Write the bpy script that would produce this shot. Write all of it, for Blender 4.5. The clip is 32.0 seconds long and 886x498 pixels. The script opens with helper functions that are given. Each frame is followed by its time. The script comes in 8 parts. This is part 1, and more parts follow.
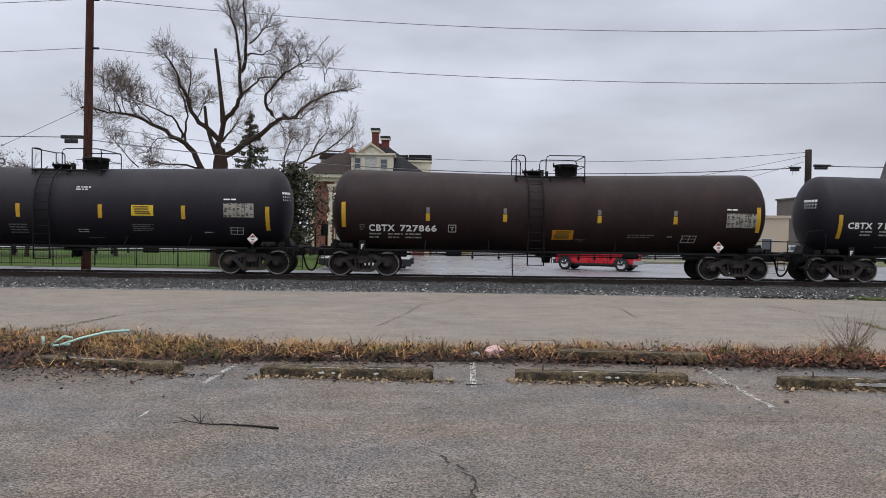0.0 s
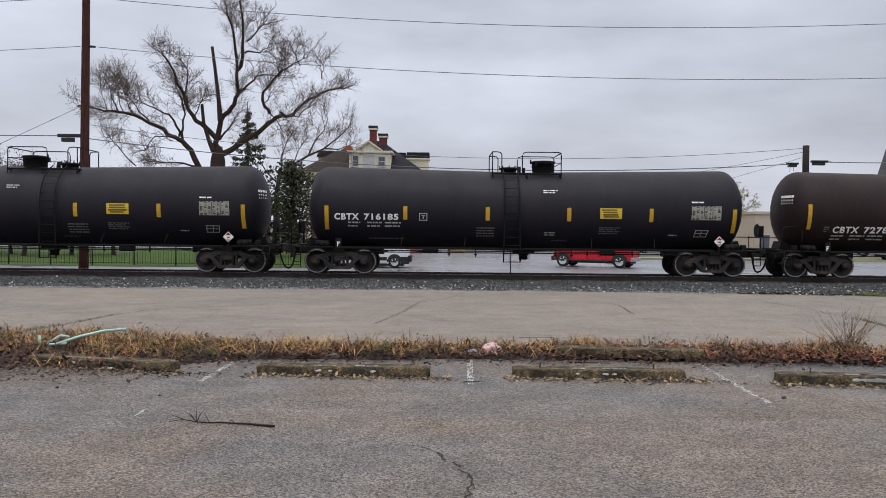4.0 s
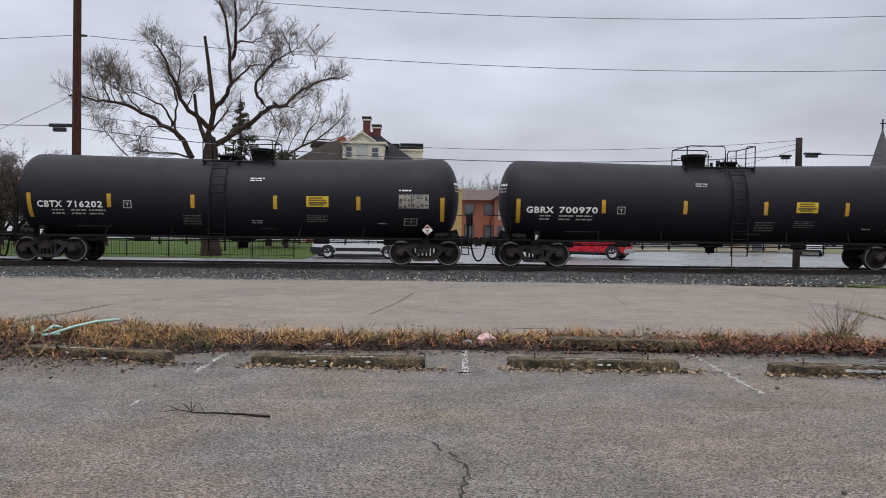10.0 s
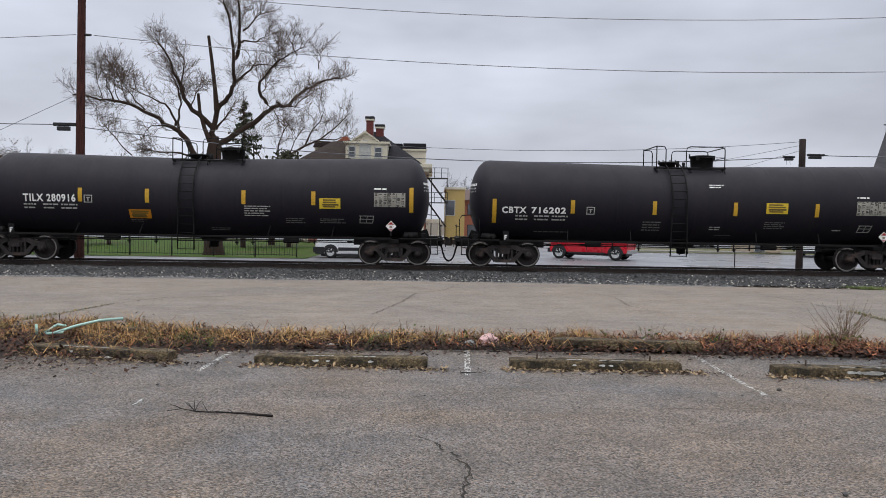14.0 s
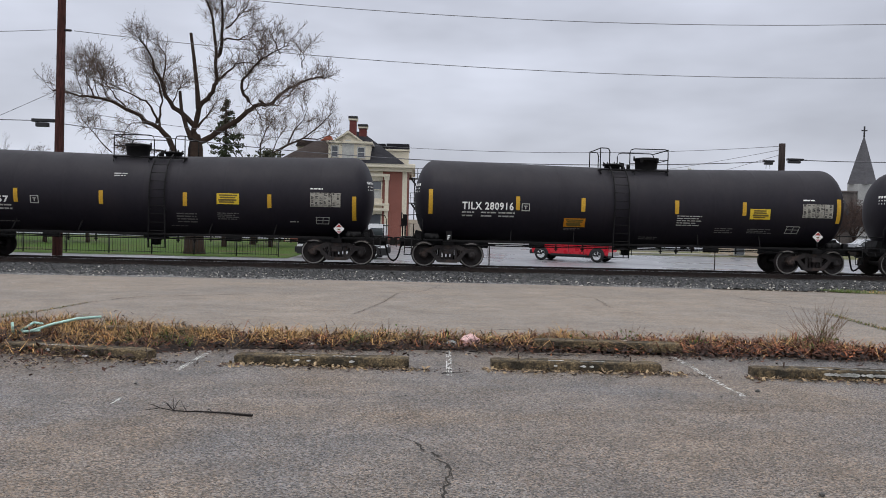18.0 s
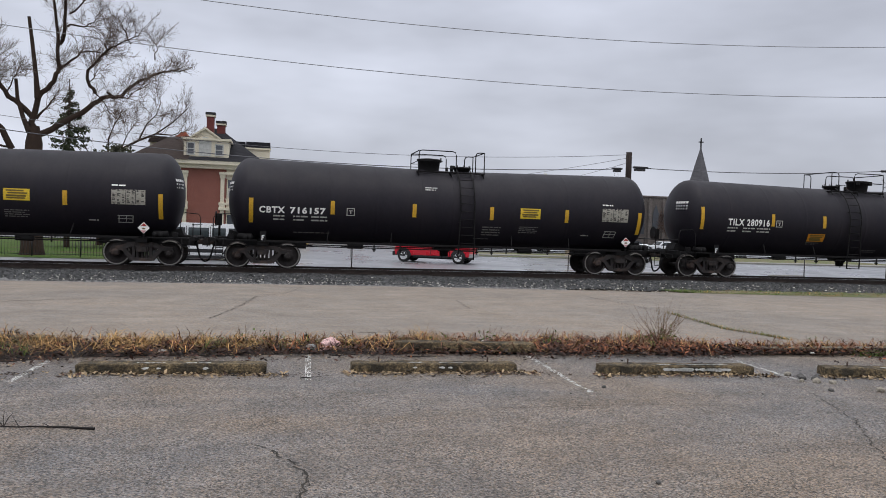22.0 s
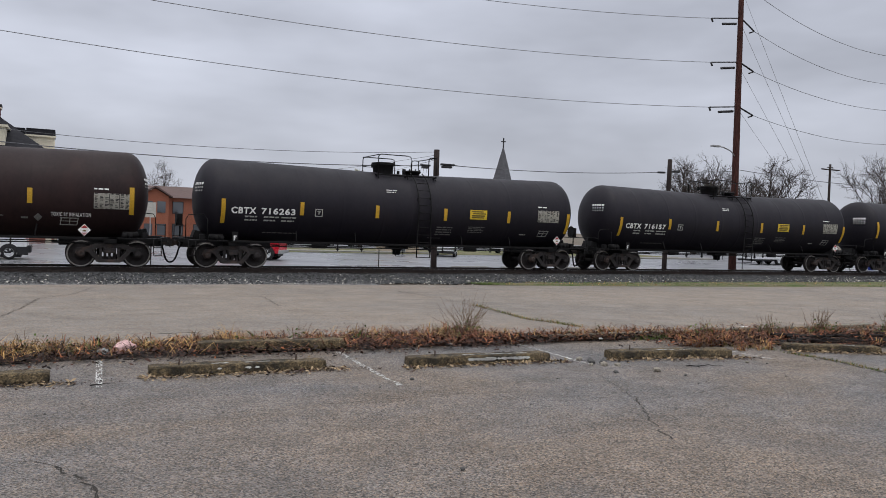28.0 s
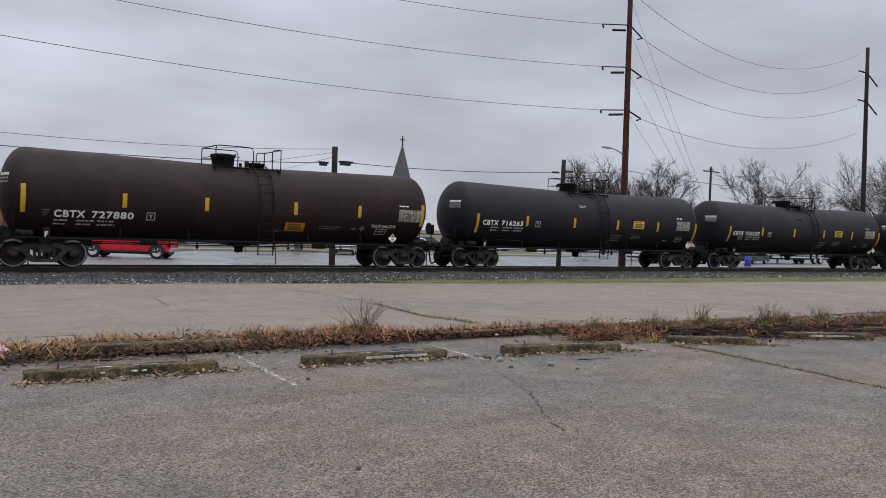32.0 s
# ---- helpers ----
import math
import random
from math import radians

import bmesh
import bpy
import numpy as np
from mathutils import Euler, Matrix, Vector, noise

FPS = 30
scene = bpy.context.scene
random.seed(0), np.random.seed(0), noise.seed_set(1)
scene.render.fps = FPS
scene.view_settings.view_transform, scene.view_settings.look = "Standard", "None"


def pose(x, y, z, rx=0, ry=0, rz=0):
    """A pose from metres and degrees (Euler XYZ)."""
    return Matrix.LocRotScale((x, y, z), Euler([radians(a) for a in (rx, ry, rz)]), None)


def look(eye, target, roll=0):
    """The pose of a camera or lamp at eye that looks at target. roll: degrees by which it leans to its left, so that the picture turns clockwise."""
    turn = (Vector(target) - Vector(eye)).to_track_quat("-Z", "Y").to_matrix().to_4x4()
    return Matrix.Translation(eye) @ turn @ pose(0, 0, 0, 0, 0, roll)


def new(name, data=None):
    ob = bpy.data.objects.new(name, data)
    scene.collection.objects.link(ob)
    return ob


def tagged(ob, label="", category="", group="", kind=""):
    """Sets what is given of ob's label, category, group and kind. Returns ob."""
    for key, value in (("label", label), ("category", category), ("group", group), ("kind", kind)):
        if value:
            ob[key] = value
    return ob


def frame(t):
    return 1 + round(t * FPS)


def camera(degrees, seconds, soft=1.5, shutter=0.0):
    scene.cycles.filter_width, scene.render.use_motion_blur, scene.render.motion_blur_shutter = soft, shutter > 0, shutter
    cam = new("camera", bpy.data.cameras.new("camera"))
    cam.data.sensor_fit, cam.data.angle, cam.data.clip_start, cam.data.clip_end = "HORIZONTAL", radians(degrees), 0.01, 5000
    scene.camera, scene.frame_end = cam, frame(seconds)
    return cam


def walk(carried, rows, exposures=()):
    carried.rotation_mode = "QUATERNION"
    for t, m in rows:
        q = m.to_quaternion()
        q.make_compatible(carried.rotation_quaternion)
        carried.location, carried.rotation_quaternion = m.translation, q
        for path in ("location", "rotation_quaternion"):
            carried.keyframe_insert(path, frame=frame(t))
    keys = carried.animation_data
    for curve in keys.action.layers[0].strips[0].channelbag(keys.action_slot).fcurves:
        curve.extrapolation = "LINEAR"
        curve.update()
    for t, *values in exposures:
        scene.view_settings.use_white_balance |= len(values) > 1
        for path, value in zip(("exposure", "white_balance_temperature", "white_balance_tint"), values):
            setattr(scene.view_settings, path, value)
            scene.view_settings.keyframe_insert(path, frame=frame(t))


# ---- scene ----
cam = camera(60.2, 32.0, soft=0.9)
PATH = [
    (0, (-0.407, -0.079, 1.619), (-0.392, 1.92, 1.574), 0.8),
    (0.5, (-0.408, -0.085, 1.619), (-0.393, 1.915, 1.574), 0.8),
    (1, (-0.409, -0.092, 1.622), (-0.39, 1.908, 1.577), 0.8),
    (1.5, (-0.406, -0.08, 1.616), (-0.386, 1.919, 1.571), 0.8),
    (2, (-0.402, -0.075, 1.617), (-0.382, 1.925, 1.572), 0.8),
    (2.5, (-0.399, -0.076, 1.614), (-0.379, 1.924, 1.57), 0.7),
    (3, (-0.39, -0.068, 1.614), (-0.371, 1.932, 1.565), 0.7),
    (3.5, (-0.385, -0.064, 1.615), (-0.367, 1.935, 1.564), 0.6),
    (5.5, (-0.396, -0.062, 1.615), (-0.374, 1.937, 1.562), 0.6),
    (6, (-0.397, -0.058, 1.614), (-0.376, 1.941, 1.561), 0.7),
    (6.5, (-0.401, -0.069, 1.614), (-0.381, 1.93, 1.56), 0.6),
    (7, (-0.406, -0.066, 1.614), (-0.379, 1.933, 1.557), 0.7),
    (7.5, (-0.401, -0.062, 1.608), (-0.365, 1.937, 1.548), 0.6),
    (8, (-0.4, -0.047, 1.606), (-0.361, 1.951, 1.537), 0.6),
    (8.5, (-0.408, -0.051, 1.607), (-0.368, 1.947, 1.533), 0.7),
    (9, (-0.409, -0.049, 1.606), (-0.369, 1.949, 1.533), 0.7),
    (9.5, (-0.408, -0.056, 1.608), (-0.37, 1.942, 1.535), 0.7),
    (10, (-0.407, -0.056, 1.608), (-0.37, 1.942, 1.534), 0.7),
    (10.5, (-0.411, -0.067, 1.612), (-0.375, 1.932, 1.538), 0.7),
    (11, (-0.413, -0.064, 1.61), (-0.377, 1.934, 1.537), 0.8),
    (11.5, (-0.409, -0.06, 1.608), (-0.375, 1.938, 1.535), 0.9),
    (12, (-0.412, -0.067, 1.611), (-0.378, 1.932, 1.537), 0.9),
    (12.5, (-0.411, -0.069, 1.611), (-0.378, 1.93, 1.537), 0.9),
    (13, (-0.409, -0.071, 1.611), (-0.378, 1.927, 1.538), 0.9),
    (13.5, (-0.409, -0.072, 1.612), (-0.378, 1.926, 1.539), 0.9),
    (14, (-0.408, -0.073, 1.613), (-0.378, 1.925, 1.539), 0.9),
    (14.5, (-0.404, -0.072, 1.612), (-0.37, 1.927, 1.539), 0.9),
    (16.5, (-0.395, -0.066, 1.613), (-0.332, 1.932, 1.54), 0.9),
    (17, (-0.396, -0.064, 1.611), (-0.32, 1.933, 1.539), 1.0),
    (17.5, (-0.407, -0.07, 1.609), (-0.33, 1.928, 1.537), 1.2),
    (18, (-0.407, -0.065, 1.605), (-0.331, 1.932, 1.534), 1.4),
    (18.5, (-0.408, -0.072, 1.607), (-0.333, 1.926, 1.536), 1.4),
    (19, (-0.413, -0.079, 1.612), (-0.338, 1.918, 1.54), 1.4),
    (19.5, (-0.413, -0.074, 1.609), (-0.322, 1.923, 1.539), 1.5),
    (20, (-0.413, -0.074, 1.612), (-0.284, 1.921, 1.543), 1.8),
    (20.5, (-0.405, -0.068, 1.62), (-0.213, 1.922, 1.553), 1.9),
    (21, (-0.394, -0.062, 1.624), (-0.134, 1.92, 1.558), 1.9),
    (21.5, (-0.386, -0.076, 1.621), (-0.059, 1.896, 1.56), 1.9),
    (22, (-0.376, -0.081, 1.622), (0.053, 1.872, 1.565), 1.9),
    (22.5, (-0.364, -0.073, 1.621), (0.151, 1.858, 1.567), 1.9),
    (23, (-0.356, -0.064, 1.619), (0.23, 1.847, 1.562), 1.9),
    (23.5, (-0.352, -0.067, 1.619), (0.293, 1.826, 1.56), 1.9),
    (24, (-0.349, -0.063, 1.618), (0.333, 1.816, 1.559), 1.9),
    (24.5, (-0.346, -0.063, 1.617), (0.365, 1.806, 1.558), 1.9),
    (25, (-0.337, -0.058, 1.617), (0.4, 1.8, 1.558), 1.9),
    (25.5, (-0.335, -0.059, 1.618), (0.42, 1.792, 1.559), 1.9),
    (27.5, (-0.347, -0.072, 1.621), (0.507, 1.735, 1.567), 1.9),
    (28, (-0.344, -0.074, 1.623), (0.547, 1.715, 1.57), 1.9),
    (28.5, (-0.338, -0.072, 1.615), (0.589, 1.7, 1.564), 1.9),
    (29, (-0.336, -0.071, 1.619), (0.613, 1.688, 1.567), 1.9),
    (29.5, (-0.333, -0.076, 1.624), (0.642, 1.669, 1.572), 1.9),
    (30, (-0.323, -0.073, 1.62), (0.679, 1.657, 1.569), 1.9),
    (30.5, (-0.328, -0.084, 1.622), (0.701, 1.63, 1.572), 1.9),
    (31, (-0.332, -0.087, 1.624), (0.727, 1.609, 1.575), 1.9),
    (31.5, (-0.324, -0.083, 1.624), (0.763, 1.596, 1.576), 1.9),
    (32, (-0.317, -0.075, 1.618), (0.801, 1.582, 1.569), 2.0),
]
walk(cam, [(t, look(eye, target, roll)) for t, eye, target, roll in PATH], [(0, 0.0), (19, 0.0), (25, -0.05), (29, -0.12), (32, -0.12)])

# ---------------------------------------------------------------- light
EXPOSURE = 0.0
scene.view_settings.exposure = EXPOSURE
world = bpy.data.worlds.new("overcast_sky")
scene.world = world
world.use_nodes = True
wt = world.node_tree
wt.nodes.clear()


def wnode(kind, **values):
    n = wt.nodes.new(kind)
    for key, value in values.items():
        if key == "sky_type":
            n.sky_type = value
        elif key == "operation":
            n.operation = value
        elif key == "blend_type":
            n.blend_type = value
    return n


SUN_ELEVATION, SUN_TURN = 68.0, 150.0
sky = wnode("ShaderNodeTexSky", sky_type="NISHITA")
sky.sun_disc = False
sky.sun_elevation, sky.sun_rotation = radians(SUN_ELEVATION), radians(SUN_TURN)
sky.air_density, sky.dust_density = 1.0, 4.0
coord = wnode("ShaderNodeTexCoord")
split = wnode("ShaderNodeSeparateXYZ")
wt.links.new(coord.outputs["Generated"], split.inputs[0])
rise = wnode("ShaderNodeValToRGB")          # overcast: the zenith is about three times as bright as the horizon
cr = rise.color_ramp
cr.elements[0].position, cr.elements[0].color = 0.0, (0.50, 0.52, 0.588, 1)
cr.elements[1].position, cr.elements[1].color = 1.0, (1.42, 1.45, 1.52, 1)
for at_, c in ((0.06, (0.525, 0.55, 0.625)), (0.16, (0.565, 0.595, 0.685)), (0.30, (0.55, 0.58, 0.675)), (0.45, (0.64, 0.665, 0.74))):
    e = cr.elements.new(at_)
    e.color = (*c, 1)
wt.links.new(split.outputs["Z"], rise.inputs[0])
stretch = wnode("ShaderNodeMapping")
stretch.inputs["Scale"].default_value = (1.6, 1.6, 5.0)
wt.links.new(coord.outputs["Generated"], stretch.inputs[0])
cloud = wnode("ShaderNodeTexNoise")
cloud.inputs["Scale"].default_value, cloud.inputs["Detail"].default_value = 1.7, 4.0
cloud.inputs["Roughness"].default_value = 0.5
wt.links.new(stretch.outputs[0], cloud.inputs["Vector"])
shade = wnode("ShaderNodeMapRange")
shade.inputs["From Min"].default_value, shade.inputs["From Max"].default_value = 0.3, 0.7
shade.inputs["To Min"].default_value, shade.inputs["To Max"].default_value = 0.78, 1.24
wt.links.new(cloud.outputs["Fac"], shade.inputs["Value"])
mult = wnode("ShaderNodeVectorMath", operation="SCALE")
wt.links.new(rise.outputs["Color"], mult.inputs[0])
wt.links.new(shade.outputs[0], mult.inputs["Scale"])
soft_sky = wnode("ShaderNodeVectorMath", operation="SCALE")
soft_sky.inputs["Scale"].default_value = 0.004
wt.links.new(sky.outputs[0], soft_sky.inputs[0])
total = wnode("ShaderNodeVectorMath", operation="ADD")
side = wnode("ShaderNodeMapRange")           # the cover is thicker towards the right
side.inputs["From Min"].default_value, side.inputs["From Max"].default_value = 0.0, 0.6
side.inputs["To Min"].default_value, side.inputs["To Max"].default_value = 1.10, 0.99
wt.links.new(split.outputs["X"], side.inputs["Value"])
thick = wnode("ShaderNodeVectorMath", operation="SCALE")
wt.links.new(mult.outputs[0], thick.inputs[0])
wt.links.new(side.outputs[0], thick.inputs["Scale"])
wt.links.new(thick.outputs[0], total.inputs[0])
wt.links.new(soft_sky.outputs[0], total.inputs[1])
back = wnode("ShaderNodeBackground")
back.inputs["Strength"].default_value = 1.0
wt.links.new(total.outputs[0], back.inputs["Color"])
wout = wnode("ShaderNodeOutputWorld")
wt.links.new(back.outputs[0], wout.inputs["Surface"])

sun_data = bpy.data.lights.new("sun", "SUN")
sun_data.energy, sun_data.angle, sun_data.color = 0.6, radians(30), (1.0, 0.97, 0.93)
sun_ob = new("sun", sun_data)
sun_ob.matrix_world = look((0, 0, 60), (6, 34, 60 - 36 * math.tan(radians(SUN_ELEVATION))))


# ---------------------------------------------------------------- materials
def material(name, base, rough=0.8, metal=0.0, second=None, scale=4.0, amount=0.5, fine=60.0, fine_amount=0.25, bump=0.15, bump_scale=80.0,
             spec=0.5, per_object=0.0, stain=None, stain_scale=0.6, stain_at=(0.52, 0.66), rough_var=0.15, stretch=(1, 1, 1), glow=0.0, island=0.0, speck=0.0, speck_scale=110.0):
    """A surface with broad patches, fine grain, stains and relief, in metres of the thing's own space."""
    m = bpy.data.materials.new(name)
    m.use_nodes = True
    t = m.node_tree
    b = t.nodes["Principled BSDF"]
    link = t.links.new
    tc = t.nodes.new("ShaderNodeTexCoord")
    mp = t.nodes.new("ShaderNodeMapping")
    mp.inputs["Scale"].default_value = stretch
    link(tc.outputs["Object"], mp.inputs[0])

    def noise_at(s, detail=4.0, r=0.55):
        n = t.nodes.new("ShaderNodeTexNoise")
        n.inputs["Scale"].default_value, n.inputs["Detail"].default_value, n.inputs["Roughness"].default_value = s, detail, r
        link(mp.outputs[0], n.inputs["Vector"])
        return n.outputs["Fac"]

    def ranged(v, a, c, lo=0.0, hi=1.0):
        n = t.nodes.new("ShaderNodeMapRange")
        n.inputs["From Min"].default_value, n.inputs["From Max"].default_value = a, c
        n.inputs["To Min"].default_value, n.inputs["To Max"].default_value = lo, hi
        link(v, n.inputs["Value"])
        return n.outputs[0]

    def mixed(fac, a, c, kind="MIX"):
        n = t.nodes.new("ShaderNodeMix")
        n.data_type, n.blend_type = "RGBA", kind
        for sock, v in ((n.inputs["Factor"], fac), (n.inputs[6], a), (n.inputs[7], c)):
            if isinstance(v, bpy.types.NodeSocket):
                link(v, sock)
            elif isinstance(v, (int, float)):
                sock.default_value = v
            else:
                sock.default_value = (*v, 1) if len(v) == 3 else v
        return n.outputs[2]

    if second is None:
        second = tuple(c * 0.7 for c in base)
    broad = ranged(noise_at(scale), 0.35, 0.65, 0.0, amount)
    col = mixed(broad, base, second)
    grain = noise_at(fine, 2.0)
    g = ranged(grain, 0.3, 0.7, 1 - fine_amount, 1 + fine_amount)
    sc = t.nodes.new("ShaderNodeVectorMath")
    sc.operation = "SCALE"
    link(col, sc.inputs[0])
    link(g, sc.inputs["Scale"])
    col = sc.outputs[0]
    if speck:
        vo = t.nodes.new("ShaderNodeTexVoronoi")
        vo.inputs["Scale"].default_value = speck_scale
        link(mp.outputs[0], vo.inputs["Vector"])
        sp = t.nodes.new("ShaderNodeSeparateColor")
        link(vo.outputs["Color"], sp.inputs[0])
        s3 = t.nodes.new("ShaderNodeVectorMath")
        s3.operation = "SCALE"
        link(col, s3.inputs[0])
        link(ranged(sp.outputs[0], 0, 1, 1 - speck, 1 + speck), s3.inputs["Scale"])
        col = s3.outputs[0]
    if stain:
        col = mixed(ranged(noise_at(stain_scale, 6.0, 0.62), *stain_at), col, stain)
    if per_object or island:
        info = t.nodes.new("ShaderNodeObjectInfo").outputs["Random"] if per_object else t.nodes.new("ShaderNodeNewGeometry").outputs["Random Per Island"]
        k = per_object or island
        s2 = t.nodes.new("ShaderNodeVectorMath")
        s2.operation = "SCALE"
        link(col, s2.inputs[0])
        link(ranged(info, 0, 1, 1 - k, 1 + k), s2.inputs["Scale"])
        col = s2.outputs[0]
    link(col, b.inputs["Base Color"])
    link(ranged(noise_at(scale * 2.3), 0.3, 0.7, max(0.02, rough - rough_var), min(1, rough + rough_var)), b.inputs["Roughness"])
    b.inputs["Metallic"].default_value = metal
    b.inputs["Specular IOR Level"].default_value = spec
    if bump:
        bp = t.nodes.new("ShaderNodeBump")
        bp.inputs["Strength"].default_value, bp.inputs["Distance"].default_value = bump, 0.02
        link(noise_at(bump_scale, 3.0), bp.inputs["Height"])
        link(bp.outputs[0], b.inputs["Normal"])
    if glow:
        link(col, b.inputs["Emission Color"])
        b.inputs["Emission Strength"].default_value = glow
    return m


def asphalt(name, warm, cool, grain=0.5, grain_scale=90.0, blotch=(0.80, 1.12), streak=0.10, rough=0.75, bump=0.5, patch=0.5, pits=0.35, pit_scale=26.0):
    """Old paving: warm and bluish patches, streaks along the lane, coarse grit and dark pits."""
    m = bpy.data.materials.new(name)
    m.use_nodes = True
    t = m.node_tree
    b = t.nodes["Principled BSDF"]
    link = t.links.new
    tc = t.nodes.new("ShaderNodeTexCoord")

    def mapped(sx, sy):
        mp = t.nodes.new("ShaderNodeMapping")
        mp.inputs["Scale"].default_value = (sx, sy, 1)
        link(tc.outputs["Object"], mp.inputs[0])
        return mp.outputs[0]

    def noise_at(vec, s, detail, r=0.55, warp=0.0):
        n = t.nodes.new("ShaderNodeTexNoise")
        n.inputs["Scale"].default_value, n.inputs["Detail"].default_value, n.inputs["Roughness"].default_value = s, detail, r
        n.inputs["Distortion"].default_value = warp
        link(vec, n.inputs["Vector"])
        return n.outputs["Fac"]

    def ranged(v, a, c, lo, hi):
        n = t.nodes.new("ShaderNodeMapRange")
        for key, val in (("From Min", a), ("From Max", c), ("To Min", lo), ("To Max", hi)):
            n.inputs[key].default_value = val
        link(v, n.inputs["Value"])
        return n.outputs[0]

    def times(col, fac):
        n = t.nodes.new("ShaderNodeVectorMath")
        n.operation = "SCALE"
        link(col, n.inputs[0])
        link(fac, n.inputs["Scale"])
        return n.outputs[0]

    plain = mapped(1, 1)
    mix = t.nodes.new("ShaderNodeMix")
    mix.data_type = "RGBA"
    mix.inputs[6].default_value, mix.inputs[7].default_value = (*warm, 1), (*cool, 1)
    link(ranged(noise_at(mapped(0.75, 1.0), patch, 5.0, 0.6, 0.5), 0.40, 0.62, 0.0, 1.0), mix.inputs["Factor"])
    col = mix.outputs[2]
    col = times(col, ranged(noise_at(plain, 1.7, 6.0, 0.65), 0.32, 0.66, *blotch))
    col = times(col, ranged(noise_at(mapped(0.5, 5.0), 1.3, 3.0), 0.35, 0.65, 1 - streak, 1 + streak))
    vo = t.nodes.new("ShaderNodeTexVoronoi")
    vo.inputs["Scale"].default_value = grain_scale
    link(plain, vo.inputs["Vector"])
    sp = t.nodes.new("ShaderNodeSeparateColor")
    link(vo.outputs["Color"], sp.inputs[0])
    col = times(col, ranged(sp.outputs[0], 0, 1, 1 - grain, 1 + grain))
    tint = t.nodes.new("ShaderNodeMix")                     # single brown and grey stones
    tint.data_type, tint.blend_type = "RGBA", "MULTIPLY"
    tint.inputs[7].default_value = (1.12, 0.97, 0.82, 1)
    link(ranged(sp.outputs[1], 0.45, 0.8, 0, 1), tint.inputs["Factor"])
    link(col, tint.inputs[6])
    col = times(tint.outputs[2], ranged(noise_at(plain, 60, 2.0), 0.3, 0.7, 1 - grain * 0.4, 1 + grain * 0.4))
    pit = t.nodes.new("ShaderNodeTexVoronoi")
    pit.inputs["Scale"].default_value = pit_scale
    link(plain, pit.inputs["Vector"])
    col = times(col, ranged(pit.outputs["Distance"], 0.08, 0.22, 1 - pits, 1.0))
    link(col, b.inputs["Base Color"])
    link(ranged(noise_at(plain, 1.1, 4.0), 0.3, 0.7, rough - 0.15, min(1, rough + 0.15)), b.inputs["Roughness"])
    bp = t.nodes.new("ShaderNodeBump")
    bp.inputs["Strength"].default_value, bp.inputs["Distance"].default_value = bump, 0.012
    link(vo.outputs["Distance"], bp.inputs["Height"])
    link(bp.outputs[0], b.inputs["Normal"])
    return m


def glass(name, tint=(0.03, 0.035, 0.04), rough=0.04):
    m = bpy.data.materials.new(name)
    m.use_nodes = True
    b = m.node_tree.nodes["Principled BSDF"]
    b.inputs["Base Color"].default_value = (*tint, 1)
    b.inputs["Roughness"].default_value = rough
    b.inputs["Specular IOR Level"].default_value = 0.9
    return m


# ---------------------------------------------------------------- mesh helpers
def box(bm, x0, x1, y0, y1, z0, z1, bevel=0.0, m=None):
    made = bmesh.ops.create_cube(bm, size=1.0)["verts"]
    for v in made:
        v.co = Vector(((x0 + x1) / 2 + v.co.x * (x1 - x0), (y0 + y1) / 2 + v.co.y * (y1 - y0), (z0 + z1) / 2 + v.co.z * (z1 - z0)))
    if bevel:
        edges = list({e for v in made for e in v.link_edges})
        made = bmesh.ops.bevel(bm, geom=edges, offset=bevel, segments=2, affect="EDGES", profile=0.6)["verts"]
    if m is not None:
        bmesh.ops.transform(bm, matrix=m, verts=list({v for v in made if v.is_valid}))
    return made


def tube(bm, p, q, r, r2=None, seg=8, caps=True):
    """A straight round bar from p to q."""
    p, q = Vector(p), Vector(q)
    r2 = r if r2 is None else r2
    turn = (q - p).to_track_quat("Z", "Y").to_matrix()
    rings = []
    for c, rad in ((p, r), (q, r2)):
        rings.append([bm.verts.new(c + turn @ Vector((rad * math.cos(a), rad * math.sin(a), 0))) for a in (2 * math.pi * k / seg for k in range(seg))])
    for k in range(seg):
        f = bm.faces.new((rings[0][k], rings[0][(k + 1) % seg], rings[1][(k + 1) % seg], rings[1][k]))
        f.smooth = True
    if caps:
        bm.faces.new(rings[0][::-1])
        bm.faces.new(rings[1])


def pipe(bm, pts, r, seg=8):
    """A bent round bar through the given points."""
    pts = [Vector(p) for p in pts]
    rings = []
    for i, p in enumerate(pts):
        way = (pts[min(i + 1, len(pts) - 1)] - pts[max(i - 1, 0)]).normalized()
        side = way.cross(Vector((0.31, 0.2, 0.93))).normalized()
        up = side.cross(way)
        rings.append([bm.verts.new(p + (side * math.cos(a) + up * math.sin(a)) * r) for a in (2 * math.pi * k / seg for k in range(seg))])
    for a, b in zip(rings, rings[1:]):
        for k in range(seg):
            f = bm.faces.new((a[k], a[(k + 1) % seg], b[(k + 1) % seg], b[k]))
            f.smooth = True
    bm.faces.new(rings[0][::-1])
    bm.faces.new(rings[-1])


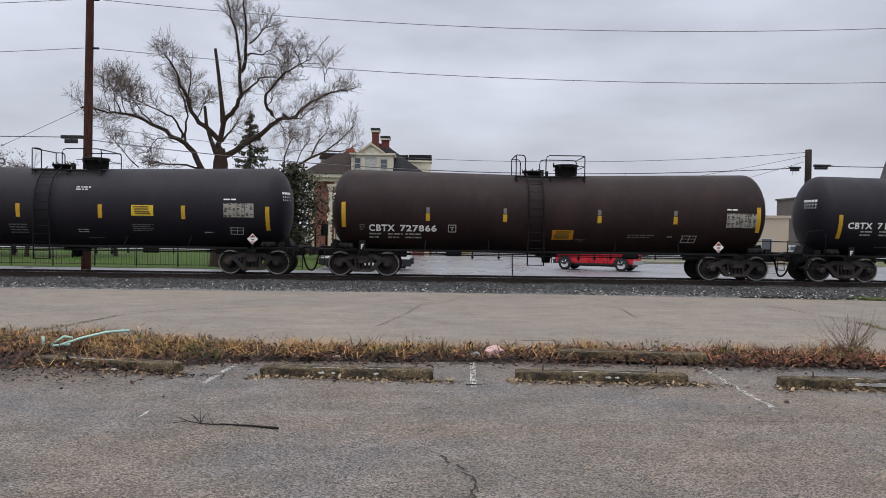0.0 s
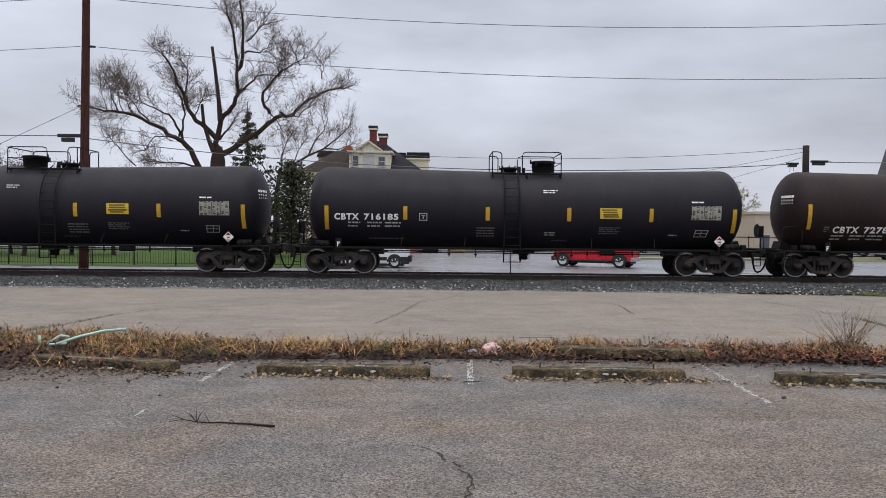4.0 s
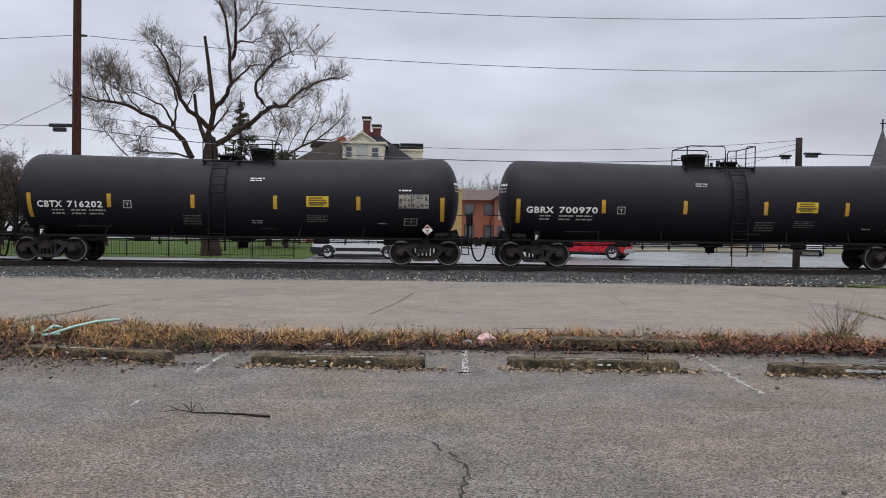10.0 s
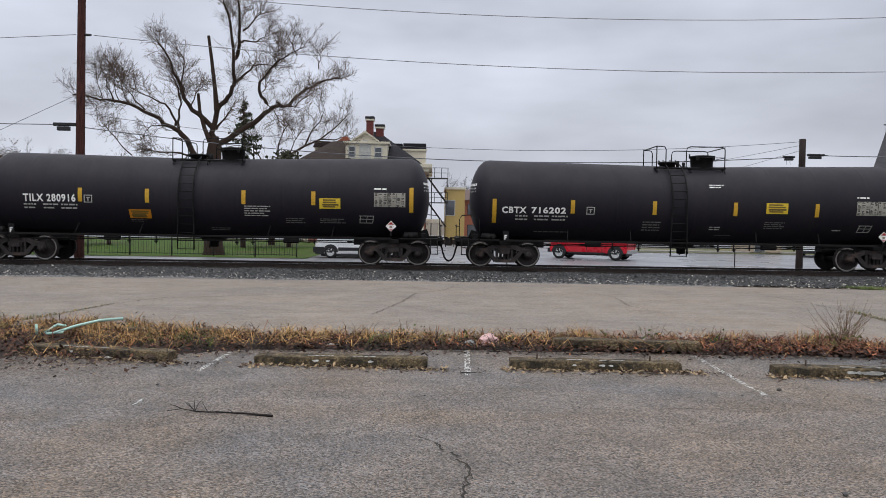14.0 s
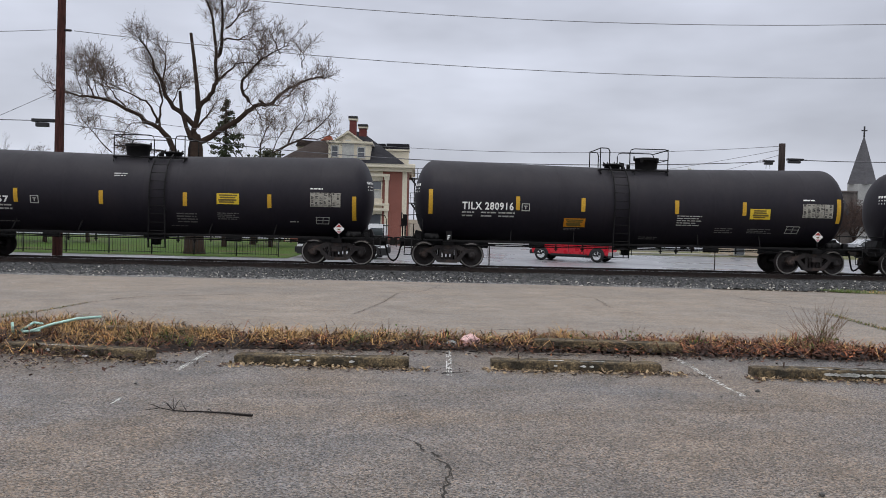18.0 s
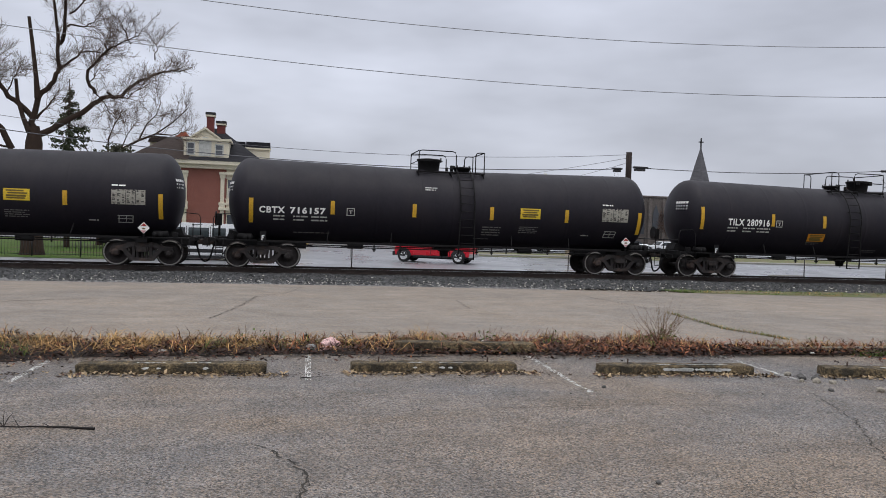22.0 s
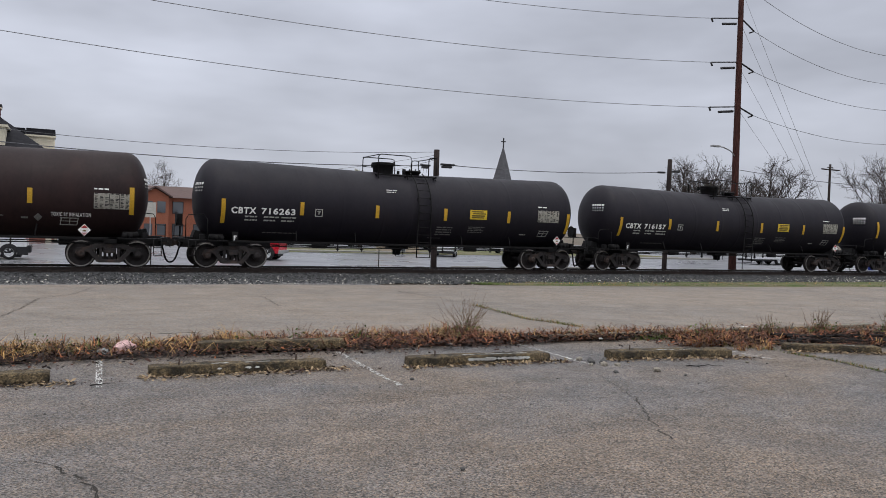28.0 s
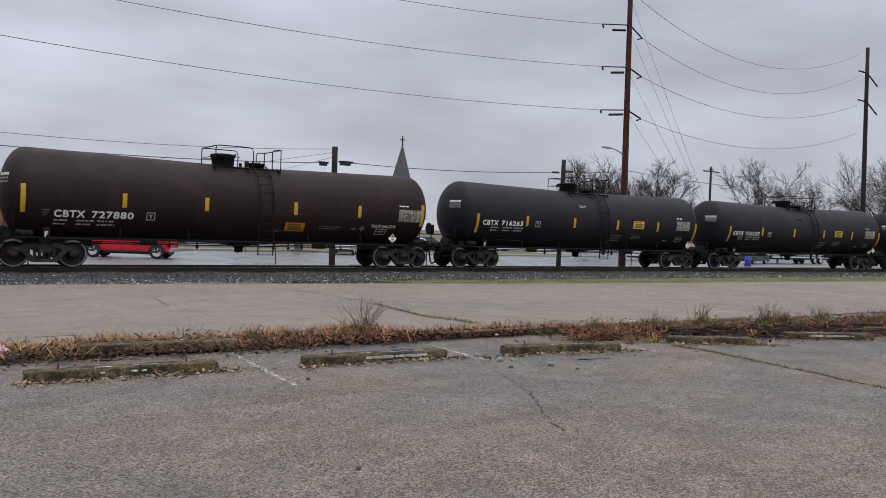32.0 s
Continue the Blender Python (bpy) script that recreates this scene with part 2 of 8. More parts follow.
def lathe(bm, profile, axis="y", seg=24, at=(0, 0, 0), caps=True):
    """Turns a profile of (along, radius) about an axis."""
    rings = []
    for along, rad in profile:
        ring = []
        for k in range(seg):
            a = 2 * math.pi * k / seg
            u, v = rad * math.cos(a), rad * math.sin(a)
            co = {"x": (along, u, v), "y": (u, along, v), "z": (u, v, along)}[axis]
            ring.append(bm.verts.new(Vector(co) + Vector(at)))
        rings.append(ring)
    for a, b in zip(rings, rings[1:]):
        for k in range(seg):
            f = bm.faces.new((a[k], a[(k + 1) % seg], b[(k + 1) % seg], b[k]))
            f.smooth = True
    if caps:
        bm.faces.new(rings[0][::-1])
        bm.faces.new(rings[-1])
    bmesh.ops.recalc_face_normals(bm, faces=list({f for r in rings for v in r for f in v.link_faces}))


def prism(bm, outline, y0, y1, plane="xz"):
    """An outline of (a, b) points pushed out between two depths."""
    def co(a, b, d):
        return {"xz": (a, d, b), "xy": (a, b, d), "yz": (d, a, b)}[plane]
    lo = [bm.verts.new(co(a, b, y0)) for a, b in outline]
    hi = [bm.verts.new(co(a, b, y1)) for a, b in outline]
    n = len(outline)
    faces = [bm.faces.new(lo), bm.faces.new(hi[::-1])]
    for k in range(n):
        faces.append(bm.faces.new((lo[k], hi[k], hi[(k + 1) % n], lo[(k + 1) % n])))
    bmesh.ops.recalc_face_normals(bm, faces=faces)
    return lo + hi


def mesh_of(name, bm, mat):
    me = bpy.data.meshes.new(name)
    bm.to_mesh(me)
    bm.free()
    for m in mat if isinstance(mat, (list, tuple)) else (mat,):
        me.materials.append(m)
    return me


def part(name, bm, mat, parent=None, label="", at=None):
    """Links a bmesh as one mesh object, under a thing or a part."""
    ob = new(name, mesh_of(name, bm, mat))
    if parent is not None:
        ob.parent = parent
    if at is not None:
        ob.matrix_basis = at if isinstance(at, Matrix) else Matrix.Translation(at)
    if label:
        tagged(ob, label)
    return ob


def again(ob, m, parent=None):
    """The same mesh once more, as a part of its own."""
    o = ob.copy()
    scene.collection.objects.link(o)
    o.parent = parent or ob.parent
    o.matrix_basis = m
    return o


def thing(name, label, category, at=None, group="", kind=""):
    ob = tagged(new(name), label, category, group, kind)
    if at is not None:
        ob.matrix_basis = at if isinstance(at, Matrix) else Matrix.Translation(at)
    return ob


# ---------------------------------------------------------------- the lie of the land
RAIL_Y, TRACK_Y, RAIL_Z = 28.80, 29.55, -0.083      # near rail, middle of the track, top of the rails


def track_bend(x):
    """The track curves gently towards the lot at its right end."""
    if x < 20:
        return 0.0
    if x > 62:
        return -0.00125 * 42 ** 2 - 0.105 * (x - 62)
    return -0.00125 * (x - 20) ** 2


def land(x, y):
    """The height of the ground."""
    steps = ((-60, 0.05), (9.4, 0.0), (11.0, -0.03), (18.0, -0.13), (24.5, -0.30), (33.5, -0.34), (37.0, -0.66), (60, -0.68), (4000, -0.68))
    for (a, za), (b, zb) in zip(steps, steps[1:]):
        if y <= b:
            k = max(0.0, (y - a) / (b - a))
            return za + (zb - za) * k
    return steps[-1][1]


def sheet(bm, x0, x1, y0, y1, nx, ny, lift=0.0, edge=None, rough=0.0):
    """A patch of ground that follows the land; edge(x) moves its near and far edge."""
    rows = []
    for j in range(ny + 1):
        row = []
        for i in range(nx + 1):
            x = x0 + (x1 - x0) * i / nx
            near, far = (y0, y1) if edge is None else edge(x)
            y = near + (far - near) * j / ny
            z = land(x, y) + lift + (rough * noise.noise((x * 0.7, y * 0.7, 3.1)) if rough else 0)
            row.append(bm.verts.new((x, y, z)))
        rows.append(row)
    for a, b in zip(rows, rows[1:]):
        for i in range(nx):
            f = bm.faces.new((a[i], a[i + 1], b[i + 1], b[i]))
            f.smooth = True


M_SOIL = material("soil", (0.13, 0.10, 0.075), 0.95, second=(0.17, 0.14, 0.10), scale=0.8, stain=(0.10, 0.10, 0.06), bump=0.5, bump_scale=30)
M_LOT = asphalt("old_asphalt", (0.196, 0.164, 0.136), (0.152, 0.148, 0.150), 0.80, 84, (0.74, 1.14), 0.06, 0.66, 0.8, 0.38, 0.45, 30)
M_ROAD = asphalt("pale_pavement", (0.245, 0.214, 0.184), (0.203, 0.185, 0.168), 0.34, 55, (0.84, 1.08), 0.07, 0.8, 0.25, 0.22, 0.12, 9)
M_BACKLOT = material("wet_asphalt", (0.23, 0.235, 0.25), 0.36, second=(0.15, 0.15, 0.165), scale=0.12, amount=0.8, fine=20, bump=0.02, rough_var=0.16)
M_GRASS = material("lawn", (0.046, 0.098, 0.010), 0.95, second=(0.062, 0.094, 0.018), scale=0.5, amount=0.9, fine=14, fine_amount=0.5, bump=0.6, bump_scale=14, spec=0.2, stain=(0.085, 0.066, 0.036), stain_scale=0.35, stain_at=(0.54, 0.66))
M_BALLAST = material("ballast_stone", (0.066, 0.067, 0.068), 0.75, second=(0.018, 0.018, 0.019), scale=5, fine=30, fine_amount=0.3, bump=0.4, bump_scale=40, island=0.85)
M_DIRT = material("track_dirt", (0.026, 0.023, 0.021), 0.9, second=(0.014, 0.013, 0.013), scale=1.2, bump=0.6, bump_scale=25)
M_STEEL = material("rail_steel", (0.040, 0.027, 0.022), 0.75, metal=0.2, second=(0.022, 0.016, 0.014), scale=3)
M_RAILTOP = material("polished_rail", (0.45, 0.45, 0.46), 0.25, metal=1.0, scale=3)
M_TIE = material("tie_wood", (0.030, 0.025, 0.022), 0.9, second=(0.050, 0.043, 0.038), scale=2, stretch=(6, 1, 6), per_object=0.3)

bm = bmesh.new()
xs = [-2500, -600, -200, -120, -80, -50, -30, -15, -5, 5, 15, 30, 50, 80, 120, 200, 600, 2500]
ys = [-1500, -300, -60, -30, -5, 5, 9.4, 11, 14, 18, 21, 24.5, 28, 33.5, 37, 45, 60, 90, 150, 400, 1200, 3500]
grid_v = [[bm.verts.new((x, y, land(x, y) - 0.06)) for x in xs] for y in ys]
for a, b in zip(grid_v, grid_v[1:]):
    for i in range(len(xs) - 1):
        bm.faces.new((a[i], a[i + 1], b[i + 1], b[i]))
tagged(part("ground", bm, M_SOIL), "brown gritty soil reaching to the horizon", "ground", kind="structure")


def lot_edge(x):
    return -30, 9.5 - 0.012 * x


bm = bmesh.new()
sheet(bm, -45, 45, -30, 9, 90, 70, 0.0, lot_edge, 0.014)
tagged(part("parking_lot", bm, M_LOT), "worn grey asphalt parking lot with cracks and wear", "parking lot", kind="structure")


def road_edge(x):
    pts = ((-70, 22.8), (-12, 22.9), (-2, 23.5), (5, 23.3), (12, 22.4), (17, 21.4), (24, 20.6), (36, 19.4), (130, 11.0))
    for (a, va), (b, vb) in zip(pts, pts[1:]):
        if x <= b:
            far = va + (vb - va) * (x - a) / (b - a)
            break
    return 9.6 - 0.012 * x, far + 0.12 * noise.noise((x * 0.5, 3, 0)) + 0.05 * noise.noise((x * 2.1, 3, 0))


bm = bmesh.new()
sheet(bm, -70, 130, 0, 0, 400, 14, 0.004, road_edge)
tagged(part("road", bm, M_ROAD), "pale grey patched pavement lane with fine cracks", "road", kind="structure")

M_VERGE = material("thin_verge_grass", (0.075, 0.115, 0.022), 0.9, second=(0.16, 0.13, 0.06), scale=1.1, amount=1.0, fine=25, fine_amount=0.5, bump=0.6, bump_scale=25, stain=(0.17, 0.14, 0.09), stain_scale=0.9, stain_at=(0.5, 0.62))
bm = bmesh.new()
sheet(bm, 13, 130, 0, 0, 160, 5, 0.010, lambda x: (road_edge(x)[1] - 0.06, 24.3 + track_bend(x)))
tagged(part("verge", bm, M_VERGE), "thin green grass verge between pavement and ballast", "verge", kind="structure")

bm = bmesh.new()
sheet(bm, -90, 150, 34.6, 117, 80, 24, 0.0)
tagged(part("back_parking_lot", bm, M_BACKLOT), "wet dark asphalt lot behind the railway", "parking lot", kind="structure")
bm = bmesh.new()
sheet(bm, -90, -7.5, 43.2, 80, 30, 20, 0.02)
tagged(part("lawn", bm, M_GRASS), "short green lawn behind the railway", "lawn", kind="structure")


def bed(bm, lift, x0, x1, n):
    outline = ((24.3, -0.30), (25.6, -0.24), (27.4, -0.25), (28.2, -0.27), (30.9, -0.27), (32.4, -0.32), (34.2, -0.36))
    rows = []
    for i in range(n + 1):
        x = x0 + (x1 - x0) * i / n
        rows.append([bm.verts.new((x, y + track_bend(x) + 0.14 * noise.noise((x * 0.4, y, 0)), z + lift + 0.02 * noise.noise((x * 1.3, y * 1.3, 7)))) for y, z in outline])
    for a, b in zip(rows, rows[1:]):
        for k in range(len(outline) - 1):
            bm.faces.new((a[k], b[k], b[k + 1], a[k + 1]))


bm = bmesh.new()
bed(bm, 0.0, -80, 170, 250)
tagged(part("track_bed", bm, M_DIRT), "dark gritty railway track bed", "track bed", kind="structure")


def swept(bm, outline, stations):
    """An outline in y and z pushed along the curving track."""
    rings = [[bm.verts.new((x, y + track_bend(x), z)) for y, z in outline] for x in stations]
    n = len(outline)
    faces = [bm.faces.new(rings[0][::-1]), bm.faces.new(rings[-1])]
    for a, b in zip(rings, rings[1:]):
        for k in range(n):
            faces.append(bm.faces.new((a[k], a[(k + 1) % n], b[(k + 1) % n], b[k])))
    bmesh.ops.recalc_face_normals(bm, faces=faces)


STATIONS = [-80, -20] + list(range(20, 64, 2)) + [80, 100, 170]
RAIL_OUTLINE = ((-0.07, -0.175), (0.07, -0.175), (0.07, -0.16), (0.012, -0.14), (0.012, -0.045), (0.036, -0.035), (0.036, -0.004), (-0.036, -0.004),
                (-0.036, -0.035), (-0.012, -0.045), (-0.012, -0.14), (-0.07, -0.16))
for y in (RAIL_Y, RAIL_Y + 1.506):
    bm = bmesh.new()
    swept(bm, [(y + a, RAIL_Z + b) for a, b in RAIL_OUTLINE], STATIONS)
    r = tagged(part("rail", bm, M_STEEL), "brown steel railway rail on wooden ties", "rail", group="rails", kind="structure")
    bm = bmesh.new()
    swept(bm, [(y - 0.033, RAIL_Z - 0.004), (y + 0.033, RAIL_Z - 0.004), (y + 0.033, RAIL_Z), (y - 0.033, RAIL_Z)], STATIONS)
    part("running_surface", bm, M_RAILTOP, r, "bright worn running surface")


# ---------------------------------------------------------------- the train of tank cars
CAR_PITCH, TRUCK_X, WHEEL_R = 18.10, 6.98, 0.457
TANK_R, TANK_Z, TANK_HALF = 1.52, 2.53, 8.27

M_TANK = material("black_tank_paint", (0.0122, 0.0103, 0.0156), 0.55, spec=0.27, second=(0.0146, 0.0121, 0.0176), scale=0.7, amount=0.8, fine=9, fine_amount=0.12, bump=0.03,
                  bump_scale=6, stain=(0.0165, 0.0135, 0.0182), stain_scale=1.1, stretch=(1, 1, 0.5), rough_var=0.05)
M_TANK_BROWN = material("rusty_tank_paint", (0.0195, 0.0110, 0.0112), 0.56, spec=0.22, second=(0.0275, 0.0145, 0.0140), scale=0.5, amount=0.9, fine=9, fine_amount=0.15, bump=0.04,
                        bump_scale=6, stain=(0.0350, 0.0180, 0.0165), stain_scale=0.8, stretch=(1, 1, 0.5), rough_var=0.06)
M_FRAME = material("sooty_black_steel", (0.0068, 0.0062, 0.0066), 0.7, spec=0.25, second=(0.010, 0.009, 0.0088), scale=2, bump=0.1)
M_TRUCK = material("rusty_cast_steel", (0.038, 0.030, 0.027), 0.7, second=(0.019, 0.016, 0.0155), scale=4, amount=0.9, bump=0.3, bump_scale=40, stain=(0.070, 0.044, 0.034), stain_scale=3)
M_WHEEL = material("brown_wheel_steel", (0.026, 0.0195, 0.018), 0.7, second=(0.014, 0.0115, 0.011), scale=4, bump=0.15)
M_RIM = material("worn_wheel_rim", (0.36, 0.34, 0.32), 0.45, metal=0.5, second=(0.16, 0.13, 0.11), scale=5)
M_YELLOW = material("yellow_reflector", (0.62, 0.36, 0.02), 0.5, second=(0.50, 0.27, 0.02), scale=6)
M_YPANEL = material("yellow_panel", (0.76, 0.54, 0.03), 0.5, second=(0.70, 0.46, 0.025), scale=6)
M_OPANEL = material("orange_panel", (0.60, 0.235, 0.008), 0.5, second=(0.50, 0.19, 0.008), scale=6)
M_WHITE = material("white_lettering", (0.92, 0.91, 0.88), 0.6, second=(0.84, 0.83, 0.79), scale=9)
M_GREYPRINT = material("faded_print", (0.50, 0.50, 0.46), 0.7, second=(0.32, 0.32, 0.30), scale=14)
M_STENCIL = material("stencil_paint", (0.40, 0.385, 0.33), 0.7, second=(0.27, 0.25, 0.20), scale=6)
M_DIMPRINT = material("dim_print", (0.20, 0.195, 0.18), 0.7, second=(0.11, 0.105, 0.10), scale=14)
M_RED = material("placard_red", (0.42, 0.03, 0.03), 0.5)
M_PINKPRINT = material("placard_pink", (0.62, 0.30, 0.30), 0.5)
M_PANELINK = material("panel_ink", (0.16, 0.11, 0.02), 0.6)


def axis_dip(x):
    """The tank slopes down a little to its middle outlet."""
    return -0.135 * (1 - min(1.0, abs(x) / 7.6))


def skin(x, z, e=0.004):
    """A point on the near side of the tank, e proud of it."""
    zc = TANK_Z + axis_dip(x)
    s = max(-0.999, min(0.999, (z - zc) / TANK_R))
    a = math.asin(s)
    r = TANK_R + e
    return Vector((x, -r * math.cos(a), zc + r * s))


def decal(bm, x0, x1, z0, z1, e=0.010, slant=0.0, n=0):
    """A thin plate that follows the tank's side, with an edge."""
    n = n or max(1, round((z1 - z0) / 0.12))
    nx = max(1, round((x1 - x0) / 0.8))
    rows = []
    for j in range(n + 1):
        z = z0 + (z1 - z0) * j / n
        rows.append([bm.verts.new(skin(x0 + (x1 - x0) * i / nx + slant * (z - z0), z, e)) for i in range(nx + 1)])
    for a, b in zip(rows, rows[1:]):
        for i in range(nx):
            bm.faces.new((a[i], a[i + 1], b[i + 1], b[i]))


def words(bm, text, x0, x1, z0, z1, e=0.013, weight=0.012):
    """Letters laid on the tank's side, filling the given width and height."""
    cu = bpy.data.curves.new("letters", "FONT")
    cu.body, cu.size, cu.offset, cu.resolution_u, cu.space_character = text, 1.0, weight, 3, 1.14
    ob = bpy.data.objects.new("letters", cu)
    scene.collection.objects.link(ob)
    me = bpy.data.meshes.new_from_object(ob.evaluated_get(bpy.context.evaluated_depsgraph_get()))
    bpy.data.objects.remove(ob)
    cs = [v.co for v in me.vertices]
    ax, bx = min(c.x for c in cs), max(c.x for c in cs)
    ay, by = min(c.y for c in cs), max(c.y for c in cs)
    vs = [bm.verts.new(skin(x0 + (c.x - ax) / (bx - ax) * (x1 - x0), z0 + (c.y - ay) / (by - ay) * (z1 - z0), e)) for c in cs]
    for p in me.polygons:
        f = bm.faces.new([vs[k] for k in p.vertices])
    bpy.data.meshes.remove(me)


def print_lines(bm, x0, x1, z0, z1, lines, rng, e=0.012):
    """Small print that cannot be read: rows of short bars."""
    step = (z1 - z0) / lines
    for k in range(lines):
        zt = z1 - k * step
        x, end = x0, x1 - rng.random() * 0.25 * (x1 - x0) * (k % 2)
        while x < end - 0.04:
            w = min(end - x, 0.06 + rng.random() * 0.22)
            decal(bm, x, x + w, zt - step * 0.56, zt - step * 0.14, e, n=1)
            x += w + 0.035


def tank_mesh():
    bm = bmesh.new()
    seg = 72
    # 2:1 elliptical heads
    left = [(-TANK_HALF + 0.74 - 0.74 * math.cos(math.pi / 2 * k / 10), max(0.03, TANK_R * math.sin(math.pi / 2 * k / 10))) for k in range(11)]
    body = []
    rings_x = [-6.4, -4.6, -2.9, -1.2, 0, 1.2, 2.9, 4.6, 6.4]
    for rx in rings_x:                                   # weld seams between the shell's courses
        for d, k in ((-0.10, 0), (-0.03, 0), (-0.012, 0.003), (0.012, 0.003), (0.03, 0), (0.10, 0)):
            body.append((rx + d, TANK_R + k))
    prof = left + body + [(-a, r) for a, r in reversed(left)]
    rings = []
    for a, r in prof:
        dz = TANK_Z + axis_dip(a)
        rings.append([bm.verts.new((a, r * math.cos(t), dz + r * math.sin(t))) for t in (2 * math.pi * k / seg for k in range(seg))])
    for p, q in zip(rings, rings[1:]):
        for k in range(seg):
            f = bm.faces.new((p[k], p[(k + 1) % seg], q[(k + 1) % seg], q[k]))
            f.smooth = True
    bm.faces.new(rings[0])
    bm.faces.new(rings[-1])
    bmesh.ops.recalc_face_normals(bm, faces=bm.faces)
    return bm


def wheelset_mesh():
    """Two wheels on an axle, turning about its own middle."""
    bm = bmesh.new()
    tube(bm, (0, -1.0, 0), (0, 1.0, 0), 0.085, seg=12)
    for s in (-1, 1):
        lathe(bm, [(s * 0.66, 0.12), (s * 0.665, 0.20), (s * 0.70, 0.24), (s * 0.715, 0.34), (s * 0.685, 0.385), (s * 0.68, 0.485), (s * 0.712, 0.485), (s * 0.722, 0.457),
                   (s * 0.815, 0.452), (s * 0.820, 0.44)], "y", 40, caps=False)
        lathe(bm, [(s * 0.818, 0.40), (s * 0.775, 0.372), (s * 0.755, 0.24), (s * 0.80, 0.19), (s * 0.83, 0.17), (s * 0.83, 0.02)], "y", 40, caps=False)
        for k in range(5):                               # lightening marks round the web
            a = 2 * math.pi * k / 5
            c = Vector((0.30 * math.cos(a), s * 0.775, 0.30 * math.sin(a)))
            tube(bm, c, c + Vector((0, s * 0.012, 0)), 0.03, seg=8)
    return bm


def wheel_rim_mesh():
    bm = bmesh.new()
    for s in (-1,):
        lathe(bm, [(s * 0.818, 0.446), (s * 0.824, 0.440), (s * 0.824, 0.408), (s * 0.816, 0.400)], "y", 40, caps=False)
    return bm


def side_frame_mesh(s):
    """A cast side frame with its windows, spring nest and bearing boxes."""
    bm = bmesh.new()
    y0, y1 = s * 0.93, s * 1.10
    prism(bm, [(-1.08, 0.46), (-1.02, 0.66), (-0.72, 0.70), (-0.44, 0.82), (0.44, 0.82), (0.72, 0.70), (1.02, 0.66), (1.08, 0.46), (0.88, 0.54), (0.66, 0.53),
               (0.38, 0.66), (-0.38, 0.66), (-0.66, 0.53), (-0.88, 0.54)], y0, y1)
    for k in (-1, 1):
        prism(bm, [(k * 0.72, 0.60), (k * 0.55, 0.60), (k * 0.25, 0.26), (k * 0.40, 0.18)], y0, y1 + s * 0.01)
        prism(bm, [(k * 0.33, 0.70), (k * 0.24, 0.70), (k * 0.24, 0.30), (k * 0.33, 0.30)], y0 + s * 0.02, y1 - s * 0.03)
        lathe(bm, [(s * 0.90, 0.10), (s * 0.92, 0.135), (s * 1.12, 0.135), (s * 1.14, 0.11), (s * 1.17, 0.095), (s * 1.18, 0.03)], "y", 16, at=(k * 0.889, 0, WHEEL_R))
        for j in range(3):                               # bolts of the bearing cap
            a = math.pi * (0.5 + 2 * j / 3)
            c = Vector((k * 0.889 + 0.062 * math.cos(a), s * 1.165, WHEEL_R + 0.062 * math.sin(a)))
            tube(bm, c, c + Vector((0, s * 0.03, 0)), 0.02, seg=6)
        box(bm, k * 0.889 - 0.13, k * 0.889 + 0.13, min(y0, y1), max(y0, y1), WHEEL_R + 0.08, WHEEL_R + 0.17, 0.015)
    prism(bm, [(-0.42, 0.28), (0.42, 0.28), (0.34, 0.17), (-0.34, 0.17)], y0 - s * 0.04, y1 + s * 0.03)
    for k in (-1, 1):                                    # lugs on the top member
        box(bm, k * 0.30 - 0.05, k * 0.30 + 0.05, min(y1, y1 + s * 0.03), max(y1, y1 + s * 0.03), 0.69, 0.80, 0.008)
    return bm


def spring_mesh():
    bm = bmesh.new()
    lathe(bm, [(0.27 + 0.034 * k + d, r) for k in range(7) for d, r in ((0, 0.042), (0.009, 0.058), (0.02, 0.058), (0.029, 0.042))], "z", 10)
    return bm


def truck_thing(parent, x, shared):
    """A two-axle truck under a car: returns its wheelsets."""
    if not shared:
        shared["bolster"] = bmesh.new()
        box(shared["bolster"], -0.21, 0.21, -1.15, 1.15, 0.50, 0.68, 0.02)
        box(shared["bolster"], -0.16, 0.16, -1.20, -1.12, 0.49, 0.66, 0.01)
        for s in (-1, 1):
            box(shared["bolster"], s * 0.47 - 0.04, s * 0.47 + 0.04, -0.86, 0.86, 0.40, 0.50, 0.01)
            for q in (-0.70, 0.70):
                box(shared["bolster"], s * 0.43 - 0.04, s * 0.43 + 0.03, q - 0.07, q + 0.07, 0.30, 0.62, 0.01)
        shared["bolster"] = mesh_of("bolster", shared["bolster"], M_TRUCK)
        for s, nm in ((-1, "near"), (1, "far")):
            shared[nm] = mesh_of("side_frame", side_frame_mesh(s), M_TRUCK)
        shared["spring"] = mesh_of("spring", spring_mesh(), M_WHEEL)
        shared["wheelset"] = mesh_of("wheelset", wheelset_mesh(), M_WHEEL)
        shared["rim"] = mesh_of("wheel_rim", wheel_rim_mesh(), M_RIM)
    truck = new("truck", shared["bolster"])
    truck.parent = parent
    truck.matrix_basis = Matrix.Translation((x, 0, 0))

    def sub(nm, key, at=(0, 0, 0)):
        o = new(nm, shared[key])
        o.parent = truck
        o.matrix_basis = Matrix.Translation(at)
        return o

    sub("side_frame", "near")
    sub("side_frame", "far")
    for k in (-1, 0, 1):
        sub("spring", "spring", (k * 0.145, -1.04, 0))
    sets = []
    for k in (-1, 1):
        # a wheelset and its rim turn together, as two parts of the truck
        sets.append((sub("wheelset", "wheelset", (k * 0.889, 0, WHEEL_R)), sub("wheel_rim", "rim", (k * 0.889, 0, WHEEL_R))))
    return sets


SHARED_TRUCK, SHARED_CAR = {}, {}


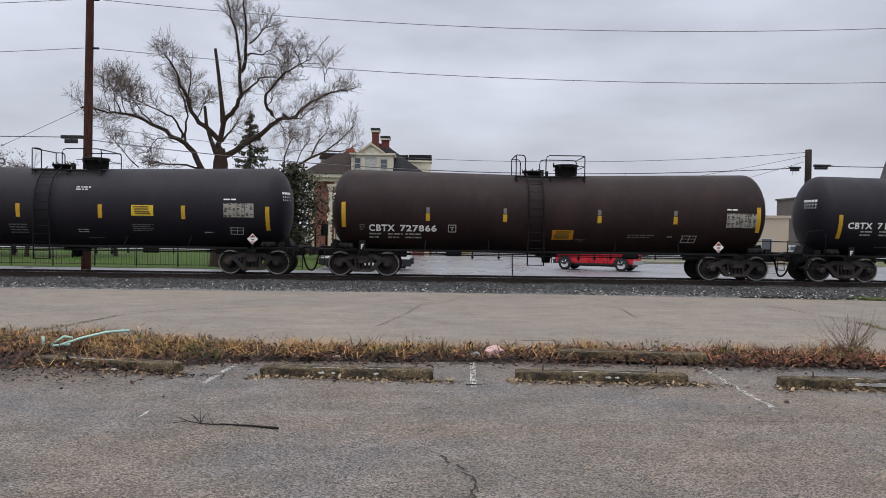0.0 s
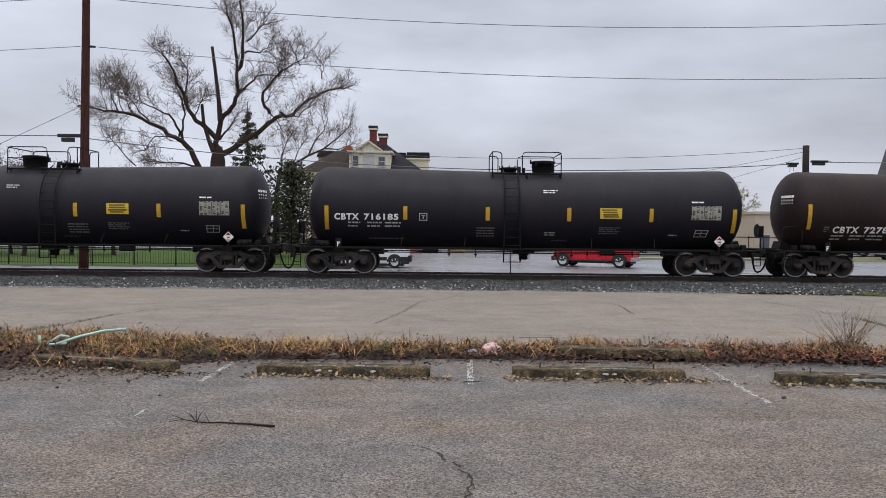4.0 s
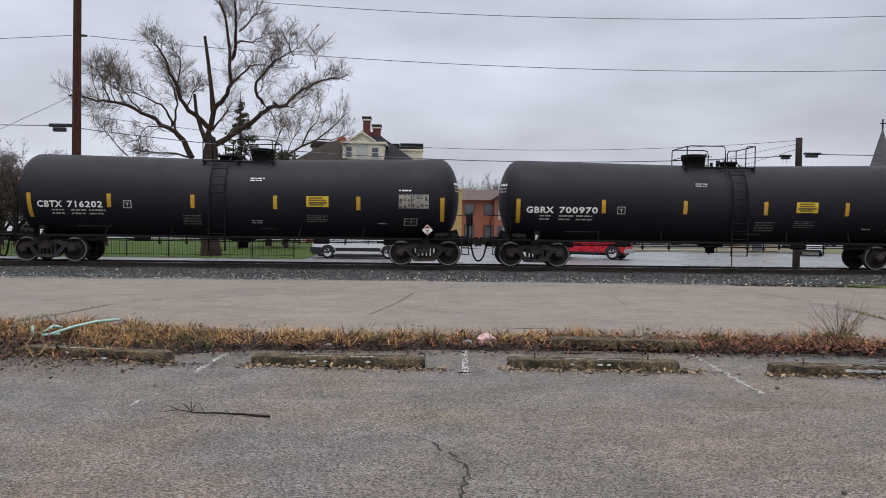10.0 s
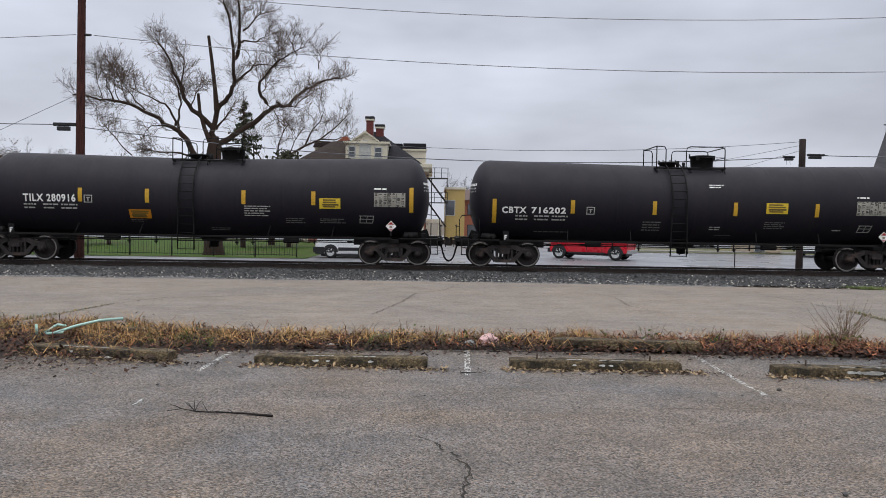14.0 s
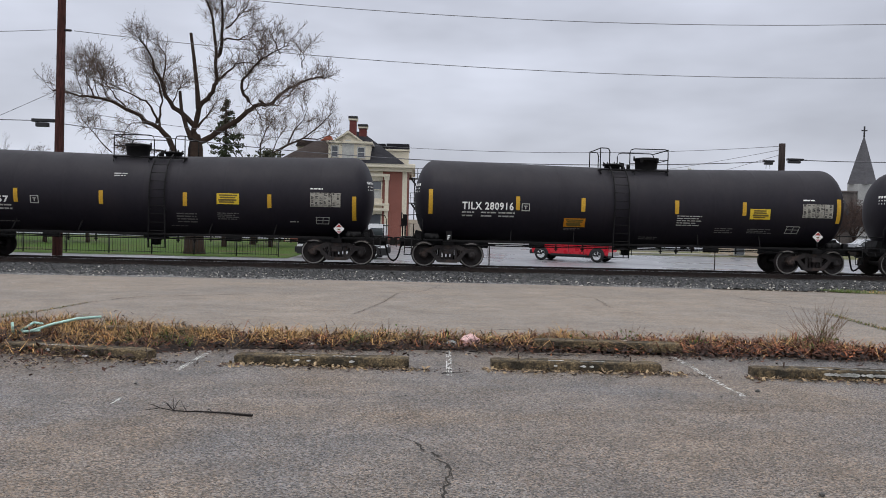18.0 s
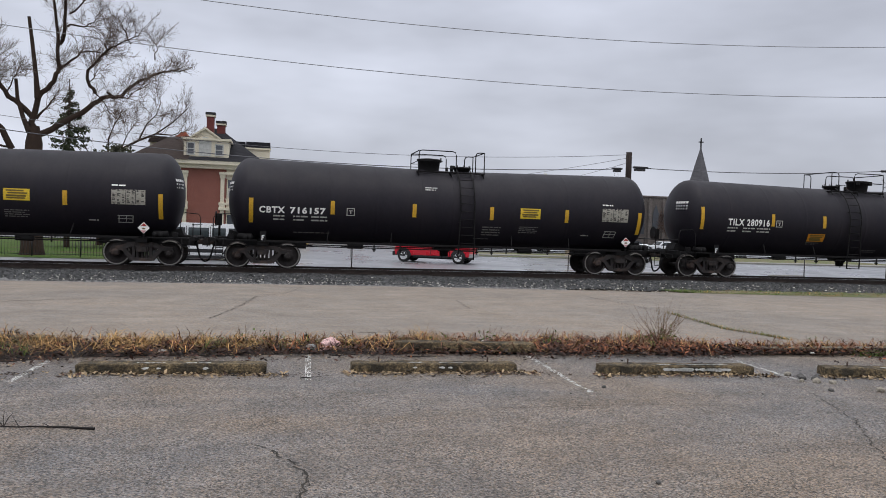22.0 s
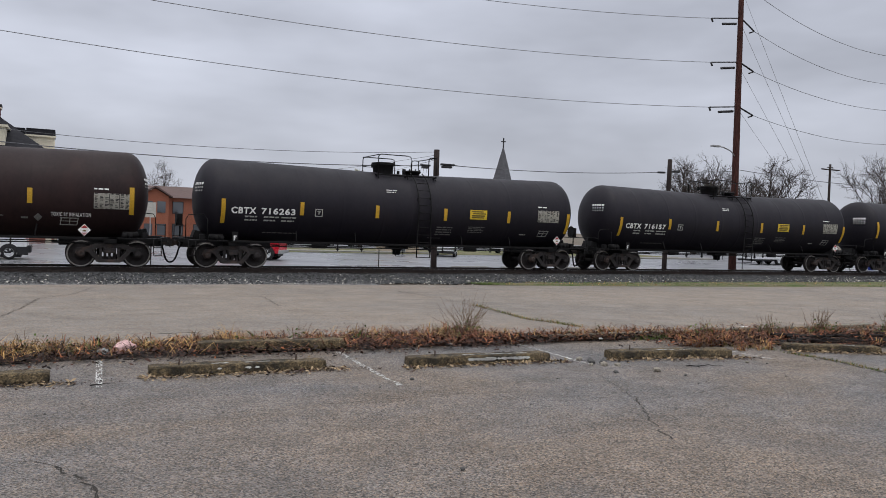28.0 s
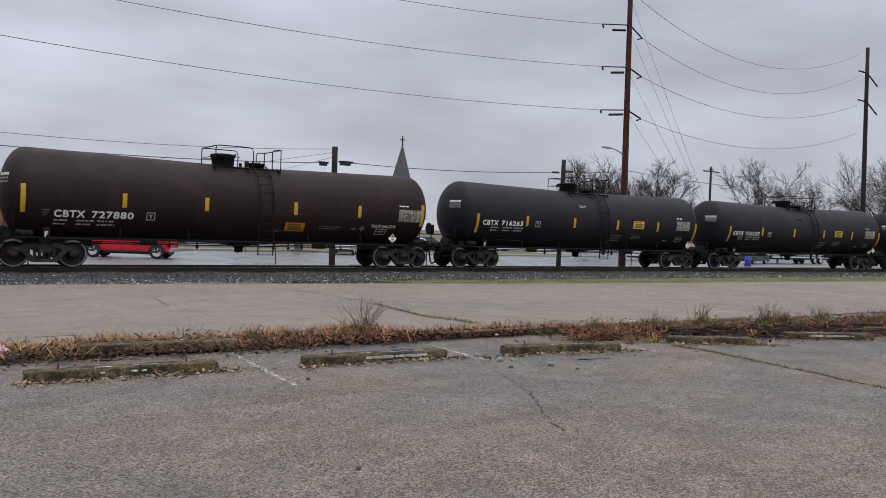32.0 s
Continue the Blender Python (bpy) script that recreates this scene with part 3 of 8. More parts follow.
def shared_part(key, name, make, mat, parent, m=None, label=""):
    """A part whose mesh all cars share."""
    if key not in SHARED_CAR:
        SHARED_CAR[key] = mesh_of(name, make(), mat)
    o = new(name, SHARED_CAR[key])
    o.parent = parent
    if m is not None:
        o.matrix_basis = m
    if label:
        tagged(o, label)
    return o


def sill_mesh():
    """The draft sill and body bolster at the car's right end."""
    bm = bmesh.new()
    box(bm, 5.4, 8.75, -0.30, 0.30, 0.72, 1.10, 0.02)
    box(bm, 6.78, 7.18, -1.30, 1.30, 0.82, 0.97, 0.02)
    box(bm, 7.2, 8.80, -1.46, -0.95, 0.985, 1.03, 0.006)      # end platform
    box(bm, 7.2, 8.80, 0.95, 1.46, 0.985, 1.03, 0.006)
    box(bm, 8.62, 8.80, -1.50, 1.50, 0.93, 1.07, 0.012)
    prism(bm, [(5.6, 1.08), (8.3, 1.08), (8.2, 1.36), (7.4, 1.14), (5.9, 1.12)], -0.36, 0.36)
    return bm


def coupler_mesh():
    bm = bmesh.new()
    box(bm, 8.70, 8.98, -0.09, 0.09, 0.78, 0.96, 0.02)
    prism(bm, [(8.92, -0.12), (9.10, -0.17), (9.19, -0.10), (9.12, -0.02), (9.06, 0.02), (9.10, 0.09), (9.16, 0.15), (8.98, 0.16), (8.92, 0.11)], 0.74, 1.02, "xy")
    return bm


def end_gear_mesh():
    """Brake cylinder, levers and the air hose at the right end."""
    bm = bmesh.new()
    lathe(bm, [(6.35, 0.05), (6.37, 0.11), (6.85, 0.11), (6.87, 0.05)], "x", 14, at=(1.0, -1.22, 1.14))
    box(bm, 8.0, 8.18, -1.25, -1.05, 1.03, 1.22, 0.02)
    pipe(bm, [(8.72, -0.36, 0.80), (8.78, -0.36, 0.66), (8.82, -0.34, 0.48), (8.88, -0.30, 0.30), (8.96, -0.24, 0.19), (9.06, -0.18, 0.15)], 0.034, 8)
    tube(bm, (8.66, -0.36, 0.84), (8.78, -0.36, 0.74), 0.05, seg=8)
    pipe(bm, [(8.80, -0.30, 0.93), (8.84, -0.9, 0.92), (8.86, -1.3, 0.90), (8.90, -1.46, 0.74)], 0.016, 6)      # uncoupling lever
    box(bm, 8.80, 9.02, -0.42, -0.30, 1.02, 1.07, 0.008)
    for x in (7.42, 7.62):
        lathe(bm, [(1.04, 0.07), (1.06, 0.085), (1.18, 0.085), (1.20, 0.04)], "z", 10, at=(x, -1.28, 0))
    tube(bm, (7.30, -1.28, 1.12), (7.75, -1.28, 1.12), 0.022, seg=6)
    pipe(bm, [(5.2, -0.9, 0.86), (6.0, -0.9, 0.80), (6.5, -0.95, 0.78), (8.4, -1.0, 0.80)], 0.022, 6)
    for x in (8.35, 8.60):
        pipe(bm, [(x, -1.48, 1.0), (x, -1.50, 0.62), (x + 0.02, -1.50, 0.45)], 0.016, 6)
    for z in (0.46, 0.72):
        tube(bm, (8.35, -1.50, z), (8.62, -1.50, z), 0.018, seg=6)
    return bm


def end_rail_mesh():
    bm = bmesh.new()
    pipe(bm, [(8.72, -1.48, 1.0), (8.72, -1.50, 1.55)], 0.018, 8)
    pipe(bm, [(8.70, -1.48, 1.50), (8.78, -0.9, 1.50), (8.80, 0.9, 1.50), (8.70, 1.48, 1.50)], 0.018, 8)
    pipe(bm, [(8.70, 1.48, 1.0), (8.70, 1.50, 1.75), (8.62, 1.50, 1.90), (8.1, 1.50, 1.94), (7.96, 1.5, 1.75), (7.95, 1.48, 1.0)], 0.017, 8)
    return bm


def hand_brake_mesh():
    bm = bmesh.new()
    box(bm, 8.55, 8.72, -0.75, -0.45, 1.5, 1.95, 0.02)
    lathe(bm, [(8.74, 0.26), (8.75, 0.285), (8.775, 0.285), (8.785, 0.26)], "x", 20, at=(0, -0.6, 1.75))
    for k in range(3):
        a = math.pi * k / 3
        tube(bm, (8.76, -0.6 - 0.26 * math.cos(a), 1.75 - 0.26 * math.sin(a)), (8.76, -0.6 + 0.26 * math.cos(a), 1.75 + 0.26 * math.sin(a)), 0.012, seg=6)
    tube(bm, (8.62, -0.6, 1.0), (8.62, -0.6, 1.5), 0.03, seg=6)
    return bm


def side_rail_mesh():
    bm = bmesh.new()
    box(bm, -6.9, 6.9, -1.46, -1.37, 0.955, 1.035, 0.012)
    tube(bm, (-6.8, -1.05, 0.83), (6.8, -1.05, 0.83), 0.022, seg=6)
    return bm


def rail_bracket_mesh():
    bm = bmesh.new()
    p, q = Vector((0, -1.42, 1.03)), skin(0.06, 1.42, 0.0)
    pipe(bm, [p, p.lerp(q, 0.6) + Vector((0, -0.01, 0)), q], 0.024, 6)
    return bm


def outlet_mesh():
    """The bottom outlet with its skid."""
    bm = bmesh.new()
    lathe(bm, [(0.55, 0.10), (0.57, 0.17), (0.72, 0.17), (0.78, 0.24), (0.98, 0.26)], "z", 16)
    box(bm, -0.40, 0.40, -0.28, 0.28, 0.80, 0.97, 0.01)
    tube(bm, (-0.12, -0.2, 0.50), (-0.12, -0.2, 0.8), 0.02, seg=6)
    tube(bm, (0.2, -0.2, 0.56), (0.2, -0.2, 0.8), 0.015, seg=6)
    return bm


def hanger_mesh():
    bm = bmesh.new()
    box(bm, -0.022, 0.022, -0.95, -0.90, 0.68, 1.0, 0.006)
    box(bm, -0.06, 0.06, -0.97, -0.88, 0.74, 0.79, 0.008)
    return bm


def reservoir_mesh():
    bm = bmesh.new()
    lathe(bm, [(-0.30, 0.05), (-0.28, 0.10), (0.28, 0.10), (0.30, 0.05)], "x", 14, at=(0, -0.75, 0.86))
    tube(bm, (-0.55, -0.8, 0.84), (0.75, -0.8, 0.80), 0.014, seg=5)
    return bm


def ladder_mesh():
    """The side ladder, from under the running rail to the top platform."""
    bm = bmesh.new()
    for s in (-1, 1):
        pts = [(s * 0.30, -1.55, 0.50), (s * 0.30, -1.58, 1.1)]
        for k in range(9):
            a = math.radians(-8 + 76 * k / 8)
            pts.append((s * 0.27, -(TANK_R + 0.10) * math.cos(a), TANK_Z - 0.08 + (TANK_R + 0.10) * math.sin(a)))
        pipe(bm, pts, 0.026, 6)
    zs = [0.52 + 0.30 * k for k in range(12)]
    for z in zs:
        if z < TANK_Z - 0.3:
            y = -1.57
        else:
            s = min(0.96, (z - TANK_Z + 0.08) / (TANK_R + 0.10))
            y = -(TANK_R + 0.10) * math.sqrt(1 - s * s)
        tube(bm, (-0.29, y, z), (0.29, y, z), 0.016, seg=6)
    for z in (1.9, 2.9):
        for s in (-1, 1):
            tube(bm, (s * 0.28, skin(0, z, 0.1).y, z), (s * 0.28, skin(0, z, -0.02).y, z), 0.018, seg=6)
    return bm


def platform_mesh():
    """The grating round the manway; x runs from the dome's side."""
    bm = bmesh.new()
    z = 3.80
    for s in (-1, 1):
        for k in range(5):                               # open grating of bars
            y = s * (0.50 + 0.10 * k)
            box(bm, -1.32, 1.32, y - 0.012, y + 0.012, z, z + 0.035)
        for k in range(23):
            box(bm, -1.32 + 0.12 * k - 0.006, -1.32 + 0.12 * k + 0.006, min(s * 0.49, s * 0.91), max(s * 0.49, s * 0.91), z + 0.004, z + 0.028)
    for x in (-1.28, 0, 1.28):
        box(bm, x - 0.03, x + 0.03, -0.92, 0.92, z - 0.04, z + 0.01, 0.006)
        for s in (-1, 1):
            tube(bm, (x, s * 0.88, z), (x, s * 0.95, z - 0.16), 0.018, seg=6)
    return bm


def dome_mesh():
    """The bonnet over the valves: a flared drum with a lid."""
    bm = bmesh.new()
    lathe(bm, [(3.84, 0.40), (3.90, 0.41), (4.27, 0.44), (4.275, 0.475), (4.335, 0.48), (4.35, 0.45), (4.37, 0.30), (4.375, 0.02)], "z", 24, at=(0.72, 0, 0))
    for dx in (-0.30, 0.30):
        box(bm, 0.72 + dx - 0.04, 0.72 + dx + 0.04, -0.50, -0.34, 4.16, 4.33, 0.01)
    tube(bm, (0.24, 0, 4.25), (0.24, 0, 4.42), 0.03, seg=6)
    return bm


def manway_mesh():
    bm = bmesh.new()
    lathe(bm, [(3.82, 0.30), (4.02, 0.30), (4.03, 0.36), (4.08, 0.36), (4.10, 0.30), (4.12, 0.05)], "z", 20, at=(-0.62, 0, 0))
    for k in range(8):
        a = 2 * math.pi * k / 8
        tube(bm, (-0.62 + 0.335 * math.cos(a), 0.335 * math.sin(a), 4.0), (-0.62 + 0.335 * math.cos(a), 0.335 * math.sin(a), 4.16), 0.022, seg=6)
    tube(bm, (-0.20, 0.05, 3.85), (-0.20, 0.05, 4.15), 0.07, seg=10)
    tube(bm, (-0.05, -0.2, 3.85), (-0.05, -0.2, 4.08), 0.06, seg=10)
    return bm


def top_rail_mesh():
    """The handrails on the platform: a high loop round the dome and a short one by the ladder."""
    bm = bmesh.new()
    for y in (-0.90, 0.90):
        pipe(bm, [(1.28, y, 3.82), (1.28, y, 4.52), (1.24, y, 4.60), (1.15, y, 4.62), (-0.02, y, 4.62), (-0.14, y, 4.58), (-0.18, y, 4.46), (-0.18, y, 3.82)], 0.020, 8)
        pipe(bm, [(-0.95, y, 3.82), (-0.95, y, 4.50), (-1.0, y, 4.60), (-1.1, y, 4.62), (-1.30, y, 4.62)], 0.020, 8)
        pipe(bm, [(-1.30, y, 3.82), (-1.30, y, 4.62)], 0.020, 8)
        tube(bm, (0.35, y, 4.22), (1.28, y, 4.22), 0.014, seg=6)
    tube(bm, (1.28, -0.90, 4.60), (1.28, 0.90, 4.60), 0.020, seg=8)
    tube(bm, (1.28, -0.90, 4.22), (1.28, 0.90, 4.22), 0.014, seg=6)
    tube(bm, (-1.30, -0.90, 4.62), (-1.30, 0.90, 4.62), 0.020, seg=8)
    return bm


def data_grid_mesh(x0, x1, z0, z1):
    bm = bmesh.new()
    decal(bm, x0, x1, z0, z1, 0.010)
    return bm


def data_ink_mesh(x0, x1, z0, z1, rng):
    """The dark cells of the inspection stencil."""
    bm = bmesh.new()
    n, rows = 7, 6
    w, h = (x1 - x0) / n, (z1 - z0) / rows
    for i in range(n):
        for j in range(rows):
            a, b = x0 + i * w + 0.025, z0 + j * h + 0.018
            for k in range(2):
                if rng.random() < 0.72:
                    decal(bm, a, a + w * (0.35 + 0.40 * rng.random()), b + k * h * 0.45, b + k * h * 0.45 + h * 0.27, 0.015, n=1)
    for x in (x0 + 2.9 * w, x0 + 4.9 * w):
        decal(bm, x, x + 0.018, z0 + 0.02, z1 - 0.02, 0.016)
    return bm


def plate(x, z, outline, back):
    """A thin upright plate beside the tank, on the line of the side rail."""
    bm = bmesh.new()
    prism(bm, [(x + a, z + b) for a, b in outline], -1.47 + back, -1.464 + back)
    return bm


def one(make, *args):
    bm = bmesh.new()
    make(bm, *args)
    return bm


FLIP = pose(0, 0, 0, 0, 0, 180)
MIRROR = Matrix.Diagonal((-1, 1, 1, 1))
ALL_CARS = []


def strip(parent, x, z0, z1, key):
    def make():
        bm = bmesh.new()
        decal(bm, x - 0.075, x + 0.075, z0, z1, 0.012)
        return bm
    shared_part((key, x, z0, z1), "reflector", make, M_YELLOW, parent, None)


def tank_car(mark, digits, kind, dome_left, seed):
    """A tank car on its two trucks; its origin lies on the rails under its middle."""
    rng = random.Random(seed)
    paint = M_TANK_BROWN if kind == "brown" else M_TANK
    look_words = {"plain": "black railway tank car with white lettering on steel rails",
                  "long_panel": "black railway tank car with two yellow panels and white lettering",
                  "brown": "rusty brown-black railway tank car with orange panel and white lettering"}[kind]
    car = thing("tank_car", look_words, "tank car", group="tank cars of the train")
    key = "brown" if kind == "brown" else "black"
    shared_part(("tank", key), "tank", tank_mesh, paint, car)
    for turn in (Matrix(), FLIP):
        shared_part("sill", "draft_sill", sill_mesh, M_FRAME, car, turn)
        shared_part("coupler", "coupler", coupler_mesh, M_TRUCK, car, turn)
        shared_part("end_rail", "end_handrail", end_rail_mesh, M_FRAME, car, turn)
    for turn in (Matrix(), MIRROR):
        shared_part("end_gear" + ("a" if turn is not MIRROR else "b"), "brake_gear",
                    end_gear_mesh if turn is not MIRROR else (lambda: mirrored(end_gear_mesh())), M_FRAME, car)
    if rng.random() < 0.6 or kind == "plain":
        shared_part("hand_brake", "hand_brake", hand_brake_mesh, M_FRAME, car, FLIP if rng.random() < 0.5 else Matrix())
    shared_part("side_rail", "side_rail", side_rail_mesh, M_FRAME, car)
    shared_part("side_rail", "side_rail", side_rail_mesh, M_FRAME, car, FLIP)
    for x in (-4.7, -2.35, 2.35, 4.7):
        shared_part("bracket", "rail_bracket", rail_bracket_mesh, M_FRAME, car, Matrix.Translation((x, 0, 0)))
    shared_part("outlet", "bottom_outlet", outlet_mesh, M_FRAME, car)
    for x in (-2.9, -1.9, 1.1, 1.7, 2.3, 4.0):
        shared_part("hanger", "pipe_hanger", hanger_mesh, M_FRAME, car, Matrix.Translation((x, 0, 0.0 if x < 2 else 0.06)))
    shared_part("reservoir", "air_reservoir", reservoir_mesh, M_FRAME, car, Matrix.Translation((3.1, 0, 0)))
    shared_part("reservoir", "air_reservoir", reservoir_mesh, M_FRAME, car, Matrix.Translation((-3.6, 0, 0.02)))
    top = pose(0, 0, 0, 0, 0, 180) if dome_left else Matrix()
    shared_part("platform", "top_platform", platform_mesh, M_FRAME, car, top)
    shared_part("dome", "valve_housing", dome_mesh, M_FRAME, car, top, "black flared valve bonnet")
    shared_part("manway", "manway", manway_mesh, M_FRAME, car, top)
    shared_part("top_rail", "top_handrail", top_rail_mesh, M_FRAME, car, top)
    shared_part("ladder", "ladder", ladder_mesh, M_FRAME, car, Matrix.Translation((0.52 if dome_left else -0.60, 0, 0)))

    # reflectors
    ends = (2.75, 1.83) if kind == "brown" else ((2.88, 1.98) if kind == "long_panel" else (2.53, 1.66))
    shifted = kind == "plain" and mark == "CBTX"
    for x in (-7.42 if shifted else -7.68, 7.62):
        strip(car, x, ends[1], ends[0], kind)
    xs_ = {"plain": (-4.53, -1.50, 1.50, 4.54), "long_panel": (-4.46, -2.03, 1.48, 4.03), "brown": (-4.58, -1.74, 1.74, 4.55)}[kind]
    zz = {"plain": (2.04, 2.53), "long_panel": (2.19, 2.69), "brown": (2.10, 2.59)}[kind]
    for x in xs_:
        if kind == "brown" and digits.endswith("66"):
            strip(car, x, zz[0], zz[0] + 0.27, kind)
            shared_part(("old_strip", x), "faded_reflector", lambda x=x: one(decal, x - 0.06, x + 0.06, zz[0] + 0.29, zz[1]), M_DIMPRINT, car)
        else:
            strip(car, x, zz[0], zz[1], kind)

    # lettering
    nz = {"plain": (2.02, 2.26), "long_panel": (2.17, 2.46), "brown": (1.70, 1.95)}[kind]
    nx = {"plain": (-7.14, -4.78) if shifted else (-7.38, -4.74), "long_panel": (-6.52, -4.62), "brown": (-6.76, -4.25)}[kind]
    bm = bmesh.new()
    if kind == "long_panel":
        words(bm, mark + " " + digits, nx[0], nx[1], *nz, weight=0.03)
    else:
        k = nx[0] + (nx[1] - nx[0]) * 0.385
        words(bm, mark, nx[0], k, *nz, weight=0.036)
        part("reporting_mark", bm, M_WHITE, car, "white painted reporting mark")
        bm = bmesh.new()
        words(bm, digits, nx[0] + (nx[1] - nx[0]) * 0.46, nx[1], *nz, weight=0.036)
    part("car_number", bm, M_WHITE, car, "white painted car number")
    bm = bmesh.new()
    a = nx[0] + 0.50 if kind == "plain" else nx[0]
    print_lines(bm, a, a + 0.45, nz[0] - 0.30, nz[0] - 0.05, 2, rng)
    print_lines(bm, a + 0.70, a + 1.25, nz[0] - 0.30, nz[0] - 0.05, 2, rng)
    print_lines(bm, a + 1.35, a + 1.95, nz[0] - 0.30, nz[0] - 0.05, 2, rng)
    tagged(part("small_print", bm, M_GREYPRINT, car), kind="stuff")
    cx = {"plain": -4.02, "long_panel": -4.32, "brown": -3.83}[kind]
    cz = (nz[0] - 0.01, nz[0] + 0.27)

    def frame_box():
        b = bmesh.new()
        for q in ((cx, cx + 0.30, cz[0], cz[0] + 0.03), (cx, cx + 0.30, cz[1] - 0.03, cz[1]), (cx, cx + 0.03, cz[0], cz[1]), (cx + 0.27, cx + 0.30, cz[0], cz[1])):
            decal(b, *q)
        decal(b, cx + 0.08, cx + 0.22, cz[0] + 0.17, cz[0] + 0.20, 0.013)
        decal(b, cx + 0.13, cx + 0.17, cz[0] + 0.07, cz[0] + 0.17, 0.013)
        return b
    shared_part(("box", kind), "stencil_box", frame_box, M_GREYPRINT, car)

    # panels
    panels = {"plain": ((2.64, 3.45, 2.14, 2.53, M_YPANEL),), "long_panel": ((-2.72, -1.92, 1.62, 1.94, M_OPANEL), (4.25, 5.02, 2.07, 2.45, M_YPANEL)),
              "brown": (((0.02, 0.81, 1.47, 1.83, M_OPANEL),) if not dome_left else ((1.38, 2.20, 1.46, 1.80, M_OPANEL),))}[kind]
    for x0, x1, z0, z1, m in panels:
        p = shared_part(("panel", kind, x0), "warning_panel", lambda: one(decal, x0, x1, z0, z1), m, car, None, "yellow warning panel")
        b = bmesh.new()
        for k in range(4):
            zt = z1 - 0.04 - k * (z1 - z0 - 0.06) / 4
            decal(b, x0 + 0.06 + 0.08 * rng.random(), x1 - 0.06 - 0.14 * rng.random(), zt - 0.05 - 0.015 * (k == 2), zt, 0.017, n=1)
        tagged(part("panel_print", b, M_PANELINK, p), kind="stuff")
    gx = {"plain": (6.02, 7.12), "long_panel": (6.25, 7.40), "brown": (6.44, 7.56)}[kind]
    gz = {"plain": (2.13, 2.64), "long_panel": (2.17, 2.68), "brown": (2.0, 2.52)}[kind]
    g = shared_part(("grid", kind), "inspection_stencil", lambda: data_grid_mesh(*gx, *gz), M_STENCIL, car, None, "pale inspection data stencil")
    tagged(shared_part(("ink", kind), "stencil_ink", lambda: data_ink_mesh(*gx, *gz, rng), M_TANK, g), kind="stuff")
    bm = bmesh.new()
    print_lines(bm, gx[0], gx[0] + 0.45, gz[1] + 0.06, gz[1] + 0.18, 1, rng)
    tagged(part("small_print", bm, M_WHITE, car), kind="stuff")

    def frame2():
        b = bmesh.new()
        x0, x1, z0, z1 = {"plain": (6.20, 6.68, 1.50, 1.76), "long_panel": (5.70, 6.20, 1.56, 1.84), "brown": (5.43, 5.96, 1.42, 1.67) if dome_left else (4.84, 5.38, 1.42, 1.69)}[kind]
        for q in ((x0, x1, z0, z0 + 0.025), (x0, x1, z1 - 0.025, z1), (x0, x0 + 0.025, z0, z1), (x1 - 0.025, x1, z0, z1), (x0, x1, (z0 + z1) / 2, (z0 + z1) / 2 + 0.02),
                  ((x0 + x1) / 2, (x0 + x1) / 2 + 0.02, z0, z1)):
            decal(b, *q, 0.012, 0.15)
        return b
    shared_part(("frame2", kind, dome_left), "stencil_frame", frame2, M_GREYPRINT, car)
    dx, dz = {"plain": (7.08, 1.34), "long_panel": (6.88, 1.46), "brown": (6.17, 1.27)}[kind]
    d = shared_part(("dia", kind), "placard", lambda: plate(dx, dz, ((0, -0.20), (0.20, 0), (0, 0.20), (-0.20, 0)), 0.0), M_WHITE, car, None, "red and white diamond hazard placard")
    shared_part(("dia_red", kind), "placard_top", lambda: plate(dx, dz, ((-0.11, 0.06), (0.11, 0.06), (0, 0.17)), -0.008), M_RED, d)
    shared_part(("dia_red2", kind), "placard_foot", lambda: plate(dx, dz, ((-0.09, -0.09), (0, -0.18), (0.09, -0.09)), -0.008), M_PINKPRINT, d)
    shared_part(("dia_mark", kind), "placard_mark", lambda: plate(dx, dz, ((-0.05, -0.05), (0.05, -0.05), (0.05, 0.0), (-0.05, 0.0)), -0.008), M_PANELINK, d)
    shared_part(("dia_stay", kind), "placard_stay", lambda: plate(dx, dz, ((-0.03, -0.36), (0.03, -0.36), (0.03, 0.16), (-0.03, 0.16)), 0.02), M_FRAME, d)

    if kind == "brown" and dome_left:
        shared_part("toxic_words", "hazard_lettering", lambda: one(words, "TOXIC BY INHALATION", 5.17, 6.36, 1.71, 1.84), M_WHITE, car, None, "white stencilled hazard lettering")

        def small_diamond():
            b = bmesh.new()
            for q in ((0.13, 0.0), (0.09, 0.018)):
                b.faces.new([b.verts.new(skin(4.79 + u * q[0], 1.66 + v * q[0], 0.012 + q[1] * 0.2)) for u, v in ((0, -1), (1, 0), (0, 1), (-1, 0))])
            return b
        shared_part("small_diamond", "small_stencil", small_diamond, M_DIMPRINT, car)
    fl = shared_part("flag", "marker_plate", lambda: plate(-6.98, 1.16, ((-0.11, -0.17), (0.11, -0.17), (0.11, 0.19), (-0.11, 0.19)), 0.0), M_FRAME, car, None, "black plate with a white letter")

    def flag_letter():
        b = bmesh.new()
        for q in ((-0.05, -0.015, -0.13, 0.05), (-0.015, 0.055, 0.015, 0.05), (-0.015, 0.035, -0.05, -0.015)):
            prism(b, [(-6.98 + q[0], 1.16 + q[2]), (-6.98 + q[1], 1.16 + q[2]), (-6.98 + q[1], 1.16 + q[3]), (-6.98 + q[0], 1.16 + q[3])], -1.476, -1.470)
        return b
    shared_part("flag_letter", "letter", flag_letter, M_WHITE, fl)

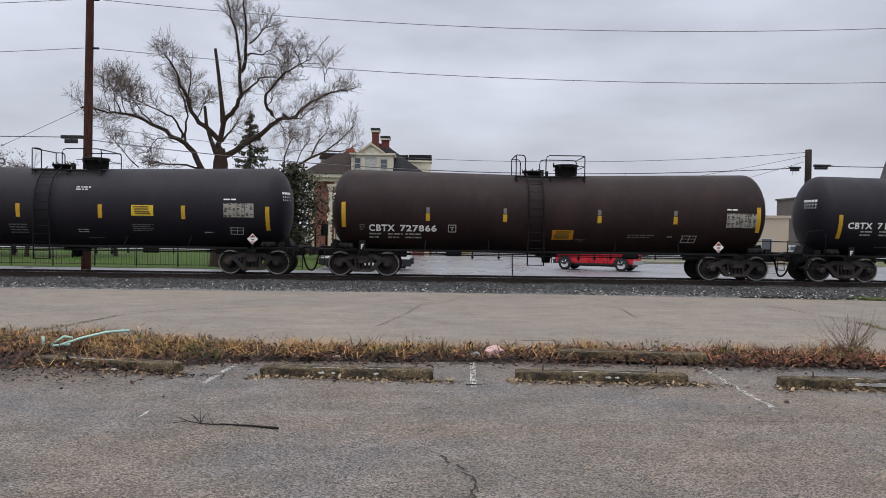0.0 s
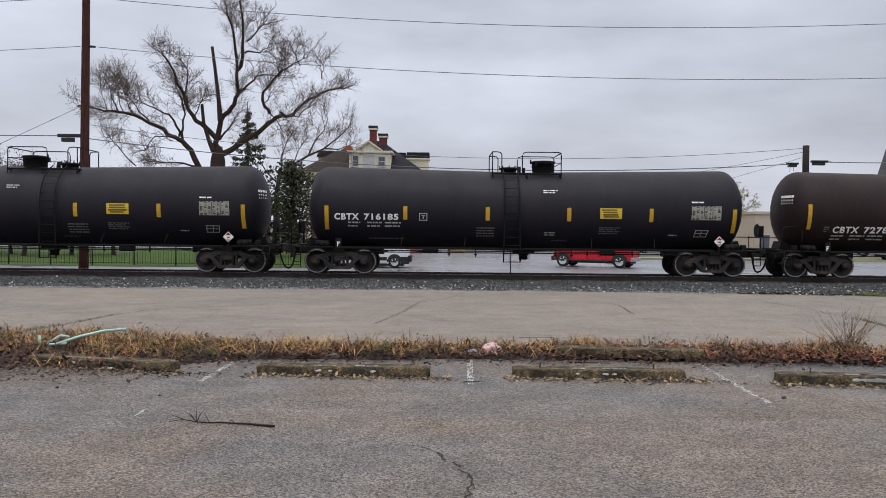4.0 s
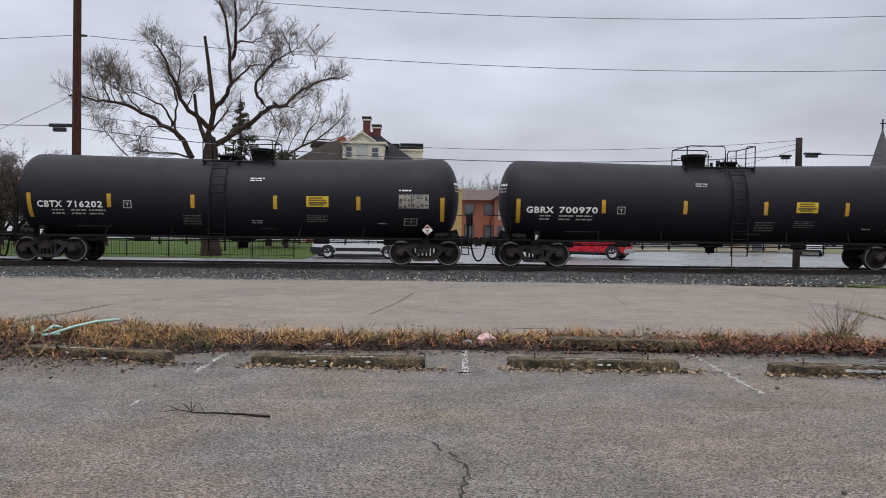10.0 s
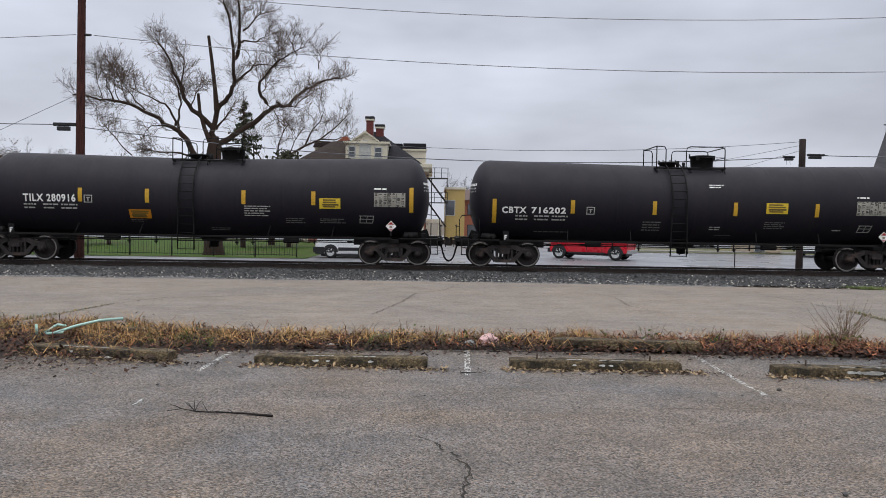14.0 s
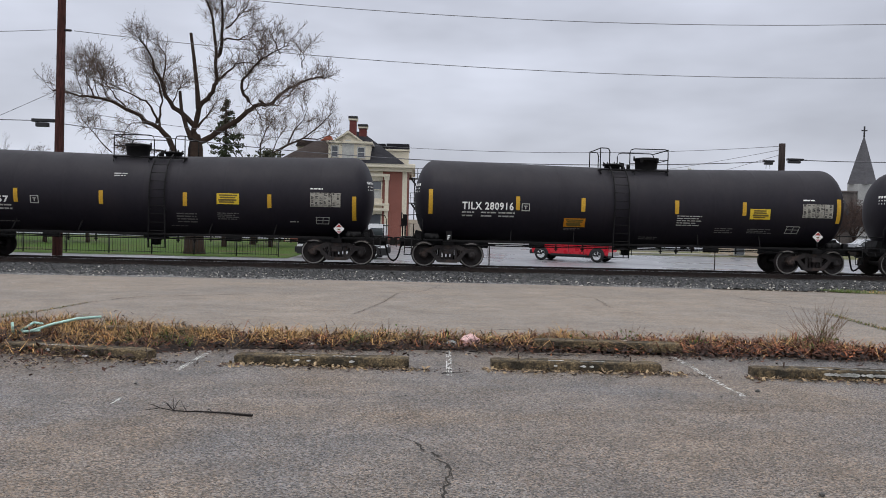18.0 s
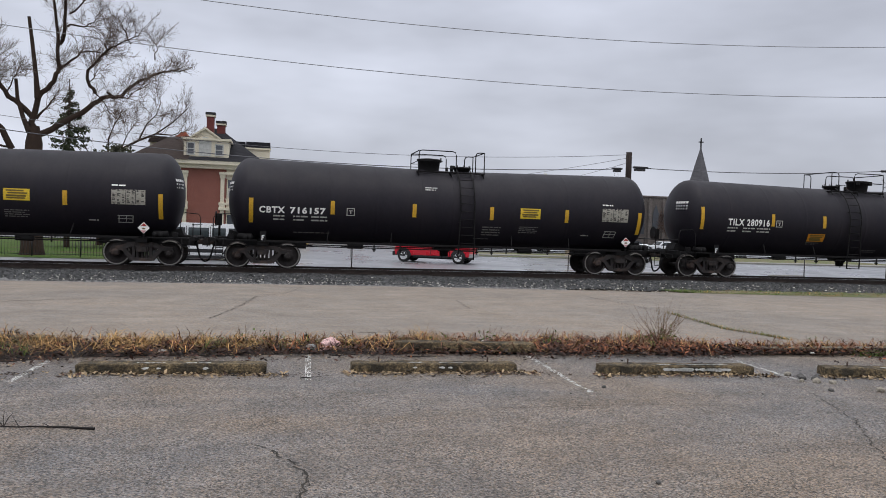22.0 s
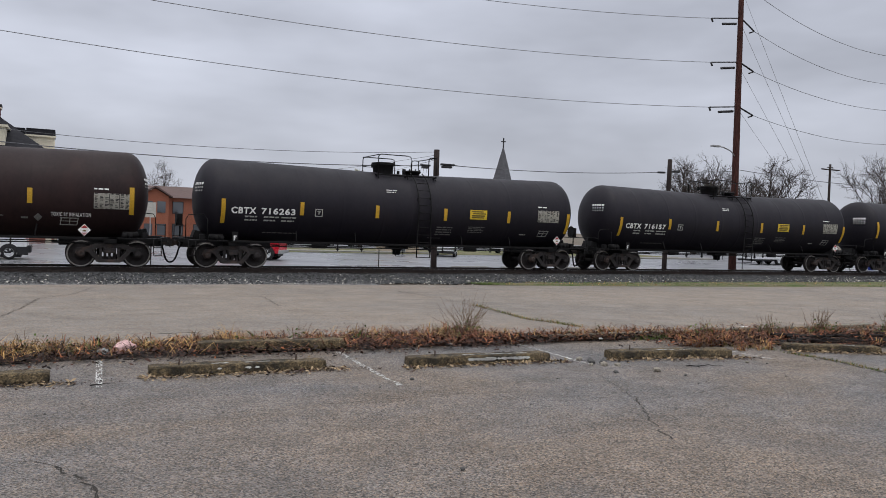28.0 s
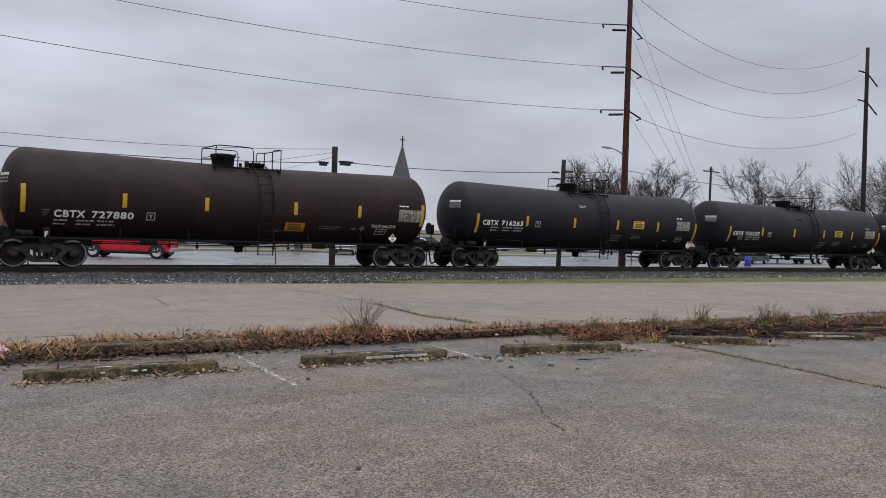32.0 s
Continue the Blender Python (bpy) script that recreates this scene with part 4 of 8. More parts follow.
    # scattered small print
    spots = {"plain": ((0.56, 1.09, 3.03, 3.19, 2, M_WHITE), (-1.90, -1.17, 1.41, 1.80, 4, M_DIMPRINT), (0.61, 1.09, 1.48, 1.64, 2, M_GREYPRINT),
                       (2.64, 3.41, 1.56, 1.84, 4, M_DIMPRINT), (5.25, 5.57, 1.50, 1.60, 1, M_GREYPRINT), (-5.9, -4.6, 1.30, 1.38, 1, M_DIMPRINT), (0.9, 1.5, 1.28, 1.34, 1, M_DIMPRINT)),
             "long_panel": ((1.50, 2.44, 1.73, 2.15, 5, M_GREYPRINT), (3.0, 3.7, 1.50, 1.72, 3, M_DIMPRINT), (4.25, 5.2, 1.52, 1.72, 3, M_DIMPRINT),
                            (0.2, 0.9, 1.20, 1.33, 2, M_DIMPRINT), (-2.7, -2.1, 1.48, 1.58, 2, M_DIMPRINT)),
             "brown": ((2.83, 3.85, 1.55, 1.71, 2, M_DIMPRINT), (4.3, 4.5, 1.55, 1.68, 1, M_DIMPRINT), (0.9, 1.3, 1.40, 1.50, 2, M_DIMPRINT), (-7.1, -6.9, 1.72, 1.95, 3, M_DIMPRINT))}[kind]
    for x0, x1, z0, z1, n, m in spots:
        if dome_left and kind == "plain" and -2.0 < x0 < 1.2 and z0 > 1.35:      # these stand on the other side of the ladder
            x0, x1 = -x1, -x0
        tagged(shared_part(("spot", kind, x0), "small_print", lambda: one(print_lines, x0, x1, z0, z1, n, rng), m, car), kind="stuff")

    # small reporting letters on the head, seen from the end
    def head_print():
        b = bmesh.new()
        for k, (w, h) in enumerate(((0.68, 0.09), (0.44, 0.05), (0.34, 0.05))):
            z = 3.02 - 0.12 * k
            for j in range(5):
                y0 = -1.00 + 0.70 * j / 5 + 0.02
                y1 = y0 + w / 5 - 0.03
                q = []
                for y, zz in ((y0, z), (y1, z), (y1, z + h), (y0, z + h)):
                    rr = min(0.995, math.hypot(y, zz - TANK_Z) / TANK_R)
                    q.append(b.verts.new((-(TANK_HALF - 0.74) - 0.74 * math.sqrt(1 - rr * rr) - 0.02, y, zz)))
                b.faces.new(q)
        return b
    tagged(shared_part("head_print", "end_lettering", head_print, M_WHITE, car), kind="stuff")
    tagged(shared_part("head_print_right", "end_lettering", lambda: mirrored(head_print()), M_WHITE, car), kind="stuff")
    sets = truck_thing(car, -TRUCK_X, SHARED_TRUCK) + truck_thing(car, TRUCK_X, SHARED_TRUCK)
    ALL_CARS.append((car, sets))
    return car


def mirrored(bm):
    bmesh.ops.transform(bm, matrix=MIRROR, verts=bm.verts)
    bmesh.ops.reverse_faces(bm, faces=bm.faces)
    return bm


TRAIN = (("CBTX", "716188", "plain", False), ("CBTX", "727866", "brown", False), ("CBTX", "716185", "plain", False), ("GBRX", "700970", "plain", True),
         ("CBTX", "716202", "plain", False), ("TILX", "280916", "long_panel", False), ("CBTX", "716157", "plain", True), ("CBTX", "716263", "plain", True),
         ("CBTX", "727880", "brown", True), ("CBTX", "716190", "plain", False))
for n, row in enumerate(TRAIN):
    tank_car(*row, 40 + n)


# ---------------------------------------------------------------- behind the railway: materials
M_BRICK = material("red_brick", (0.265, 0.100, 0.075), 0.85, second=(0.205, 0.076, 0.060), scale=1.5, fine=12, fine_amount=0.25, bump=0.3, bump_scale=14)
M_BRICK_ORANGE = material("orange_brick", (0.33, 0.115, 0.065), 0.85, second=(0.27, 0.09, 0.055), scale=0.8, fine=10, fine_amount=0.25, bump=0.3, bump_scale=14)
M_CHIMNEY = material("dark_red_brick", (0.165, 0.042, 0.036), 0.85, second=(0.12, 0.034, 0.03), scale=1.5, bump=0.3, bump_scale=14)
M_CREAM = material("cream_trim", (0.72, 0.66, 0.52), 0.7, second=(0.62, 0.56, 0.44), scale=1.5, bump=0.05)
M_SLATE = material("dark_slate_roof", (0.020, 0.020, 0.024), 0.9, spec=0.15, second=(0.034, 0.033, 0.038), scale=1.2, stretch=(1, 1, 3), bump=0.4, bump_scale=8, fine=9)
M_SHINGLE_BROWN = material("brown_shingle_roof", (0.13, 0.085, 0.075), 0.85, second=(0.10, 0.065, 0.06), scale=1.0, stretch=(1, 1, 3), bump=0.3, bump_scale=8)
M_OLD_SHINGLE = material("weathered_brown_shingle", (0.050, 0.038, 0.034), 0.9, spec=0.15, second=(0.034, 0.026, 0.024), scale=1.0, stretch=(1, 1, 3), bump=0.3, bump_scale=8)
M_ORANGE_ROOF = material("orange_tile_roof", (0.48, 0.13, 0.07), 0.8, scale=2)
M_WINDOW = glass("window_glass", (0.10, 0.11, 0.125), 0.06)
M_OFFWHITE = material("matte_off_white", (0.55, 0.55, 0.52), 0.8, scale=4)
M_YELLOWWALL = material("yellow_stucco", (0.52, 0.38, 0.14), 0.85, second=(0.47, 0.34, 0.13), scale=1)
M_GREYWALL = material("pale_grey_wall", (0.42, 0.42, 0.40), 0.8, second=(0.36, 0.36, 0.34), scale=1)
M_BEIGE = material("beige_metal_siding", (0.50, 0.41, 0.32), 0.7, second=(0.45, 0.37, 0.29), scale=1)
M_IRON = material("black_iron", (0.015, 0.015, 0.016), 0.6, scale=2)
M_POLE = material("weathered_pole_wood", (0.092, 0.037, 0.030), 0.9, spec=0.2, second=(0.034, 0.015, 0.013), scale=2.6, amount=0.9, stretch=(6, 6, 0.8), bump=0.5, bump_scale=20)
M_POLE_DARK = material("dark_pole_wood", (0.046, 0.034, 0.031), 0.9, spec=0.2, second=(0.022, 0.017, 0.016), scale=2.0, stretch=(8, 8, 0.5), bump=0.5, bump_scale=20)
M_WIRE = material("overhead_wire", (0.26, 0.265, 0.28), 0.6, scale=2)
M_WIRE_DARK = material("dark_cable", (0.13, 0.13, 0.14), 0.7, scale=2)
M_CERAMIC = material("dark_insulator", (0.016, 0.015, 0.017), 0.4, scale=4)
M_BARK = material("grey_brown_bark", (0.050, 0.033, 0.024), 0.9, spec=0.2, second=(0.024, 0.016, 0.013), scale=2.5, bump=0.6, bump_scale=14)
M_TWIG = material("bare_twigs", (0.125, 0.088, 0.068), 0.9, second=(0.078, 0.055, 0.044), scale=1)
M_FARTWIG = material("far_bare_twigs", (0.060, 0.047, 0.042), 0.9, second=(0.040, 0.031, 0.028), scale=1)
M_RUSTLEAF = material("withered_brown_leaves", (0.095, 0.052, 0.038), 0.85, second=(0.065, 0.042, 0.032), scale=2, island=0.4)
M_GREENLEAF = material("dark_glossy_leaves", (0.034, 0.040, 0.016), 0.5, second=(0.060, 0.046, 0.024), scale=2, island=0.4)
M_NEEDLE = material("spruce_needles", (0.030, 0.040, 0.015), 0.8, second=(0.050, 0.055, 0.022), scale=2, island=0.3)
M_BLOSSOM = material("white_blossom", (0.60, 0.58, 0.48), 0.8, second=(0.42, 0.44, 0.30), scale=2, island=0.25)
M_VANWHITE = material("white_van_paint", (0.78, 0.79, 0.80), 0.3, second=(0.72, 0.73, 0.74), scale=0.8, bump=0)
M_RED_PAINT = material("red_truck_paint", (0.62, 0.016, 0.032), 0.3, second=(0.46, 0.012, 0.026), scale=0.8, bump=0)
M_BLACKTRIM = material("black_plastic_trim", (0.016, 0.016, 0.017), 0.55, scale=3)
M_TYRE = material("tyre_rubber", (0.018, 0.018, 0.018), 0.85, scale=4)
M_HUB = material("bright_wheel_metal", (0.72, 0.73, 0.74), 0.4, metal=0.2, scale=4)
M_GLASSDARK = glass("car_glass", (0.03, 0.04, 0.042), 0.05)
M_CONCRETE = material("old_concrete", (0.27, 0.26, 0.235), 0.9, second=(0.20, 0.195, 0.18), scale=1.5, bump=0.4, bump_scale=30, fine=40)
M_BLUE = material("blue_plastic", (0.03, 0.06, 0.35), 0.45, scale=3)
M_SIGNBACK = material("sign_sheet", (0.55, 0.53, 0.47), 0.6, scale=3)
M_GALV = material("galvanised_steel", (0.42, 0.42, 0.42), 0.5, metal=0.4, scale=4)
M_TAIL = material("tail_light", (0.35, 0.02, 0.02), 0.3, scale=3)


# ---------------------------------------------------------------- poles and wires
POLE_Y = 37.0


def tapered_pole(bm, x, y, z0, z1, r0, r1, lean=0.0):
    pts = [(z0 + (z1 - z0) * k / 6, r0 + (r1 - r0) * k / 6) for k in range(7)]
    rings = []
    for z, r in pts:
        dx = lean * (z - z0)
        rings.append([bm.verts.new((x + dx + r * math.cos(a), y + r * math.sin(a), z)) for a in (2 * math.pi * k / 12 for k in range(12))])
    for a, b in zip(rings, rings[1:]):
        for k in range(12):
            bm.faces.new((a[k], a[(k + 1) % 12], b[(k + 1) % 12], b[k])).smooth = True
    bm.faces.new(rings[-1])
    bm.faces.new(rings[0][::-1])


def insulator(bm, p, q, r=0.055):
    """A ribbed insulator from p to q."""
    p, q = Vector(p), Vector(q)
    n = max(3, round((q - p).length / 0.07))
    for k in range(n):
        a, b = p.lerp(q, k / n), p.lerp(q, (k + 0.6) / n)
        tube(bm, a, b, r, r * 0.7, seg=8)
    tube(bm, p, q, r * 0.45, seg=6)


def utility_pole(x, z1, r0, r1, lean, label, mat):
    p = thing("utility_pole", label, "utility pole", (x, POLE_Y, land(x, POLE_Y)), group="utility poles beside the track")
    bm = bmesh.new()
    tapered_pole(bm, 0, 0, -0.3, z1 - land(x, POLE_Y), r0, r1, lean)
    part("shaft", bm, mat, p)
    return p


def sub_at(p, name, make, mat, label=""):
    bm = bmesh.new()
    make(bm)
    return part(name, bm, mat, p, label)


A_X, B_X, C_X, D_X, F_X = -17.40, 17.58, 33.80, 39.75, 71.6
GZ = land(0, POLE_Y)

pole_a = utility_pole(A_X, 18.5, 0.23, 0.15, 0.012, "tall reddish wooden utility pole with short arms", M_POLE)
for z in (10.22, 12.53, 15.0):
    sub_at(pole_a, "arm", lambda b: tube(b, (0.17, 0, z - GZ), (0.62, -0.05, z - GZ - 0.03), 0.07, 0.05, 8), M_CERAMIC)
sub_at(pole_a, "cable_splice", lambda b: (box(b, -1.20, -0.12, -0.1, 0.1, 5.86 - GZ, 6.02 - GZ, 0.03), box(b, -1.02, -0.42, -0.09, 0.09, 5.64 - GZ, 5.84 - GZ, 0.03), tube(b, (-0.7, 0, 5.8 - GZ), (-0.7, 0, 5.9 - GZ), 0.03, seg=6)), M_CERAMIC)
pole_b = utility_pole(B_X, 5.85, 0.17, 0.15, -0.004, "short dark wooden pole with black cable splices", M_POLE_DARK)
sub_at(pole_b, "cable_splice", lambda b: (box(b, 0.24, 1.05, -0.1, 0.1, 5.03 - GZ, 5.14 - GZ, 0.03), box(b, 0.30, 0.90, -0.09, 0.09, 4.90 - GZ, 5.02 - GZ, 0.03), tube(b, (1.0, 0, 5.08 - GZ), (1.25, 0, 5.07 - GZ), 0.025, seg=6)), M_CERAMIC)
sub_at(pole_b, "cable_splice", lambda b: (box(b, -0.95, -0.40, -0.1, 0.1, 4.92 - GZ, 5.02 - GZ, 0.03), box(b, -0.88, -0.48, -0.09, 0.09, 4.80 - GZ, 4.91 - GZ, 0.02), tube(b, (-0.62, 0, 4.80 - GZ), (-0.60, 0, 4.60 - GZ), 0.008, seg=5), tube(b, (-0.78, 0, 4.80 - GZ), (-0.80, 0, 4.58 - GZ), 0.008, seg=5)), M_CERAMIC)
pole_c = utility_pole(C_X, 6.48, 0.16, 0.14, 0.02, "short dark wooden pole carrying a cable", M_POLE_DARK)
sub_at(pole_c, "insulator", lambda b: insulator(b, (-0.25, 0, 5.62 - GZ), (-0.85, 0, 5.60 - GZ), 0.07), M_CERAMIC)
sub_at(pole_c, "insulator", lambda b: insulator(b, (0.35, 0, 5.72 - GZ), (1.0, 0, 5.74 - GZ), 0.07), M_CERAMIC)
pole_d = utility_pole(D_X, 20.6, 0.26, 0.16, -0.012, "tall dark red wooden pole with paired insulator arms", M_POLE)


# left insulator, lower post insulator and right insulator of each level: x and z of both ends
D_LEVELS = (((39.30, 16.15, 36.86, 15.76), (39.14, 15.76, 37.80, 15.54), (39.75, 16.11, 40.96, 15.54)),
            ((39.30, 13.27, 36.97, 12.95), (39.14, 12.88, 37.83, 12.67), (39.75, 13.26, 41.07, 12.86)),
            ((39.35, 10.33, 36.97, 10.06), (39.20, 10.02, 37.77, 9.83), (39.81, 10.32, 41.18, 9.94)))
for level in D_LEVELS:
    for k, (xa, za, xb, zb) in enumerate(level):
        def arm(b):
            p, q = Vector((xa - D_X, 0, za - GZ)), Vector((xb - D_X, -0.1 + 0.2 * (k == 2), zb - GZ))
            insulator(b, p, q, (0.045, 0.085, 0.06)[k])
            if k == 0:
                tube(b, q, q + Vector((0.12, 0, -0.22)), 0.06, seg=6)
            if k == 2:
                tube(b, q, q + Vector((-0.45, 0, -0.16)), 0.05, seg=6)
        sub_at(pole_d, "arm", arm, M_CERAMIC)
lamp = sub_at(pole_d, "street_lamp", lambda b: pipe(b, [(-0.1, 0, 7.0 - GZ), (-0.9, -0.3, 7.35 - GZ), (-1.9, -0.6, 7.50 - GZ), (-2.4, -0.7, 7.50 - GZ)], 0.04, 6), M_GALV, "grey street lamp on a curved arm")
sub_at(lamp, "lamp_head", lambda b: box(b, -3.05, -2.35, -0.85, -0.60, 7.44 - GZ, 7.56 - GZ, 0.03), M_GALV)
pole_f = utility_pole(F_X, 19.7, 0.24, 0.15, -0.10 / 3, "tall distant wooden pole with insulator arms", M_POLE_DARK)
for z in (17.4, 14.8):
    sub_at(pole_f, "arm", lambda b: insulator(b, (-0.2 - 0.033 * (z - GZ), 0, z - GZ), (-1.5 - 0.033 * (z - GZ), 0, z - GZ), 0.07), M_CERAMIC)
    sub_at(pole_f, "arm", lambda b: insulator(b, (0.2 - 0.033 * (z - GZ), 0, z - GZ - 0.1), (2.0 - 0.033 * (z - GZ), 0, z - GZ - 1.0), 0.07), M_CERAMIC)

far_pole = thing("utility_pole", "distant wooden pole with a crossarm", "utility pole", (93.0, 70.0, land(93, 70)), group="utility poles beside the track")
sub_at(far_pole, "shaft", lambda b: tapered_pole(b, 0, 0, -0.3, 12.8, 0.20, 0.14), M_POLE_DARK)
sub_at(far_pole, "crossarm", lambda b: box(b, -1.7, 1.9, -0.07, 0.07, 12.0, 12.16, 0.01), M_POLE_DARK)
sub_at(far_pole, "crossarm", lambda b: box(b, -0.5, 0.5, -0.06, 0.06, 12.3, 12.44, 0.01), M_POLE_DARK)


def wire(p, q, sag, r=0.013, mat=None, n=24, label="grey overhead power wire between poles"):
    p, q = Vector(p), Vector(q)
    bm = bmesh.new()
    pts = []
    for k in range(n + 1):
        s = k / n
        c = p.lerp(q, s)
        c.z -= sag * 4 * s * (1 - s)
        pts.append(c)
    pipe(bm, pts, r, 5)
    return tagged(part("power_line", bm, mat or M_WIRE), label, "power line", group="overhead wires")


for za, xd, zd, sag in ((15.0, 36.86, 15.76, 1.5), (12.53, 36.97, 12.95, 1.30), (10.20, 36.97, 10.06, 1.15)):
    wire((A_X + 0.75, POLE_Y - 0.05, za - 0.02), (xd, POLE_Y - 0.1, zd), sag, 0.018)
    wire((A_X - 45, POLE_Y, za - 0.9), (A_X - 0.1, POLE_Y - 0.05, za), 0.5, 0.016)
for xd, zd, zf, sag in ((40.96, 15.54, 16.9, 2.6), (41.07, 12.86, 14.28, 1.93), (41.18, 9.94, 11.69, 1.72), (40.0, 18.4, 18.9, 2.95)):
    wire((xd, POLE_Y + 0.1, zd), (F_X - 2.1, POLE_Y, zf), sag, 0.018)
for x0, z0 in ((39.45, 18.6), (39.62, 16.15), (39.68, 13.2), (39.70, 10.4)):
    wire((x0, POLE_Y + 0.2, z0), (52.2, POLE_Y + 0.2, land(52, POLE_Y)), 0.05, 0.011, n=6, label="thin slanting guy wire of the tall pole")
# the low cable line
wire((A_X - 45, POLE_Y, 7.1), (A_X - 0.9, POLE_Y, 5.93), 0.35, 0.022, M_WIRE_DARK, label="black low cable between poles")
wire((A_X - 0.1, POLE_Y, 5.85), (B_X - 0.80, POLE_Y, 4.94), 0.82, 0.022, M_WIRE_DARK, label="black low cable between poles")
wire((A_X - 17.0, POLE_Y, land(0, POLE_Y)), (A_X - 0.1, POLE_Y, 7.35), 0.0, 0.012, M_WIRE_DARK, n=4, label="thin slanting guy wire of the tall pole")
wire((A_X + 0.1, POLE_Y, 6.5), (B_X - 0.1, POLE_Y, 5.72), 1.0, 0.012, M_WIRE_DARK, label="thin dark service wire")
wire((10.15, 60.0, 4.95), (B_X - 0.1, POLE_Y, 5.55), 0.25, 0.010, M_WIRE_DARK, label="thin dark service wire")
wire((17.6, 95.2, 4.0), (B_X - 0.1, POLE_Y, 5.30), 0.4, 0.010, M_WIRE_DARK, label="thin dark service wire")
wire((B_X + 1.05, POLE_Y, 5.06), (C_X - 0.85, POLE_Y, 5.60), 0.18, 0.022, M_WIRE_DARK, label="black low cable between poles")
wire((C_X + 1.0, POLE_Y, 5.74), (D_X - 0.2, POLE_Y, 6.1), 0.04, 0.022, M_WIRE_DARK, label="black low cable between poles")
wire((D_X + 0.2, POLE_Y, 6.2), (F_X, POLE_Y, 6.6), 0.55, 0.022, M_WIRE_DARK, label="black low cable between poles")


# ---------------------------------------------------------------- trees
class Wood:
    """Collects tapered bars, and makes one mesh of them."""

    def __init__(self):
        self.v, self.f = [], []

    def bar(self, pts, radii, sides=4):
        base = None
        n = len(pts)
        for i, p in enumerate(pts):
            way = (pts[min(i + 1, n - 1)] - pts[max(i - 1, 0)]).normalized()
            side = way.cross(Vector((0.3, 0.7, 0.2)))
            side = side.normalized() if side.length > 1e-4 else Vector((1, 0, 0))
            up = side.cross(way)
            here = len(self.v)
            for k in range(sides):
                a = 2 * math.pi * k / sides
                self.v.append(p + (side * math.cos(a) + up * math.sin(a)) * radii[i])
            if base is not None:
                for k in range(sides):
                    self.f.append((base + k, base + (k + 1) % sides, here + (k + 1) % sides, here + k))
            base = here

    def leaf(self, p, size, rng):
        a = Vector((rng.gauss(0, 1), rng.gauss(0, 1), rng.gauss(0, 1))).normalized()
        b = a.cross(Vector((rng.gauss(0, 1), rng.gauss(0, 1), rng.gauss(0, 1)))).normalized()
        n = len(self.v)
        c = a.cross(b) * size * 0.25
        self.v += [p - a * size, p - b * size * 0.55 + c, p + a * size, p + b * size * 0.55 + c]
        self.f.append((n, n + 1, n + 2, n + 3))

    def object(self, name, mat, parent, label="", kind=""):
        me = bpy.data.meshes.new(name)
        me.from_pydata([tuple(v) for v in self.v], [], self.f)
        me.materials.append(mat)
        me.polygons.foreach_set("use_smooth", [True] * len(me.polygons))
        o = new(name, me)
        o.parent = parent
        return tagged(o, label, kind=kind)


def wander(rng, p, way, length, bend, steps, lift=0.0):
    pts = [p.copy()]
    d = way.normalized()
    for _ in range(steps):
        d = (d + Vector((rng.gauss(0, bend), rng.gauss(0, bend), rng.gauss(0, bend) + lift))).normalized()
        p = p + d * (length / steps)
        pts.append(p.copy())
    return pts


def sprout(wood, rng, pts, r0, level, spec, tips=None):
    """Grows side shoots from a bar, down to fine twigs."""
    count, length, spread, lift = spec[level]
    for _ in range(count):
        s = 0.25 + 0.75 * rng.random() ** 0.8
        i = min(len(pts) - 2, int(s * (len(pts) - 1)))
        p = pts[i].lerp(pts[i + 1], rng.random())
        way = (pts[i + 1] - pts[i]).normalized()
        off = Vector((rng.gauss(0, 1), rng.gauss(0, 0.8), rng.gauss(0, 1))).normalized()
        d = (way + off * spread).normalized()
        d.z += lift
        ln = length * (0.6 + 0.8 * rng.random())
        r = max(0.0065, r0 * (0.5 if level == 0 else 0.55))
        steps = 4 if level < 2 else 2
        shoot = wander(rng, p, d, ln, 0.16, steps, 0.03)
        wood.bar(shoot, [max(0.0055, r * (1 - 0.75 * k / steps)) for k in range(steps + 1)], 4 if level < 2 else 3)
        if level + 1 < len(spec):
            sprout(wood, rng, shoot, r, level + 1, spec, tips)
        elif tips is not None:
            tips.append(shoot[-1])


